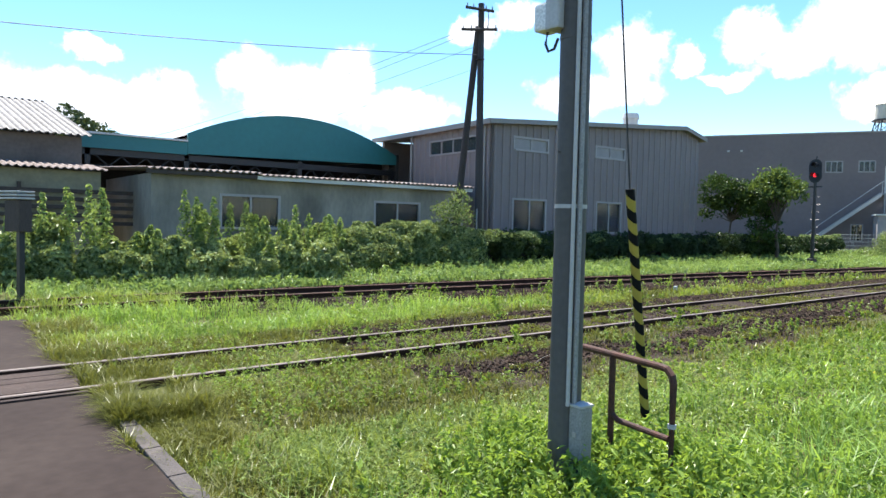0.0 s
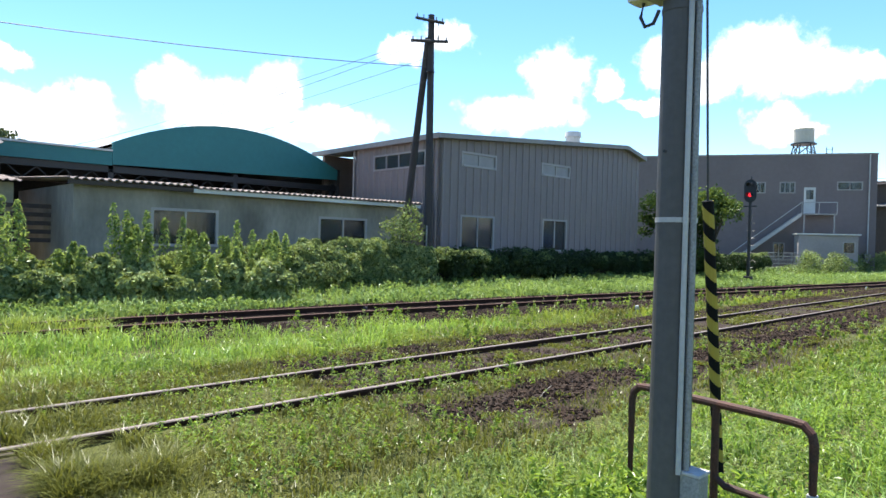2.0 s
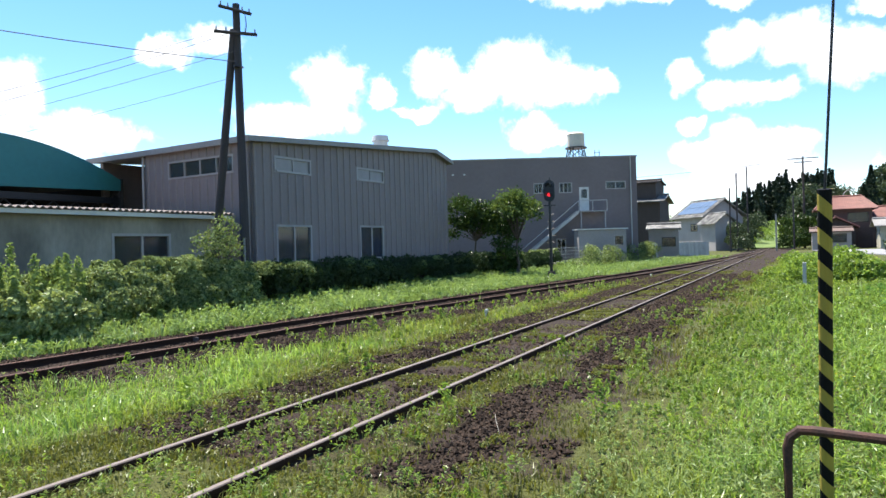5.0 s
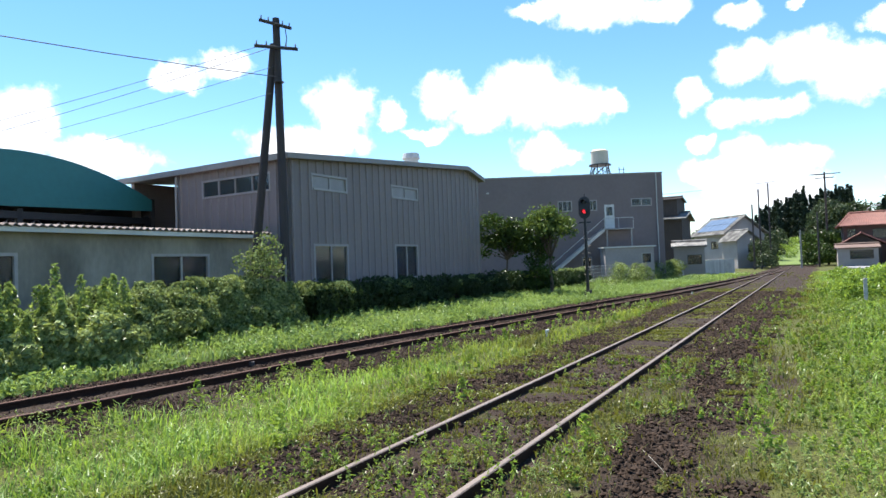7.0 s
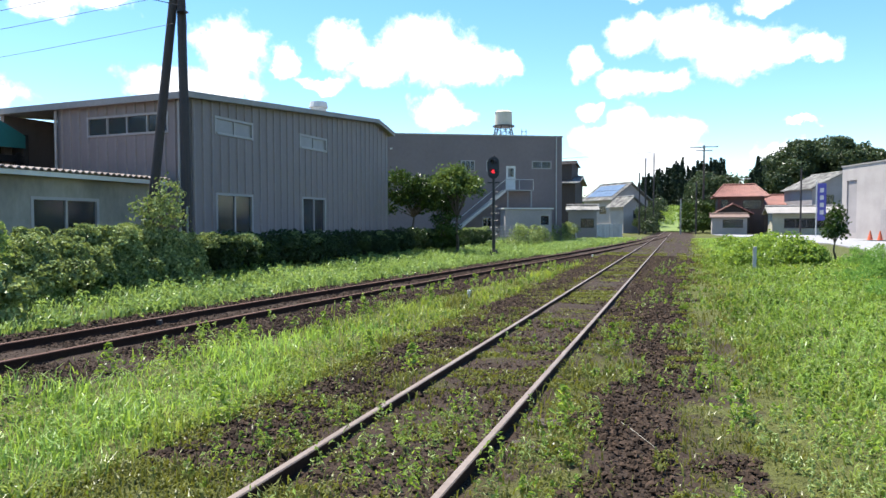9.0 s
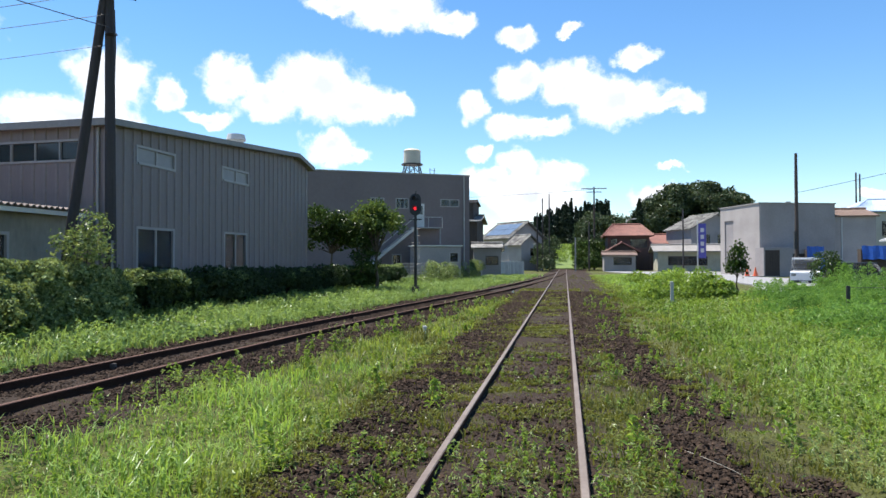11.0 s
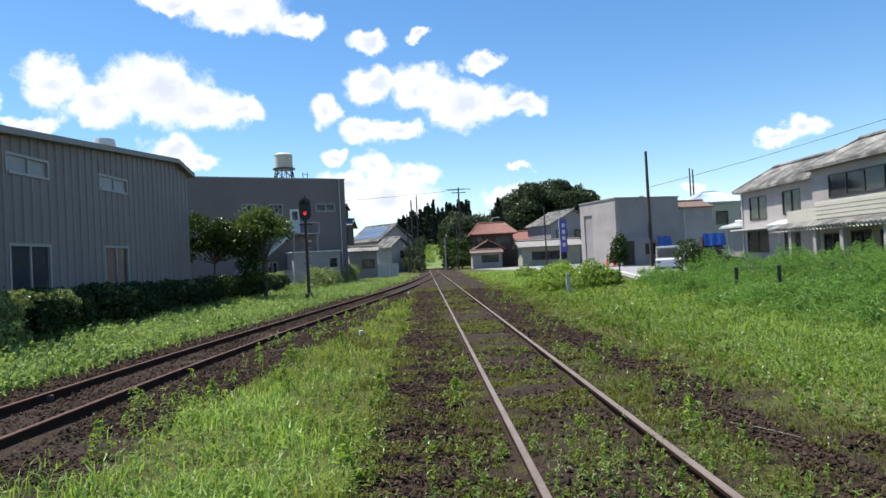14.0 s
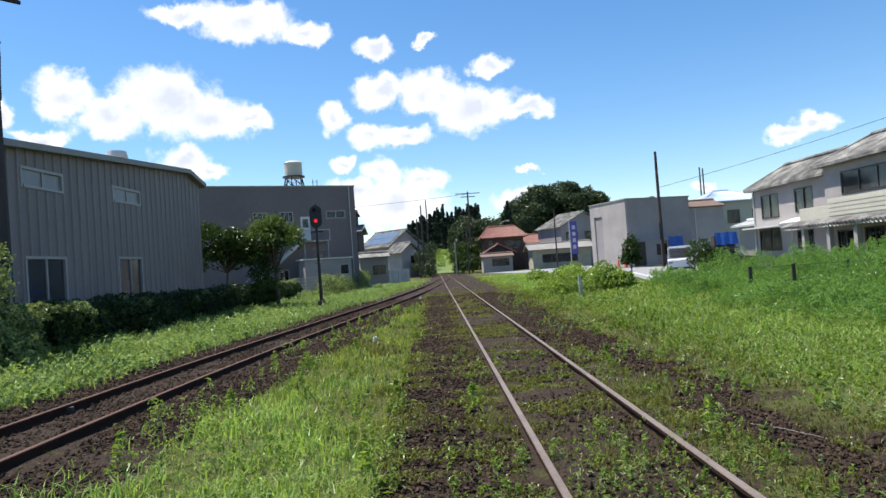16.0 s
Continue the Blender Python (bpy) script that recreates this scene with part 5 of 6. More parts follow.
def build_signal():
    s = thing("railway_signal", -7.01, 33.26, 0, 0, "black railway signal post with an oval head showing red", "signal")
    bm = bmesh.new()
    rod(bm, (0, 0, 0), (0, 0, 4.0), 0.085, 0.07, 14)
    part("post", bm, M_BLACK, s)
    bm = bmesh.new()
    box(bm, -0.16, 0.16, -0.16, 0.16, 0, 0.35, 0.02)
    part("foot", bm, M_KERB, s)
    bm = bmesh.new()
    n = 28
    pts = []
    for i in range(n):
        a = 2 * math.pi * i / n
        pts.append((0.30 * math.cos(a), 4.50 + 0.30 * math.sin(a) + (0.26 if math.sin(a) > 0 else -0.26)))
    prism(bm, pts, -0.05, -0.02)
    board = part("backboard", bm, M_BLACK, s)
    bm = bmesh.new()
    box(bm, -0.17, 0.17, -0.02, 0.2, 4.05, 4.95, 0.03)
    part("lamp_case", bm, M_BLACK, s)
    for z, m in ((4.78, M_BLACK), (4.30, M_REDLAMP)):
        bm = bmesh.new()
        rod(bm, (0, -0.075, z), (0, -0.05, z), 0.09, seg=18)
        lens = part("lens", bm, m, s)
        bm = bmesh.new()
        k = 10
        A = [[bm.verts.new((0.125 * math.cos(a), y, z + 0.125 * math.sin(a))) for a in [math.pi * (-0.15 + 1.3 * i / k) for i in range(k + 1)]] for y in (-0.05, -0.30)]
        for i in range(k):
            bm.faces.new((A[0][i], A[0][i + 1], A[1][i + 1], A[1][i]))
        h = part("hood", bm, M_BLACK, s)
        so = h.modifiers.new("thickness", "SOLIDIFY")
        so.thickness = 0.008
    bm = bmesh.new()
    rod(bm, (0, 0.05, 4.95), (0, 0.05, 5.15), 0.03, seg=8)
    rod(bm, (0, 0.05, 5.15), (0, 0.05, 5.22), 0.06, 0.02, seg=8)
    part("finial", bm, M_BLACK, s)
    bm = bmesh.new()
    box(bm, -0.32, 0.32, -0.04, 0.04, 3.72, 3.78)
    part("step", bm, M_BLACK, s)
    for i in range(9):
        bm = bmesh.new()
        rod(bm, (-0.2, 0.12, 0.4 + i * 0.36), (0.2, 0.12, 0.4 + i * 0.36), 0.012, seg=5)
        part("rung", bm, M_BLACK, s)


build_signal()


def crossarm(parent, z, length, ang, r=0.055):
    bm = bmesh.new()
    c, s = math.cos(radians(ang)) * length / 2, math.sin(radians(ang)) * length / 2
    rod(bm, (-c, -s, z), (c, s, z), r, seg=8)
    arm = part("crossarm", bm, M_POLEWOOD, parent)
    for k in (-0.9, -0.45, 0.45, 0.9):
        bm = bmesh.new()
        rod(bm, (c * k, s * k, z + 0.03), (c * k, s * k, z + 0.16), 0.024, 0.018, 8)
        part("insulator", bm, M_BOXGREY, arm)
    return arm


def build_utility_poles():
    p = thing("wooden_utility_pole", -11.2, 15.7, 0, 0, "dark creosoted wooden pole with crossarms and a leaning prop", "utility pole")
    bm = bmesh.new()
    rod(bm, (-0.12, 0.30, -0.2), (-0.18, 0.22, 9.66), 0.155, 0.11, 14)
    part("shaft", bm, M_POLEWOOD, p)
    bm = bmesh.new()
    rod(bm, (-1.75, 0.30, -0.2), (-0.24, 0.16, 8.85), 0.14, 0.115, 14)
    part("prop", bm, M_POLEWOOD, p)
    crossarm(p, 9.38, 1.1, 75)
    crossarm(p, 8.66, 1.3, 50)
    bm = bmesh.new()
    rod(bm, (-0.02, 0.1, 7.6), (-0.02, 0.1, 7.62), 0.16, seg=8)
    tube(bm, [(0.1, 0.3, 9.38), (0.16, 0.3, 9.0), (0.1, 0.32, 8.7)], 0.015, 5)
    tube(bm, [(0.14, 0.0, 8.2), (0.17, 0.02, 7.2), (0.15, 0.0, 6.2)], 0.018, 5)
    part("cable", bm, M_WIRE, p)
    bm = bmesh.new()
    rod(bm, (0.16, -0.05, 0.3), (0.16, -0.05, 2.2), 0.03, seg=8)
    part("cable_guard", bm, M_BOXGREY, p)

    def wire(a, b, sag, r=0.012):
        w = bmesh.new()
        a, b = Vector(a), Vector(b)
        tube(w, [a.lerp(b, i / 16) - Vector((0, 0, sag * 4 * (i / 16) * (1 - i / 16))) for i in range(17)], r, 5)
        tagged(part("overhead_wire", w, M_WIRE, None), "thin dark overhead wire sagging from the poles", "wire", "overhead wires")

    top = (-11.2, 15.7)
    wire((top[0], top[1], 7.75), (-10.6, -30.0, 6.0), 1.35)
    wire((top[0] - 0.3, top[1] - 0.3, 8.7), (-46.0, 8.5, 6.0), 0.5, 0.009)
    wire((top[0] - 0.1, top[1] - 0.1, 8.65), (-46.0, 9.3, 6.0), 0.7, 0.009)
    wire((top[0], top[1], 8.1), (-46.0, 9.5, 5.6), 0.6, 0.008)
    wire((top[0], top[1], 7.3), (-46.0, 10.0, 5.0), 0.6, 0.007)
    # slim poles by the lane
    q = thing("concrete_pole", 20.6, 64.0, 0, 0, "slim dark concrete pole with a small lamp arm", "utility pole")
    bm = bmesh.new()
    rod(bm, (0, 0, -0.1), (-0.02, 0, 11.1), 0.19, 0.12, 14)
    part("shaft", bm, M_DARKWOOD, q)
    bm = bmesh.new()
    rod(bm, (0, 0, 6.6), (-0.7, -0.3, 6.75), 0.03, seg=6)
    box(bm, -1.0, -0.6, -0.45, -0.2, 6.7, 6.82, 0.02)
    part("lamp_arm", bm, M_CONDUIT, q)
    bm = bmesh.new()
    box(bm, -0.3, -0.1, -0.35, -0.1, 2.6, 4.2, 0.02)
    part("pole_box", bm, M_BLACK, q)
    wire((20.6, 64, 7.6), (46.0, 55.0, 13.7), 0.3, 0.02)
    q = thing("concrete_pole", 42.5, 106.9, 0, 0, "distant double pole behind the roofs", "utility pole")
    bm = bmesh.new()
    rod(bm, (-0.25, 0, 0), (-0.25, 0, 14.4), 0.14, 0.11, 8)
    rod(bm, (0.25, 0, 0), (0.25, 0, 14.2), 0.14, 0.11, 8)
    part("shaft", bm, M_DARKWOOD, q)
    q = thing("concrete_pole", 5.45, 120.0, 0, 0, "tall pole with crossarms by the level crossing", "utility pole")
    bm = bmesh.new()
    rod(bm, (0, 0, 0), (0, 0, 14.5), 0.2, 0.13, 10)
    part("shaft", bm, M_DARKWOOD, q)
    crossarm(q, 14.2, 4.4, 5, 0.07)
    crossarm(q, 13.6, 2.6, 5, 0.07)
    wire((5.4, 120, 14.1), (-60, 118, 13.6), 1.0, 0.03)
    for x, y, hgt in ((-2.85, 100, 10.8), (-3.5, 97, 8.6), (-2.1, 110, 12.5), (16.3, 96.0, 8.6), (4.0, 104, 7.5), (1.9, 100, 5.0)):
        q = thing("slim_pole", x, y, 0, 0, "slim grey pole beside the line", "pole", "slim poles")
        bm = bmesh.new()
        rod(bm, (0, 0, 0), (0, 0, hgt), 0.12, 0.09, 8)
        part("shaft", bm, M_POLEWOOD if hgt > 6 else M_BOXGREY, q)
    for x, y, hgt in ((10.6, 118.0, 8.6), (22.8, 100.0, 7.4)):
        q = thing("street_lamp", x, y, 0, 0, "curved grey street lamp by the lane", "street lamp", "street lamps")
        bm = bmesh.new()
        tube(bm, [(0, 0, 0), (0, 0, hgt - 1), (0.15, 0, hgt - 0.4), (0.6, 0, hgt), (1.3, 0, hgt + 0.1)], 0.07, 7)
        part("post", bm, M_BOXGREY, q)
        bm = bmesh.new()
        box(bm, 1.2, 1.8, -0.12, 0.12, hgt + 0.02, hgt + 0.16, 0.03)
        part("lamp_head", bm, M_WHITE, q)


build_utility_poles()


def build_station_sign():
    s = thing("trackside_sign", -7.1, 1.25, 0, 25, "dark trackside post carrying a slatted pale board", "sign")
    bm = bmesh.new()
    box(bm, -0.05, 0.05, -0.05, 0.05, -0.1, 1.5, 0.008)
    part("post", bm, M_BLACK, s)
    bm = bmesh.new()
    box(bm, -0.30, 0.16, -0.12, 0.12, 1.35, 1.93, 0.02)
    part("case", bm, M_DARKWOOD, s)
    for i in range(3):
        bm = bmesh.new()
        box(bm, -0.62, 0.18, -0.16, 0.16, 1.95 + i * 0.06, 1.985 + i * 0.06, 0.004)
        part("slat", bm, M_CONDUIT, s)


build_station_sign()


def build_markers():
    for x, y, h, m in ((-2.8, 15.6, 0.14, M_WHITE), (-2.15, 34.0, 0.14, M_WHITE), (-6.5, 9.6, 0.08, M_KERB)):
        t = thing("marker_stone", x, y, 0, 20, "small white painted marker stone in the grass", "marker stone", "marker stones")
        bm = bmesh.new()
        box(bm, -0.045, 0.045, -0.04, 0.04, -0.05, h, 0.014)
        part("stone", bm, m, t)
    t = thing("marker_post", 4.45, 27.0, 0, 0, "slim white marker post in the grass", "marker post")
    bm = bmesh.new()
    box(bm, -0.06, 0.06, -0.05, 0.05, -0.05, 0.85, 0.01)
    part("post", bm, M_CONDUIT, t)
    t = thing("advertising_banner", 17.2, 88.0, 0, 0, "upright purple banner with pale unreadable marks on a pole", "banner")
    bm = bmesh.new()
    rod(bm, (-0.5, 0, 0), (-0.5, 0, 6.5), 0.06, seg=8)
    part("pole", bm, M_WHITE, t)
    bm = bmesh.new()
    box(bm, -0.4, 0.5, -0.02, 0.02, 1.9, 6.2, 0.005)
    c = part("cloth", bm, M_BANNER, t)
    for i in range(4):
        bm = bmesh.new()
        box(bm, -0.15, 0.25, -0.03, -0.021, 2.6 + i * 0.85, 3.1 + i * 0.85)
        part("mark", bm, M_WHITE, c)
    for x in (18.6, 19.4):
        t = thing("road_cone", x, 72.6, 0, 0, "orange plastic road barrier by the building", "road barrier", "road barriers")
        bm = bmesh.new()
        rod(bm, (0, 0, 0.05), (0, 0, 0.9), 0.24, 0.05, 12)
        box(bm, -0.3, 0.3, -0.3, 0.3, 0, 0.06, 0.01)
        part("body", bm, M_ORANGE, t)


build_markers()


def build_dry_stalk():
    t = thing("dry_stalk", 1.65, 5.93, 0, 0, "bleached dry stalk lying on the ballast", "stalk")
    w = bmesh.new()
    tube(w, [(-0.20, 0.40, 0.03), (-0.06, 0.1, 0.045), (0.07, -0.15, 0.04), (0.20, -0.40, 0.02)], 0.003, 5)
    part("stem", w, M_RENDER, t)


build_dry_stalk()


def build_vehicle(x, y, z, rz, paint, label, length, height):
    """A small boxy car: body, glazed cabin, wheels, lamps."""
    c = thing("parked_car", x, y, z, rz, label, "car", "parked cars")
    w = 0.74
    bm = bmesh.new()
    prism(bm, [(-length / 2, 0.32), (length / 2, 0.32), (length / 2, height * 0.52), (length / 2 - 0.75, height * 0.56), (-length / 2 + 0.1, height * 0.56), (-length / 2, height * 0.5)], -w, w)
    bmesh.ops.bevel(bm, geom=bm.edges[:], offset=0.05, segments=2, affect="EDGES")
    part("body", bm, paint, c)
    bm = bmesh.new()
    prism(bm, [(-length / 2 + 0.15, height * 0.54), (length / 2 - 0.8, height * 0.54), (length / 2 - 1.25, height * 0.95), (-length / 2 + 0.3, height * 0.95)], -w + 0.06, w - 0.06)
    bmesh.ops.bevel(bm, geom=bm.edges[:], offset=0.04, segments=2, affect="EDGES")
    part("glazing", bm, M_GLASS, c)
    bm = bmesh.new()
    box(bm, -length / 2 + 0.25, length / 2 - 1.2, -w + 0.05, w - 0.05, height * 0.94, height, 0.025)
    for u in (-length / 2 + 0.3, -0.1):
        for v in (-w + 0.06, w - 0.06):
            rod(bm, (u, v, height * 0.55), (u, v, height * 0.95), 0.04, seg=6)
    part("roof", bm, paint, c)
    bm = bmesh.new()
    box(bm, -length / 2 + 0.4, length / 2 - 1.3, -w + 0.15, w - 0.15, 0.4, height * 0.75)
    part("seats", bm, M_DARK, c)
    for u in (-length / 2 + 0.6, length / 2 - 0.6):
        for v in (-w, w):
            bm = bmesh.new()
            rod(bm, (u, v - 0.09, 0.28), (u, v + 0.09, 0.28), 0.28, seg=18)
            t = part("wheel", bm, M_TYRE, c)
            bm = bmesh.new()
            rod(bm, (u, v - 0.1, 0.28), (u, v + 0.1, 0.28), 0.16, seg=12)
            part("rim", bm, M_ALU, t)
    for v in (-w + 0.18, w - 0.18):
        bm = bmesh.new()
        box(bm, length / 2 - 0.03, length / 2 + 0.015, v - 0.12, v + 0.12, height * 0.40, height * 0.48, 0.01)
        part("headlight", bm, M_GLASS, c)
    bm = bmesh.new()
    box(bm, length / 2 - 0.06, length / 2 + 0.03, -w + 0.05, w - 0.05, 0.3, 0.46, 0.02)
    part("bumper", bm, M_CARDARK, c)
    bm = bmesh.new()
    box(bm, length / 2 + 0.031, length / 2 + 0.04, -0.17, 0.17, 0.33, 0.43)
    part("number_plate", bm, M_WHITE, c)
    return c


build_vehicle(14.3, 42.6, 0.05, -110, M_CAR, "small white van parked in the lane behind weeds", 3.3, 1.75)
build_vehicle(18.4, 45.5, 0.05, -10, M_CARDARK, "dark car parked before the white house", 3.9, 1.45)


# ---- plants ----
def tree(name, x, y, z, height, trunk_r, lobes, n, size, mat, label, trunk_top=0.5, spread=0.8):
    """A tapered trunk, limbs to every lobe, and a crown of single leaves. lobes: (dx, dy, z, rx, ry, rz)."""
    t = thing(name, x, y, z, 0, label, "tree")
    bm = bmesh.new()
    th = height * trunk_top
    pts = [(0.05 * math.sin(k * 2.1), 0.05 * math.cos(k * 1.7), th * k / 4) for k in range(5)]
    for k in range(4):
        rod(bm, pts[k], pts[k + 1], trunk_r * (1 - 0.15 * k), trunk_r * (1 - 0.15 * (k + 1)), 8)
    for dx, dy, lz, *_ in lobes:
        rod(bm, pts[3], (dx * 0.8, dy * 0.8, lz), trunk_r * 0.5, trunk_r * 0.12, 6)
    part("trunk", bm, M_BARK, t)
    P, Q = [], []
    tot = sum(l[3] * l[5] for l in lobes)
    for dx, dy, lz, rx, ry, rzz in lobes:
        p, q = shell(max(40, int(n * rx * rzz / tot)), (dx, dy, lz), (rx, ry, rzz), -0.75)
        p = p + rng.normal(0, 0.13 * height / 4, p.shape)
        P.append(p)
        Q.append(q)
    leaves("crown", np.concatenate(P), np.concatenate(Q), size, mat, t, spread=spread)
    return t


def clump(P, Q, n, c, r, low=-0.2):
    p, q = shell(n, c, r, low)
    P.append(p)
    Q.append(q)


def build_hedges():
    g = np.random.default_rng(21)

    def lump(P, Q, n, x, y, z, r, rz, bumps=7):
        """One rounded bush: a body and smaller tufts breaking its outline."""
        clump(P, Q, n, (x, y, z), (r, r, rz), -0.35)
        for k in range(bumps):
            a, e = g.uniform(0, 6.28), g.uniform(0.1, 1.3)
            q = r * g.uniform(0.22, 0.42)
            clump(P, Q, n // 7, (x + r * math.cos(a) * math.cos(e), y + r * math.sin(a) * math.cos(e), z + rz * math.sin(e)), (q, q, q * 0.9), -0.5)

    # tangled bushes nearest the crossing, a low front row and a higher one behind
    P, Q = [], []
    for k in range(10):
        y = 1.3 + 0.82 * k + g.uniform(-0.2, 0.2)
        lump(P, Q, 1300, -10.2 + 0.11 * y + g.uniform(-0.3, 0.15), y, g.uniform(0.15, 0.45), g.uniform(0.36, 0.62), g.uniform(0.4, 0.85), 11)
    for k in range(15):
        y = 0.6 + 0.92 * k + g.uniform(-0.3, 0.3)
        lump(P, Q, 1300, -11.05 + g.uniform(-0.2, 0.2), y, g.uniform(0.35, 0.75), g.uniform(0.36, 0.6), g.uniform(0.4, 0.95), 12)
    o = leaves("shrub_row", np.concatenate(P), np.concatenate(Q), 0.125, M_HEDGE, spread=0.6)
    tagged(o, "tangled green shrubs and creeper along the works wall", "shrubs", kind="stuff")
    # clusters of upright shoots, narrow towards the tip, standing out of the bushes
    P, Q = [], []
    for cy, cx, top, count in ((3.0, -10.5, 2.35, 9), (5.6, -10.4, 2.35, 9), (6.5, -10.2, 2.05, 8), (8.0, -10.2, 2.1, 9), (8.8, -10.3, 1.9, 6), (1.9, -10.6, 1.8, 5), (4.4, -10.3, 1.7, 5), (7.2, -9.7, 1.4, 7), (10.0, -10.7, 1.75, 5)):
        for k in range(count):
            x, y, h = cx + g.normal(0, 0.28), cy + g.normal(0, 0.42), top * g.uniform(0.72, 1.02)
            m = 200
            s = g.random(m) ** 0.8
            q = (0.24 * (1 - s) ** 0.7 + 0.03) * np.sqrt(g.random(m))
            a = g.uniform(0, 6.28, m)
            P.append(np.stack([x + q * np.cos(a) + 0.1 * s, y + q * np.sin(a), 0.5 + (h - 0.5) * s], 1))
            Q.append(np.stack([0.7 * np.cos(a), 0.7 * np.sin(a), np.full(m, 0.6)], 1))
    o = leaves("tall_shoots", np.concatenate(P), np.concatenate(Q), 0.12, M_SHOOT, aspect=0.36, spread=0.6)
    tagged(o, "tall leafy shoots rising out of the shrubs", "shrubs", kind="stuff")
    # rounded creeper mound between the shrubs and the wooden pole
    P, Q = [], []
    for k in range(15):
        y = 9.2 + 0.42 * k + g.uniform(-0.2, 0.2)
        lump(P, Q, 1700, -11.0 + g.uniform(-0.2, 0.3), y, g.uniform(0.75, 1.0), g.uniform(0.45, 0.6), g.uniform(0.5, 0.65), 9)
        lump(P, Q, 700, -10.5 + g.uniform(-0.2, 0.2), y, g.uniform(0.3, 0.6), 0.4, 0.45, 4)
    o = leaves("creeper_mound", np.concatenate(P), np.concatenate(Q), 0.085, M_HEDGE, spread=0.7)
    tagged(o, "rounded mound of pale-leaved creeper over the hedge", "hedge", kind="stuff")
    # hedge with creeper before the works, its shade put into dark leaf colour
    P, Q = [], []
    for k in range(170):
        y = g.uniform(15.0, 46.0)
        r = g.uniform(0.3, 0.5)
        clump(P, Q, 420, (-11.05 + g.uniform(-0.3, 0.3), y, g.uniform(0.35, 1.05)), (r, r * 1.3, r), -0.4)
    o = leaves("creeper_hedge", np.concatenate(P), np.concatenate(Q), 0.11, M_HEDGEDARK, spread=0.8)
    tagged(o, "creeper-covered hedge below the works windows, coloured dark as if shaded", "hedge", kind="stuff")
    # paler leaves along the top: sun on the hedge put into colour
    P, Q = [], []
    for k in range(46):
        y = (g.uniform(15.4, 19.0), g.uniform(20, 34), g.uniform(33, 47))[k % 3]
        r = g.uniform(0.18, 0.36)
        clump(P, Q, 300, (-10.9 + g.uniform(-0.35, 0.25), y, g.uniform(0.95, 1.3)), (r, r * 1.3, r * 0.7))
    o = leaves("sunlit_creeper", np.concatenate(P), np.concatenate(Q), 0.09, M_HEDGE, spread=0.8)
    tagged(o, "pale creeper tufts on top of the hedge, coloured as if sunlit", "hedge", kind="stuff")


build_hedges()

tree("sapling", -10.9, 14.45, 0.2, 2.7, 0.05, [(0, 0, 1.75, 0.42, 0.5, 0.42), (0.1, 0.15, 2.25, 0.32, 0.34, 0.38), (-0.1, -0.4, 1.9, 0.3, 0.35, 0.25), (0.05, 0.45, 1.65, 0.3, 0.35, 0.28), (-0.1, -0.1, 1.2, 0.3, 0.3, 0.3)], 1300, 0.10, M_HEDGE, "young broadleaf tree growing beside the wooden pole")


def sprays(seed, count, x0, x1, low, top):
    """Drooping sprays of foliage: many small lobes under an uneven outline given by top(x)."""
    g = np.random.default_rng(seed)
    out = []
    for k in range(count):
        x = g.uniform(x0, x1)
        hi = top(x)
        z = hi - (hi - low) * g.random() ** 1.5
        r = g.uniform(0.22, 0.42)
        out.append((x, g.uniform(-0.9, 0.9), z, r * 1.3, r * 1.2, r * 0.7))
    return out


# shade of the lower mass and sun on the right crown are leaf colours
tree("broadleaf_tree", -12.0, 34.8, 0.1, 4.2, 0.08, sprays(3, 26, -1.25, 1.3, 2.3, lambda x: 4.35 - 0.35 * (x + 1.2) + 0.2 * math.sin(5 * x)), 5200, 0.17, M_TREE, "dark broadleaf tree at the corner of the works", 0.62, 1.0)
tree("broadleaf_tree", -9.55, 35.0, 0.1, 4.2, 0.11, sprays(8, 19, -0.95, 1.15, 3.0, lambda x: 4.3 - 0.45 * x * x + 0.16 * math.sin(7 * x)), 3600, 0.18, M_TREELIGHT, "broadleaf tree beside the works, sunlight tinted into its leaf colour", 0.6, 1.0)
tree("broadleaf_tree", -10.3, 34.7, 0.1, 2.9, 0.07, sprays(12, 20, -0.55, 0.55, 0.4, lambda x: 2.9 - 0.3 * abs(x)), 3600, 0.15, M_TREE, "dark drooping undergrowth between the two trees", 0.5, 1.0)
tree("young_tree", 7.75, 31.0, 0.0, 2.35, 0.05, [(0, 0, 1.7, 0.34, 0.32, 0.42), (0.1, 0, 2.1, 0.22, 0.2, 0.3), (-0.15, 0.1, 1.35, 0.3, 0.3, 0.3), (0.22, 0, 1.3, 0.22, 0.22, 0.25)], 1300, 0.12, M_TREE, "small dark young tree on the field edge")
tree("garden_shrub", 14.0, 38.5, 0.0, 2.1, 0.05, [(0, 0, 1.2, 0.8, 0.7, 0.8), (0.5, 0, 0.8, 0.6, 0.6, 0.6)], 1500, 0.14, M_TREE, "dark garden shrub before the parked car")


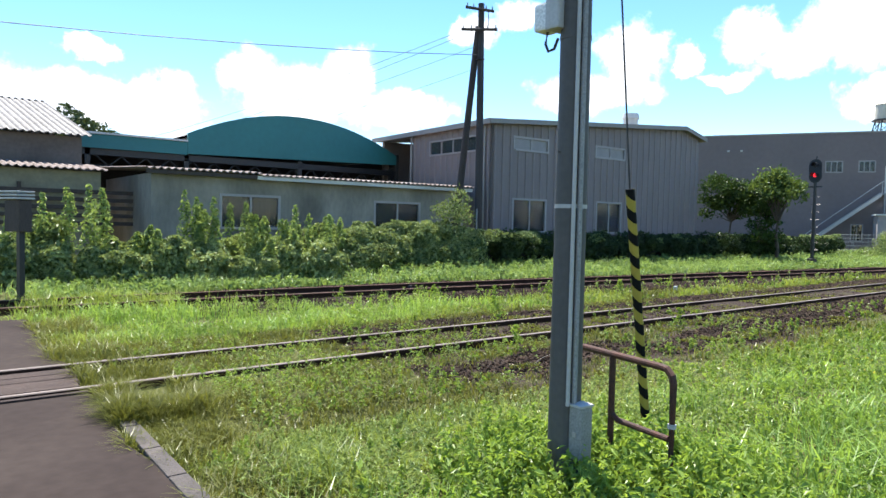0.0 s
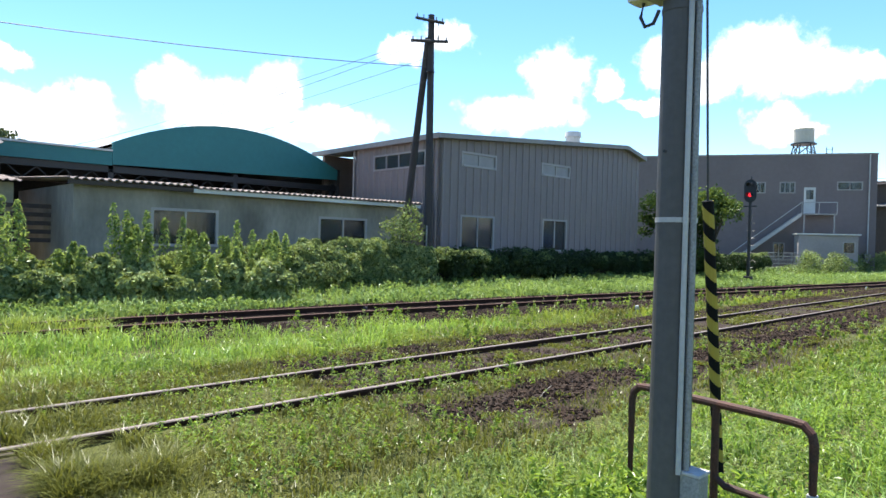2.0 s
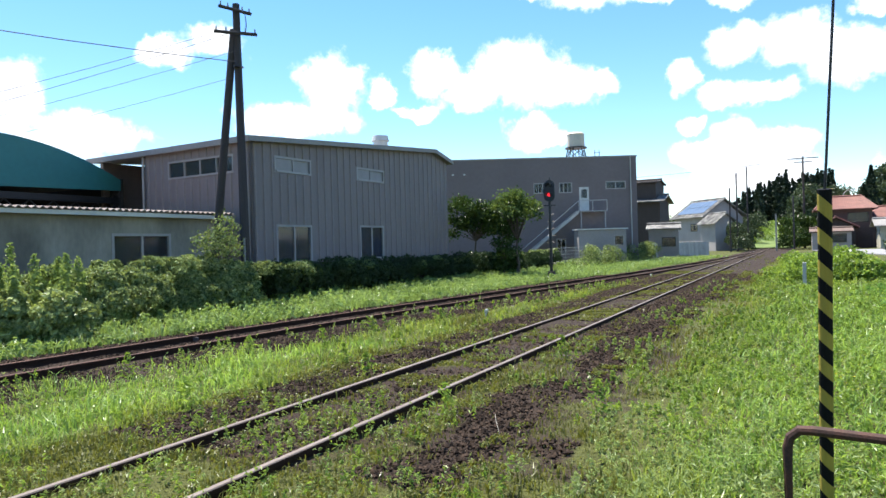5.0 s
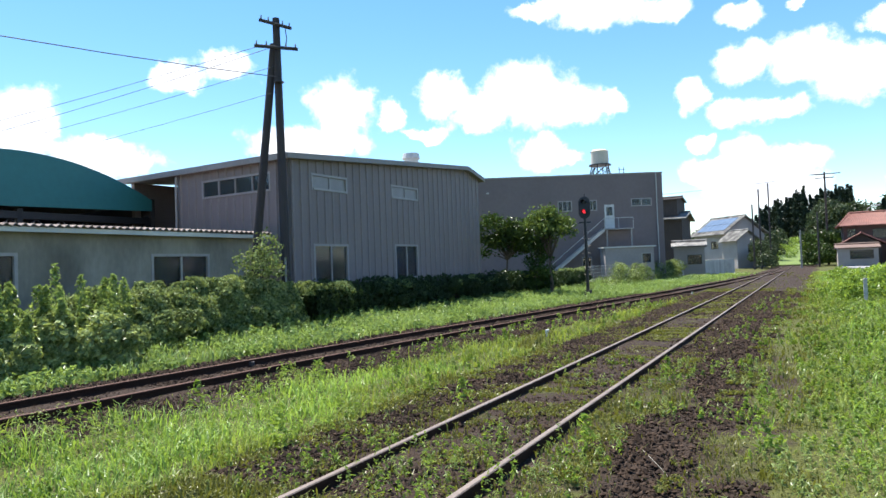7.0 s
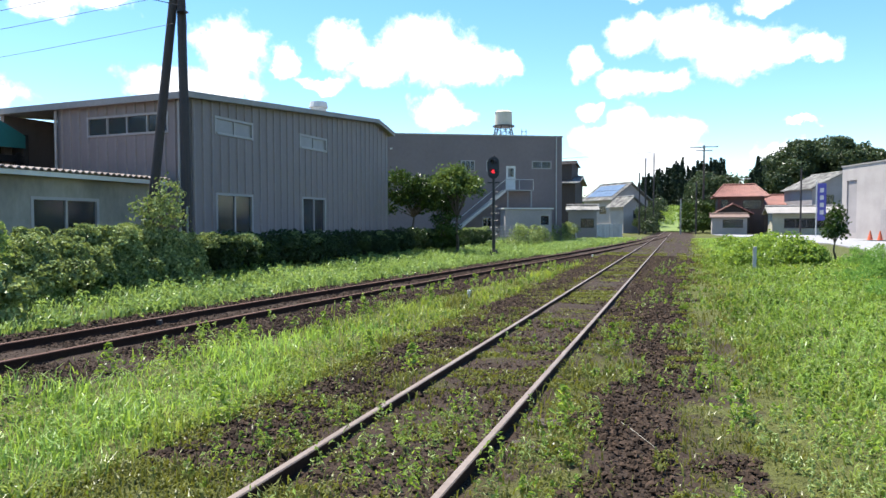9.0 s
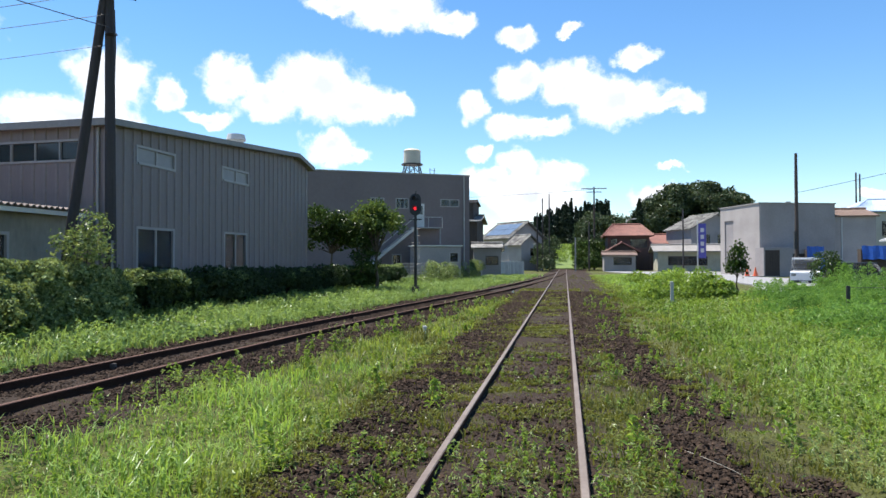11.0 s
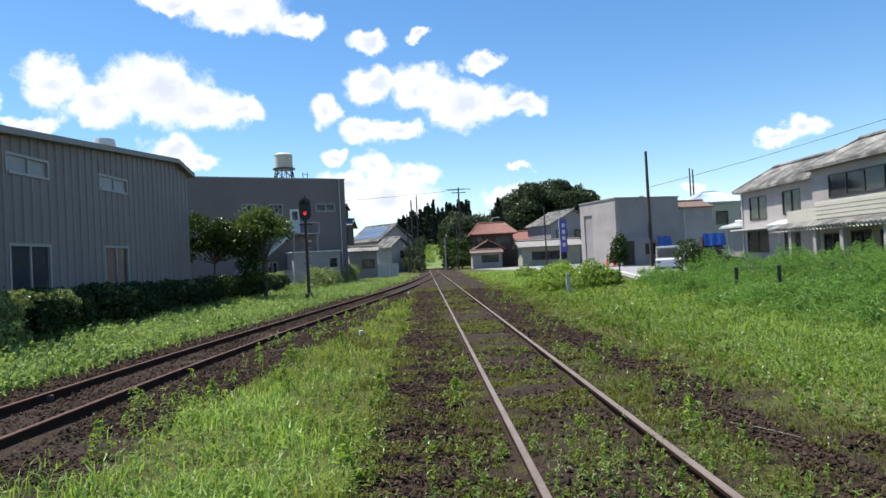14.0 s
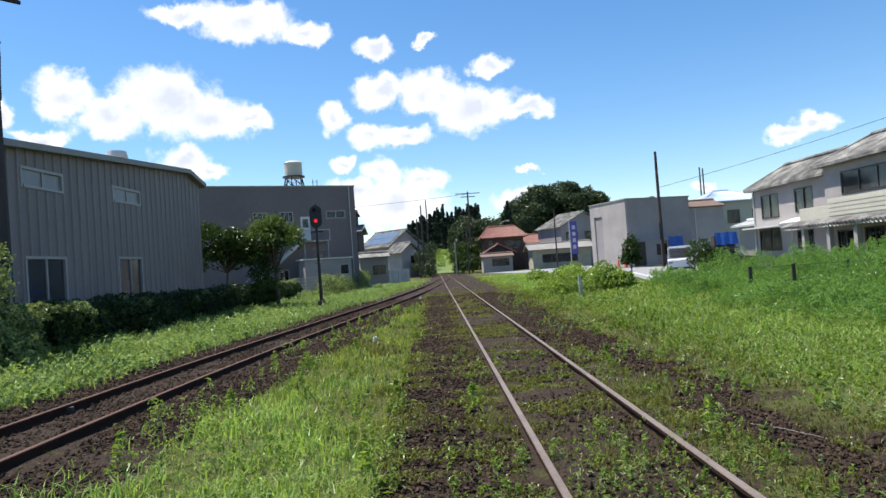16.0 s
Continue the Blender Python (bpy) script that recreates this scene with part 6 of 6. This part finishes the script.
def build_right_growth():
    g = np.random.default_rng(31)
    P, Q = [], []
    for k in range(26):
        clump(P, Q, 420, (g.uniform(3.9, 6.5), g.uniform(28.5, 36.0), g.uniform(0.2, 0.75)), (g.uniform(0.5, 0.9), 0.7, g.uniform(0.35, 0.6)))
    for k in range(3):
        clump(P, Q, 700, (6.1 + 0.3 * k, 28.4, 0.35), (0.4, 0.4, 0.45))
    o = leaves("low_bushes", np.concatenate(P), np.concatenate(Q), 0.13, M_WEED, spread=0.8)
    tagged(o, "low round green bushes at the field edge", "bushes", kind="stuff")
    # feathery weeds in a high bank
    P, Q = [], []
    def bank_edge(y):
        return 6.1 + 0.16 * max(0.0, y - 17.0) + 0.45 * math.sin(1.1 * y) + 0.25 * math.sin(2.7 * y) + max(0.0, 12.5 - y) * 0.5

    # soft mounds first, then plumes nodding over them
    for k in range(200):
        y, x = g.uniform(10.8, 31.5), g.uniform(5.8, 19.5)
        if x < bank_edge(y):
            continue
        h = min(1.15, 0.50 + 0.085 * (x - 5.5)) * g.uniform(0.8, 1.1) * (0.35 + 1.0 * float(value_noise(np.array([x]), np.array([y]), 1.5, 33)[0]))
        r = g.uniform(0.3, 0.85)
        clump(P, Q, int(900 * r), (x, y, h * 0.4), (r, r, h * g.uniform(0.45, 0.8)))
    for k in range(2300):
        y, x = g.uniform(10.6, 31.5), g.uniform(5.6, 19.5)
        if x < bank_edge(y) - 0.2 or math.sin(2.6 * x + 0.9 * y) + math.sin(1.9 * y - 1.1 * x) < -0.25:
            continue
        h = min(1.3, 0.62 + 0.085 * (x - 5.5)) * g.uniform(0.8, 1.1) * (0.35 + 1.0 * float(value_noise(np.array([x]), np.array([y]), 1.5, 33)[0]))
        m = 130
        s = g.random(m) ** 0.7
        a, q = g.uniform(0, 6.28, m), (0.34 * (1 - s) ** 0.6 + 0.04) * np.sqrt(g.random(m))
        tip = g.uniform(-0.22, 0.22, 2)
        P.append(np.stack([x + q * np.cos(a) + tip[0] * s ** 2, y + q * np.sin(a) + tip[1] * s ** 2, h * (0.12 + 0.88 * s) - 0.35 * q], 1))
        Q.append(np.stack([0.4 * np.cos(a), 0.4 * np.sin(a), np.full(m, 0.9)], 1))
    o = leaves("feathery_weeds", np.concatenate(P), np.concatenate(Q), 0.085, M_FEATHER, aspect=0.30, spread=0.6)
    tagged(o, "high bank of feathery bright green weeds", "weeds", kind="stuff")
    n = 2600
    x, y = g.uniform(3.5, 9.5, n), g.uniform(6, 24, n)
    z = 0.22 + 0.35 * np.clip((x - 3.5) / 5, 0, 1) + 0.2 * g.random(n)
    k = value_noise(x, y, 1.6, 77) > 0.70
    o = leaves("small_flowers", np.stack([x, y, z], 1)[k], np.tile((0, -0.3, 1.0), (k.sum(), 1)), 0.020, M_FLOWER, aspect=0.9)
    tagged(o, "scattered small yellow flowers in the meadow", "flowers", kind="stuff")


build_right_growth()


def scatter(n, near=1.6, far=75.0, power=1.25):
    """Points on the ground, thinning out with distance from the crossing."""
    u = rng.random(n)
    e = 2 - power
    r = (near ** e + u * (far ** e - near ** e)) ** (1 / e)
    a = rng.uniform(-1.45, 1.05, n)
    a = np.where((r < 26) & (rng.random(n) < 0.13), rng.uniform(1.05, 4.83, n), a)
    return 1.0 + r * np.sin(a), 0.2 + r * np.cos(a), r


def build_grass():
    x, y, r = scatter(640000)
    t = turf(x, y)
    xb = side_x(y)
    n1 = value_noise(x, y, 1.7, 51)
    n2 = value_noise(x, y, 0.5, 52)
    n3 = value_noise(x, y, 0.23, 53)
    over = (y < 4.6) & (x < -4.0)
    inside = ((np.abs(x) < 0.52) | (np.abs(x - xb) < 0.52)) & ~over
    on_rail = (np.abs(np.abs(x) - 0.566) < 0.06) | ((np.abs(np.abs(x - xb) - 0.566) < 0.075) & ~over)
    ok = (rng.random(len(x)) < np.where(t > 0.95, 1.0, np.clip(t * 1.5 - 0.25, 0.03, 1)) * np.clip(0.1 + 1.5 * n3 * (0.4 + n2), 0.05, 1.0))
    ok &= ~crossing(x, y) & ~on_rail & (x > -12.4) & ((x < 11.5) | (y < 33))
    ok &= ~((x > 8.6) & (y > 34))
    x, y, r, t, xb, n1, n2, inside, over = (v[ok] for v in (x, y, r, t, xb, n1, n2, inside, over))
    z = -0.05 + 0.25 * np.clip((-8.6 - x) / 3.0, 0, 1) + 0.08 * np.clip((2.0 - np.abs(x)) / 0.5, 0, 1)
    mid = (x < -1.7) & (x > xb + 1.2)
    left = x < xb - 1.3
    right = x > 2.1
    h = np.where(mid, 0.09 + 0.16 * n1, np.where(left, 0.16 + 0.18 * n1, np.where(right, 0.05 + 0.045 * np.clip(x - 2, 0, 5) + 0.09 * n1, 0.045 + 0.08 * n1)))
    h = np.where((y < 7.5) & (x > 3.4), h + 0.02 + 0.05 * n2, h)
    h = np.where(inside, np.where(y < 6.5, 0.06 + 0.10 * n1, 0.03 + 0.05 * n1), np.where(over, 0.18 + 0.16 * n1, h)) * rng.uniform(0.45, 1.4, len(x)) * (0.65 + 0.7 * n2)
    h = np.where((np.abs(x) < 1.25) & (y < 5), np.minimum(h, 0.14), h)
    w = (0.004 + 0.009 * rng.random(len(x))) * (0.8 + r / 9.0)
    lean = rng.uniform(0.2, 1.15, len(x))
    lush = ((mid & (y < 10.5) & (x < -1.8 - 0.7 * n2)) | (right & (x > 2.9 + 1.3 * n1)) | over) & (n1 > 0.15)
    olive = (~mid & ~left & ~right) | (mid & (n1 < 0.5) & (y > 7.5)) | (right & (x < 2.3 + 1.5 * n1) & (n1 < 0.66))
    for nm, k, mat, lab in (("verge_grass", left, M_VERGE, "pale green grass on the verge below the hedge"),
                            ("lush_grass", lush & ~olive & ~left, M_GRASS_LUSH, "lush bright green grass beside the tracks"),
                            ("olive_turf", olive & ~lush, M_MOSS, "short olive turf and moss between the rails"),
                            ("meadow_grass", (~lush & ~olive & ~left) | (lush & olive & ~left), M_GRASS, "uneven green meadow grass with dry stalks")):
        o = blades(nm, x[k], y[k], z[k], h[k], w[k], lean[k], mat)
        tagged(o, lab, "grass", kind="stuff")

    def sprigs(name, cx, cy, cz, hh, per, leaf, mat, label, width=0.35, spread=0.7, fan=0.07):
        """Small upright weeds: a cluster of narrow leaves climbing a stem, opening outwards and up."""
        n, cz = len(cx) * per, np.broadcast_to(cz, len(cx))
        s = rng.random(n)
        a = rng.random(n) * 6.283
        q = fan * np.repeat(hh, per) / 0.2 * (1.15 - s) * np.sqrt(rng.random(n))
        P = np.stack([np.repeat(cx, per) + q * np.cos(a), np.repeat(cy, per) + q * np.sin(a), np.repeat(cz, per) + np.repeat(hh, per) * s], 1)
        D = np.stack([0.45 * np.cos(a), 0.45 * np.sin(a), np.full(n, 0.9)], 1)
        o = leaves(name, P, D, np.repeat(leaf, per), mat, aspect=width, spread=spread)
        tagged(o, label, "weeds", kind="stuff")

    # weeds all through the meadow beside the path
    x, y, r = scatter(46000, 2.2, 34, 1.25)
    g1, g2 = value_noise(x, y, 1.3, 62), value_noise(x, y, 0.45, 63)
    k = (x > 2.0 + 0.8 * g1) & (x < 10) & (y > 1.35) & (g1 * 0.5 + g2 * 0.5 > 0.42 - 0.05 * np.clip(x - 2, 0, 3)) & ~crossing(x, y)
    x, y, r, g1 = x[k], y[k], r[k], g1[k]
    hh = np.clip(0.07 + 0.05 * (x - 2), 0.07, 0.30) * rng.uniform(0.5, 1.3, len(x)) + np.where((x > 3.3) & (y < 7), 0.07, 0.0)
    pale = (rng.random(len(x)) < 0.42) | ((y < 7) & (x < 4.6) & (g1 > 0.45))
    sprigs("meadow_weeds", x[~pale], y[~pale], -0.03, hh[~pale], 15, 0.034 + 0.0030 * r[~pale], M_WEED, "broad-leaved green weeds growing through the meadow")
    sprigs("pale_weeds", x[pale], y[pale], -0.03, hh[pale], 13, 0.032 + 0.0028 * r[pale], M_PALEWEED, "pale green weeds standing out of the meadow", 0.28)
    # rank weeds round the pole and the barrier
    n = 900
    x, y = rng.normal(4.75, 0.45, n), rng.normal(3.25, 0.40, n)
    k = (np.hypot(x - 4.625, y - 3.02) > 0.11) & (y > 1.5)
    x, y = x[k], y[k]
    sprigs("rank_weeds", x, y, -0.03, rng.uniform(0.18, 0.46, len(x)), 26, np.full(len(x), 0.058), M_WEED, "rank leafy weeds round the steel pole and barrier", 0.4, 0.8, 0.06)
    # weeds close to both main rails and over the mid strip
    x, y, r = scatter(17000, 1.8, 30, 1.25)
    xb = side_x(y)
    g1 = value_noise(x, y, 0.8, 64) * 0.6 + value_noise(x, y, 0.3, 65) * 0.4
    by_rail = (np.abs(x) < 1.35) & (np.abs(np.abs(x) - 0.566) > 0.07) & (y < 12) & (g1 > np.where(y < 6.5, 0.38, 0.60))
    strip = (x < -1.7) & (x > xb + 0.9) & (g1 > 0.5)
    k = (by_rail | strip | ((x > 1.1) & (x < 2.4) & (g1 > 0.52))) & ~crossing(x, y) & (y > 1.3)
    x, y, r, g1 = x[k], y[k], r[k], g1[k]
    hh = np.where(np.abs(x) < 1.3, np.where(y < 6.5, 0.15, 0.10), np.where(x < -3.4, 0.20, 0.13)) * rng.uniform(0.5, 1.35, len(x))
    pale = rng.random(len(x)) < 0.5
    sprigs("lineside_weeds", x[~pale], y[~pale], 0.02, hh[~pale], 13, 0.030 + 0.003 * r[~pale], M_WEED, "small leafy weeds along the rails", 0.4)
    sprigs("lineside_stalks", x[pale], y[pale], 0.02, hh[pale] * 1.15, 11, 0.030 + 0.0026 * r[pale], M_PALEWEED, "pale stalky weeds along the rails", 0.24)
    # broad pale weeds on the verge under the hedge
    x, y, r = scatter(60000, 6, 55, 1.0)
    xb = side_x(y)
    g1 = value_noise(x, y, 0.9, 66) * 0.6 + value_noise(x, y, 0.35, 67) * 0.4
    k = (x < xb - 1.55) & (x > -11.3) & (g1 > 0.40)
    x, y, r, g1 = x[k], y[k], r[k], g1[k]
    zz = 0.25 * np.clip((-8.6 - x) / 3.0, 0, 1)
    sprigs("verge_weeds", x, y, zz, (0.10 + 0.30 * g1) * np.where(y < 9, 0.7, 1.0) * rng.uniform(0.5, 1.2, len(x)), 10, np.full(len(x), 0.10), M_VERGE, "pale broad weeds on the verge below the hedge", 0.5, 0.6, 0.1)
    # mossy patches between and beside the main rails
    n = 170000
    x, y = rng.uniform(-2.0, 2.2, n), 1.3 + 38 * rng.random(n) ** 1.7
    m = value_noise(x, y, 0.55, 71) * 0.65 + value_noise(x, y, 0.2, 72) * 0.35 + 0.12 * np.sin(y * 2 * np.pi / 0.66)
    k = (m > np.where(np.abs(x) < 0.6, 0.54, np.where(x > 0.6, 0.62, 0.52))) & (np.abs(np.abs(x) - 0.566) > 0.06) & ~((x > 1.25) & (x < 1.75)) & ~crossing(x, y) & ~((x < -1.1) & (x > -1.5) & (m < 0.62))
    x, y = x[k], y[k]
    o = blades("track_moss", x, y, np.full(len(x), 0.03), rng.uniform(0.02, 0.055, len(x)), (0.008 + 0.010 * rng.random(len(x))) * (0.8 + y / 9), rng.uniform(0.4, 1.1, len(x)), M_MOSS)
    tagged(o, "mossy olive patches between the sleepers", "moss", kind="stuff")
    # grass hanging over the edge of the path
    n = 34000
    x = np.where(rng.random(n) < 0.5, rng.uniform(-4.6, 5.0, n), rng.uniform(0.7, 2.4, n))
    y = 1.10 - 0.16 * value_noise(x, x * 0, 0.6, 83) * (x < 2.6) + 0.75 * rng.random(n) ** 1.5
    k = (np.abs(np.abs(x) - 0.566) > 0.25) & (value_noise(x, y, 0.4, 81) > 0.28)
    x, y = x[k], y[k]
    o = blades("edge_grass", x, y, np.full(len(x), -0.04), rng.uniform(0.06, 0.24, len(x)) * (0.7 + 0.6 * value_noise(x, y, 0.3, 84)) * np.where(x < 1.8, 1.5, 1.0), 0.005 + 0.006 * rng.random(len(x)), rng.uniform(0.3, 1.1, len(x)), M_MOSS)
    tagged(o, "olive grass hanging over the edge of the path", "grass", kind="stuff")
    # big leafy weeds close to the rails
    P, Q = [], []
    g = np.random.default_rng(5)
    spots = [(-1.0, 7.6), (-3.3, 9.6), (-3.9, 8.4), (-1.9, 8.3), (1.0, 6.1), (1.05, 9.8), (-3.6, 11.6), (-1.95, 5.4), (2.4, 6.8), (-4.3, 6.4), (-3.0, 13.5)]
    for sx, sy in spots:
        m = 90
        s = g.random(m)
        P.append(np.stack([sx + 0.10 * g.normal(size=m) * (1.1 - s), sy + 0.10 * g.normal(size=m) * (1.1 - s), 0.36 * s], 1))
        Q.append(np.tile((0.0, -0.1, 0.9), (m, 1)))
    o = leaves("leafy_weeds", np.concatenate(P), np.concatenate(Q), 0.075, M_WEED, aspect=0.35, spread=0.7)
    tagged(o, "leafy upright weeds growing beside the rails", "weeds", kind="stuff")


build_grass()


def build_stones():
    n = 150000
    y = np.where(rng.random(n) < 0.1, -2.8 - 16 * rng.random(n), 1.2 + 34 * rng.random(n) ** 1.8)
    xb = side_x(y)
    x = np.where(rng.random(n) < 0.55, rng.uniform(-2.0, 2.5, n), xb + rng.uniform(-2.0, 2.1, n))
    r = np.hypot(x - 1, y)
    t = turf(x, y)
    k = (t < 0.40) & ~crossing(x, y) & (np.abs(np.abs(x) - 0.566) > 0.065) & (np.abs(np.abs(x - xb) - 0.566) > 0.065) & ((np.abs(x) > 0.5) | (rng.random(n) < 0.35))
    x, y, r = x[k], y[k], r[k]
    n = len(x)
    s = rng.uniform(0.007, 0.027, n) * (0.85 + r / 22)
    base = np.array([(1, 0, 0), (-1, 0, 0), (0, 1, 0), (0, -1, 0), (0, 0, 0.8), (0, 0, -0.8)], float)
    D = base[None] * rng.uniform(0.6, 1.3, (n, 6, 1)) + rng.normal(0, 0.18, (n, 6, 3))
    a = rng.random(n) * 6.28
    c, si = np.cos(a)[:, None], np.sin(a)[:, None]
    V = np.stack([D[..., 0] * c - D[..., 1] * si, D[..., 0] * si + D[..., 1] * c, D[..., 2]], -1) * s[:, None, None]
    V += np.stack([x, y, -0.03 + s * 0.3 + 0.03 * rng.random(n) + 0.045 * np.clip((2.0 - np.abs(x)) / 0.5, 0, 1)], 1)[:, None, :]
    F = np.array([(0, 2, 4), (2, 1, 4), (1, 3, 4), (3, 0, 4), (2, 0, 5), (1, 2, 5), (3, 1, 5), (0, 3, 5)])
    T = (np.arange(n)[:, None, None] * 6 + F[None]).reshape(-1, 3)
    o = arrays("ballast", V.reshape(-1, 3), T, M_STONE)
    tagged(o, "loose dark brown ballast stones along the tracks", "gravel", kind="stuff")


build_stones()


def build_distance():
    g = np.random.default_rng(17)

    def crowns(name, spots, n, size, mat, label):
        P, Q = [], []
        for x, y, z, r, rz in spots:
            clump(P, Q, n, (x, y, z), (r, r, rz), -0.6)
        o = leaves(name, np.concatenate(P), np.concatenate(Q), size, mat, spread=0.6)
        tagged(o, label, "woodland", kind="stuff")

    # wooded knoll behind the houses
    spots = []
    for k in range(150):
        x = g.uniform(19.5, 62.5)
        d = (x - 41) / 22
        hgt = 27 * max(0.1, 1 - d * d) ** 0.55
        spots.append((x, g.uniform(212, 236), g.uniform(0.35, 0.93) * hgt, g.uniform(2.5, 4.5), g.uniform(2.0, 3.6)))
    crowns("wooded_knoll", spots, 420, 1.0, M_FAR, "wooded hill of dark broadleaf trees")
    bm = bmesh.new()
    bmesh.ops.create_icosphere(bm, subdivisions=4, radius=1.0, matrix=Matrix.LocRotScale((41, 228, -3), None, (21, 12, 25)))
    tagged(part("hill", bm, M_HEDGEDARK, None), "dark earth body of the wooded hill", "hill", kind="structure")
    # dark cedar ridge beyond the line
    P, Q = [], []
    for k in range(140):
        x, y = g.uniform(-13, 14), g.uniform(200, 235)
        h = 10.0 + 7.5 * min(1, max(0, (x + 12) / 10)) + g.uniform(-1.5, 1.5)
        m = 260
        s = g.random(m) ** 0.8
        a = g.random(m) * 6.28
        r = (1 - s) * g.uniform(2.0, 2.8) + 0.1
        P.append(np.stack([x + r * np.cos(a), y + r * np.sin(a), 1 + s * h], 1))
        Q.append(np.stack([np.cos(a), np.sin(a), 0.4 + 0 * a], 1))
    o = leaves("cedar_wood", np.concatenate(P), np.concatenate(Q), 0.95, M_CONIFER, aspect=0.5, spread=0.5)
    tagged(o, "dark stand of pointed cedars on the slope", "woodland", kind="stuff")
    P, Q = [], []
    for x, y, h, w in ((20.5, 190, 17.5, 3.0), (18.6, 186, 13, 2.6)):
        m = 900
        s = g.random(m) ** 0.8
        a = g.random(m) * 6.28
        r = (1 - s) ** 0.7 * w * (0.8 + 0.2 * np.sin(s * 40))
        P.append(np.stack([x + r * np.cos(a), y + r * np.sin(a), 1 + s * h], 1))
        Q.append(np.stack([np.cos(a), np.sin(a), 0.4 + 0 * a], 1))
    o = leaves("tall_cedar", np.concatenate(P), np.concatenate(Q), 0.8, M_CONIFER, aspect=0.5, spread=0.6)
    tagged(o, "tall dark pointed cedars behind the houses", "woodland", kind="stuff")
    crowns("lineside_wood", [(g.uniform(3.5, 13), g.uniform(150, 175), g.uniform(1.5, 11.5), g.uniform(1.3, 2.8), g.uniform(1.2, 2.4)) for k in range(85)], 260, 0.55, M_FAR, "green broadleaf trees where the line bends away")
    crowns("lineside_bushes", [(g.uniform(2.6, 6.4), g.uniform(108, 128), g.uniform(0.6, 4.5), g.uniform(0.8, 1.5), g.uniform(0.7, 1.3)) for k in range(26)], 260, 0.35, M_TREE, "bushes beside the line near the level crossing")
    crowns("bank_wood", [(g.uniform(-7.5, -1.6), g.uniform(128, 160), g.uniform(0.8, 5.5), g.uniform(1.0, 1.9), g.uniform(0.9, 1.6)) for k in range(48)], 240, 0.4, M_FAR, "dark scrub trees beside the grassy bank")
    crowns("dark_bushes", [(g.uniform(-4.2, -1.9), g.uniform(98, 122), g.uniform(0.5, 3.4), g.uniform(0.7, 1.1), g.uniform(0.7, 1.1)) for k in range(26)], 260, 0.3, M_FAR, "dark bushes by the fence end")
    crowns("back_trees", [(g.uniform(-26, -10), g.uniform(150, 180), g.uniform(1, 7), g.uniform(2, 3), g.uniform(1.6, 2.6)) for k in range(26)], 200, 0.7, M_FAR, "dark trees behind the white houses")
    crowns("far_treeline", [(g.uniform(-260, 330), g.uniform(300, 360), g.uniform(1, 7), g.uniform(5, 9), g.uniform(3, 5)) for k in range(150)], 110, 2.2, M_FAR, "distant line of trees on the horizon")
    crowns("hall_trees", [(g.uniform(-52, -46), g.uniform(4.5, 12.5), g.uniform(6.5, 8.2), g.uniform(1.0, 1.6), g.uniform(0.8, 1.2)) for k in range(14)], 200, 0.4, M_FAR, "treetops showing over the hall roof")
    crowns("yard_shrubs", [(g.uniform(-9.6, -8.2), g.uniform(46, 72), g.uniform(0.2, 1.2), g.uniform(0.3, 0.7), g.uniform(0.4, 0.8)) for k in range(70)], 220, 0.13, M_HEDGE, "overgrown shrubs along the works fence")
    crowns("bank_bushes", [(g.uniform(-3.2, 4.0), g.uniform(132, 168), 0.0, g.uniform(0.6, 1.3), g.uniform(0.5, 1.0)) for k in range(1)] + [(x, y, (y - 122) * 0.11 + g.uniform(0, 0.8), g.uniform(0.6, 1.4), g.uniform(0.5, 1.1)) for x, y in [(g.uniform(-3.6, 4.4), g.uniform(128, 168)) for k in range(44)]], 120, 0.3, M_WEED, "scrub on the grassy bank")
    # rising meadow where the line bends away
    bm = bmesh.new()
    slab(bm, [(-2.5, 122, 0.2), (3.5, 122, 0.2), (5.0, 170, 5.5), (-4.0, 170, 5.5)], 1.5)
    tagged(part("grass_bank", bm, M_GRASSBANK, None), "sunlit grassy bank behind the level crossing", "bank", kind="structure")


M_GRASSBANK = material("grassy_bank", (0.12, 0.17, 0.04), 0.95, second=(0.06, 0.10, 0.02), scale=0.5, amount=0.8, grain=0.35)
build_distance()
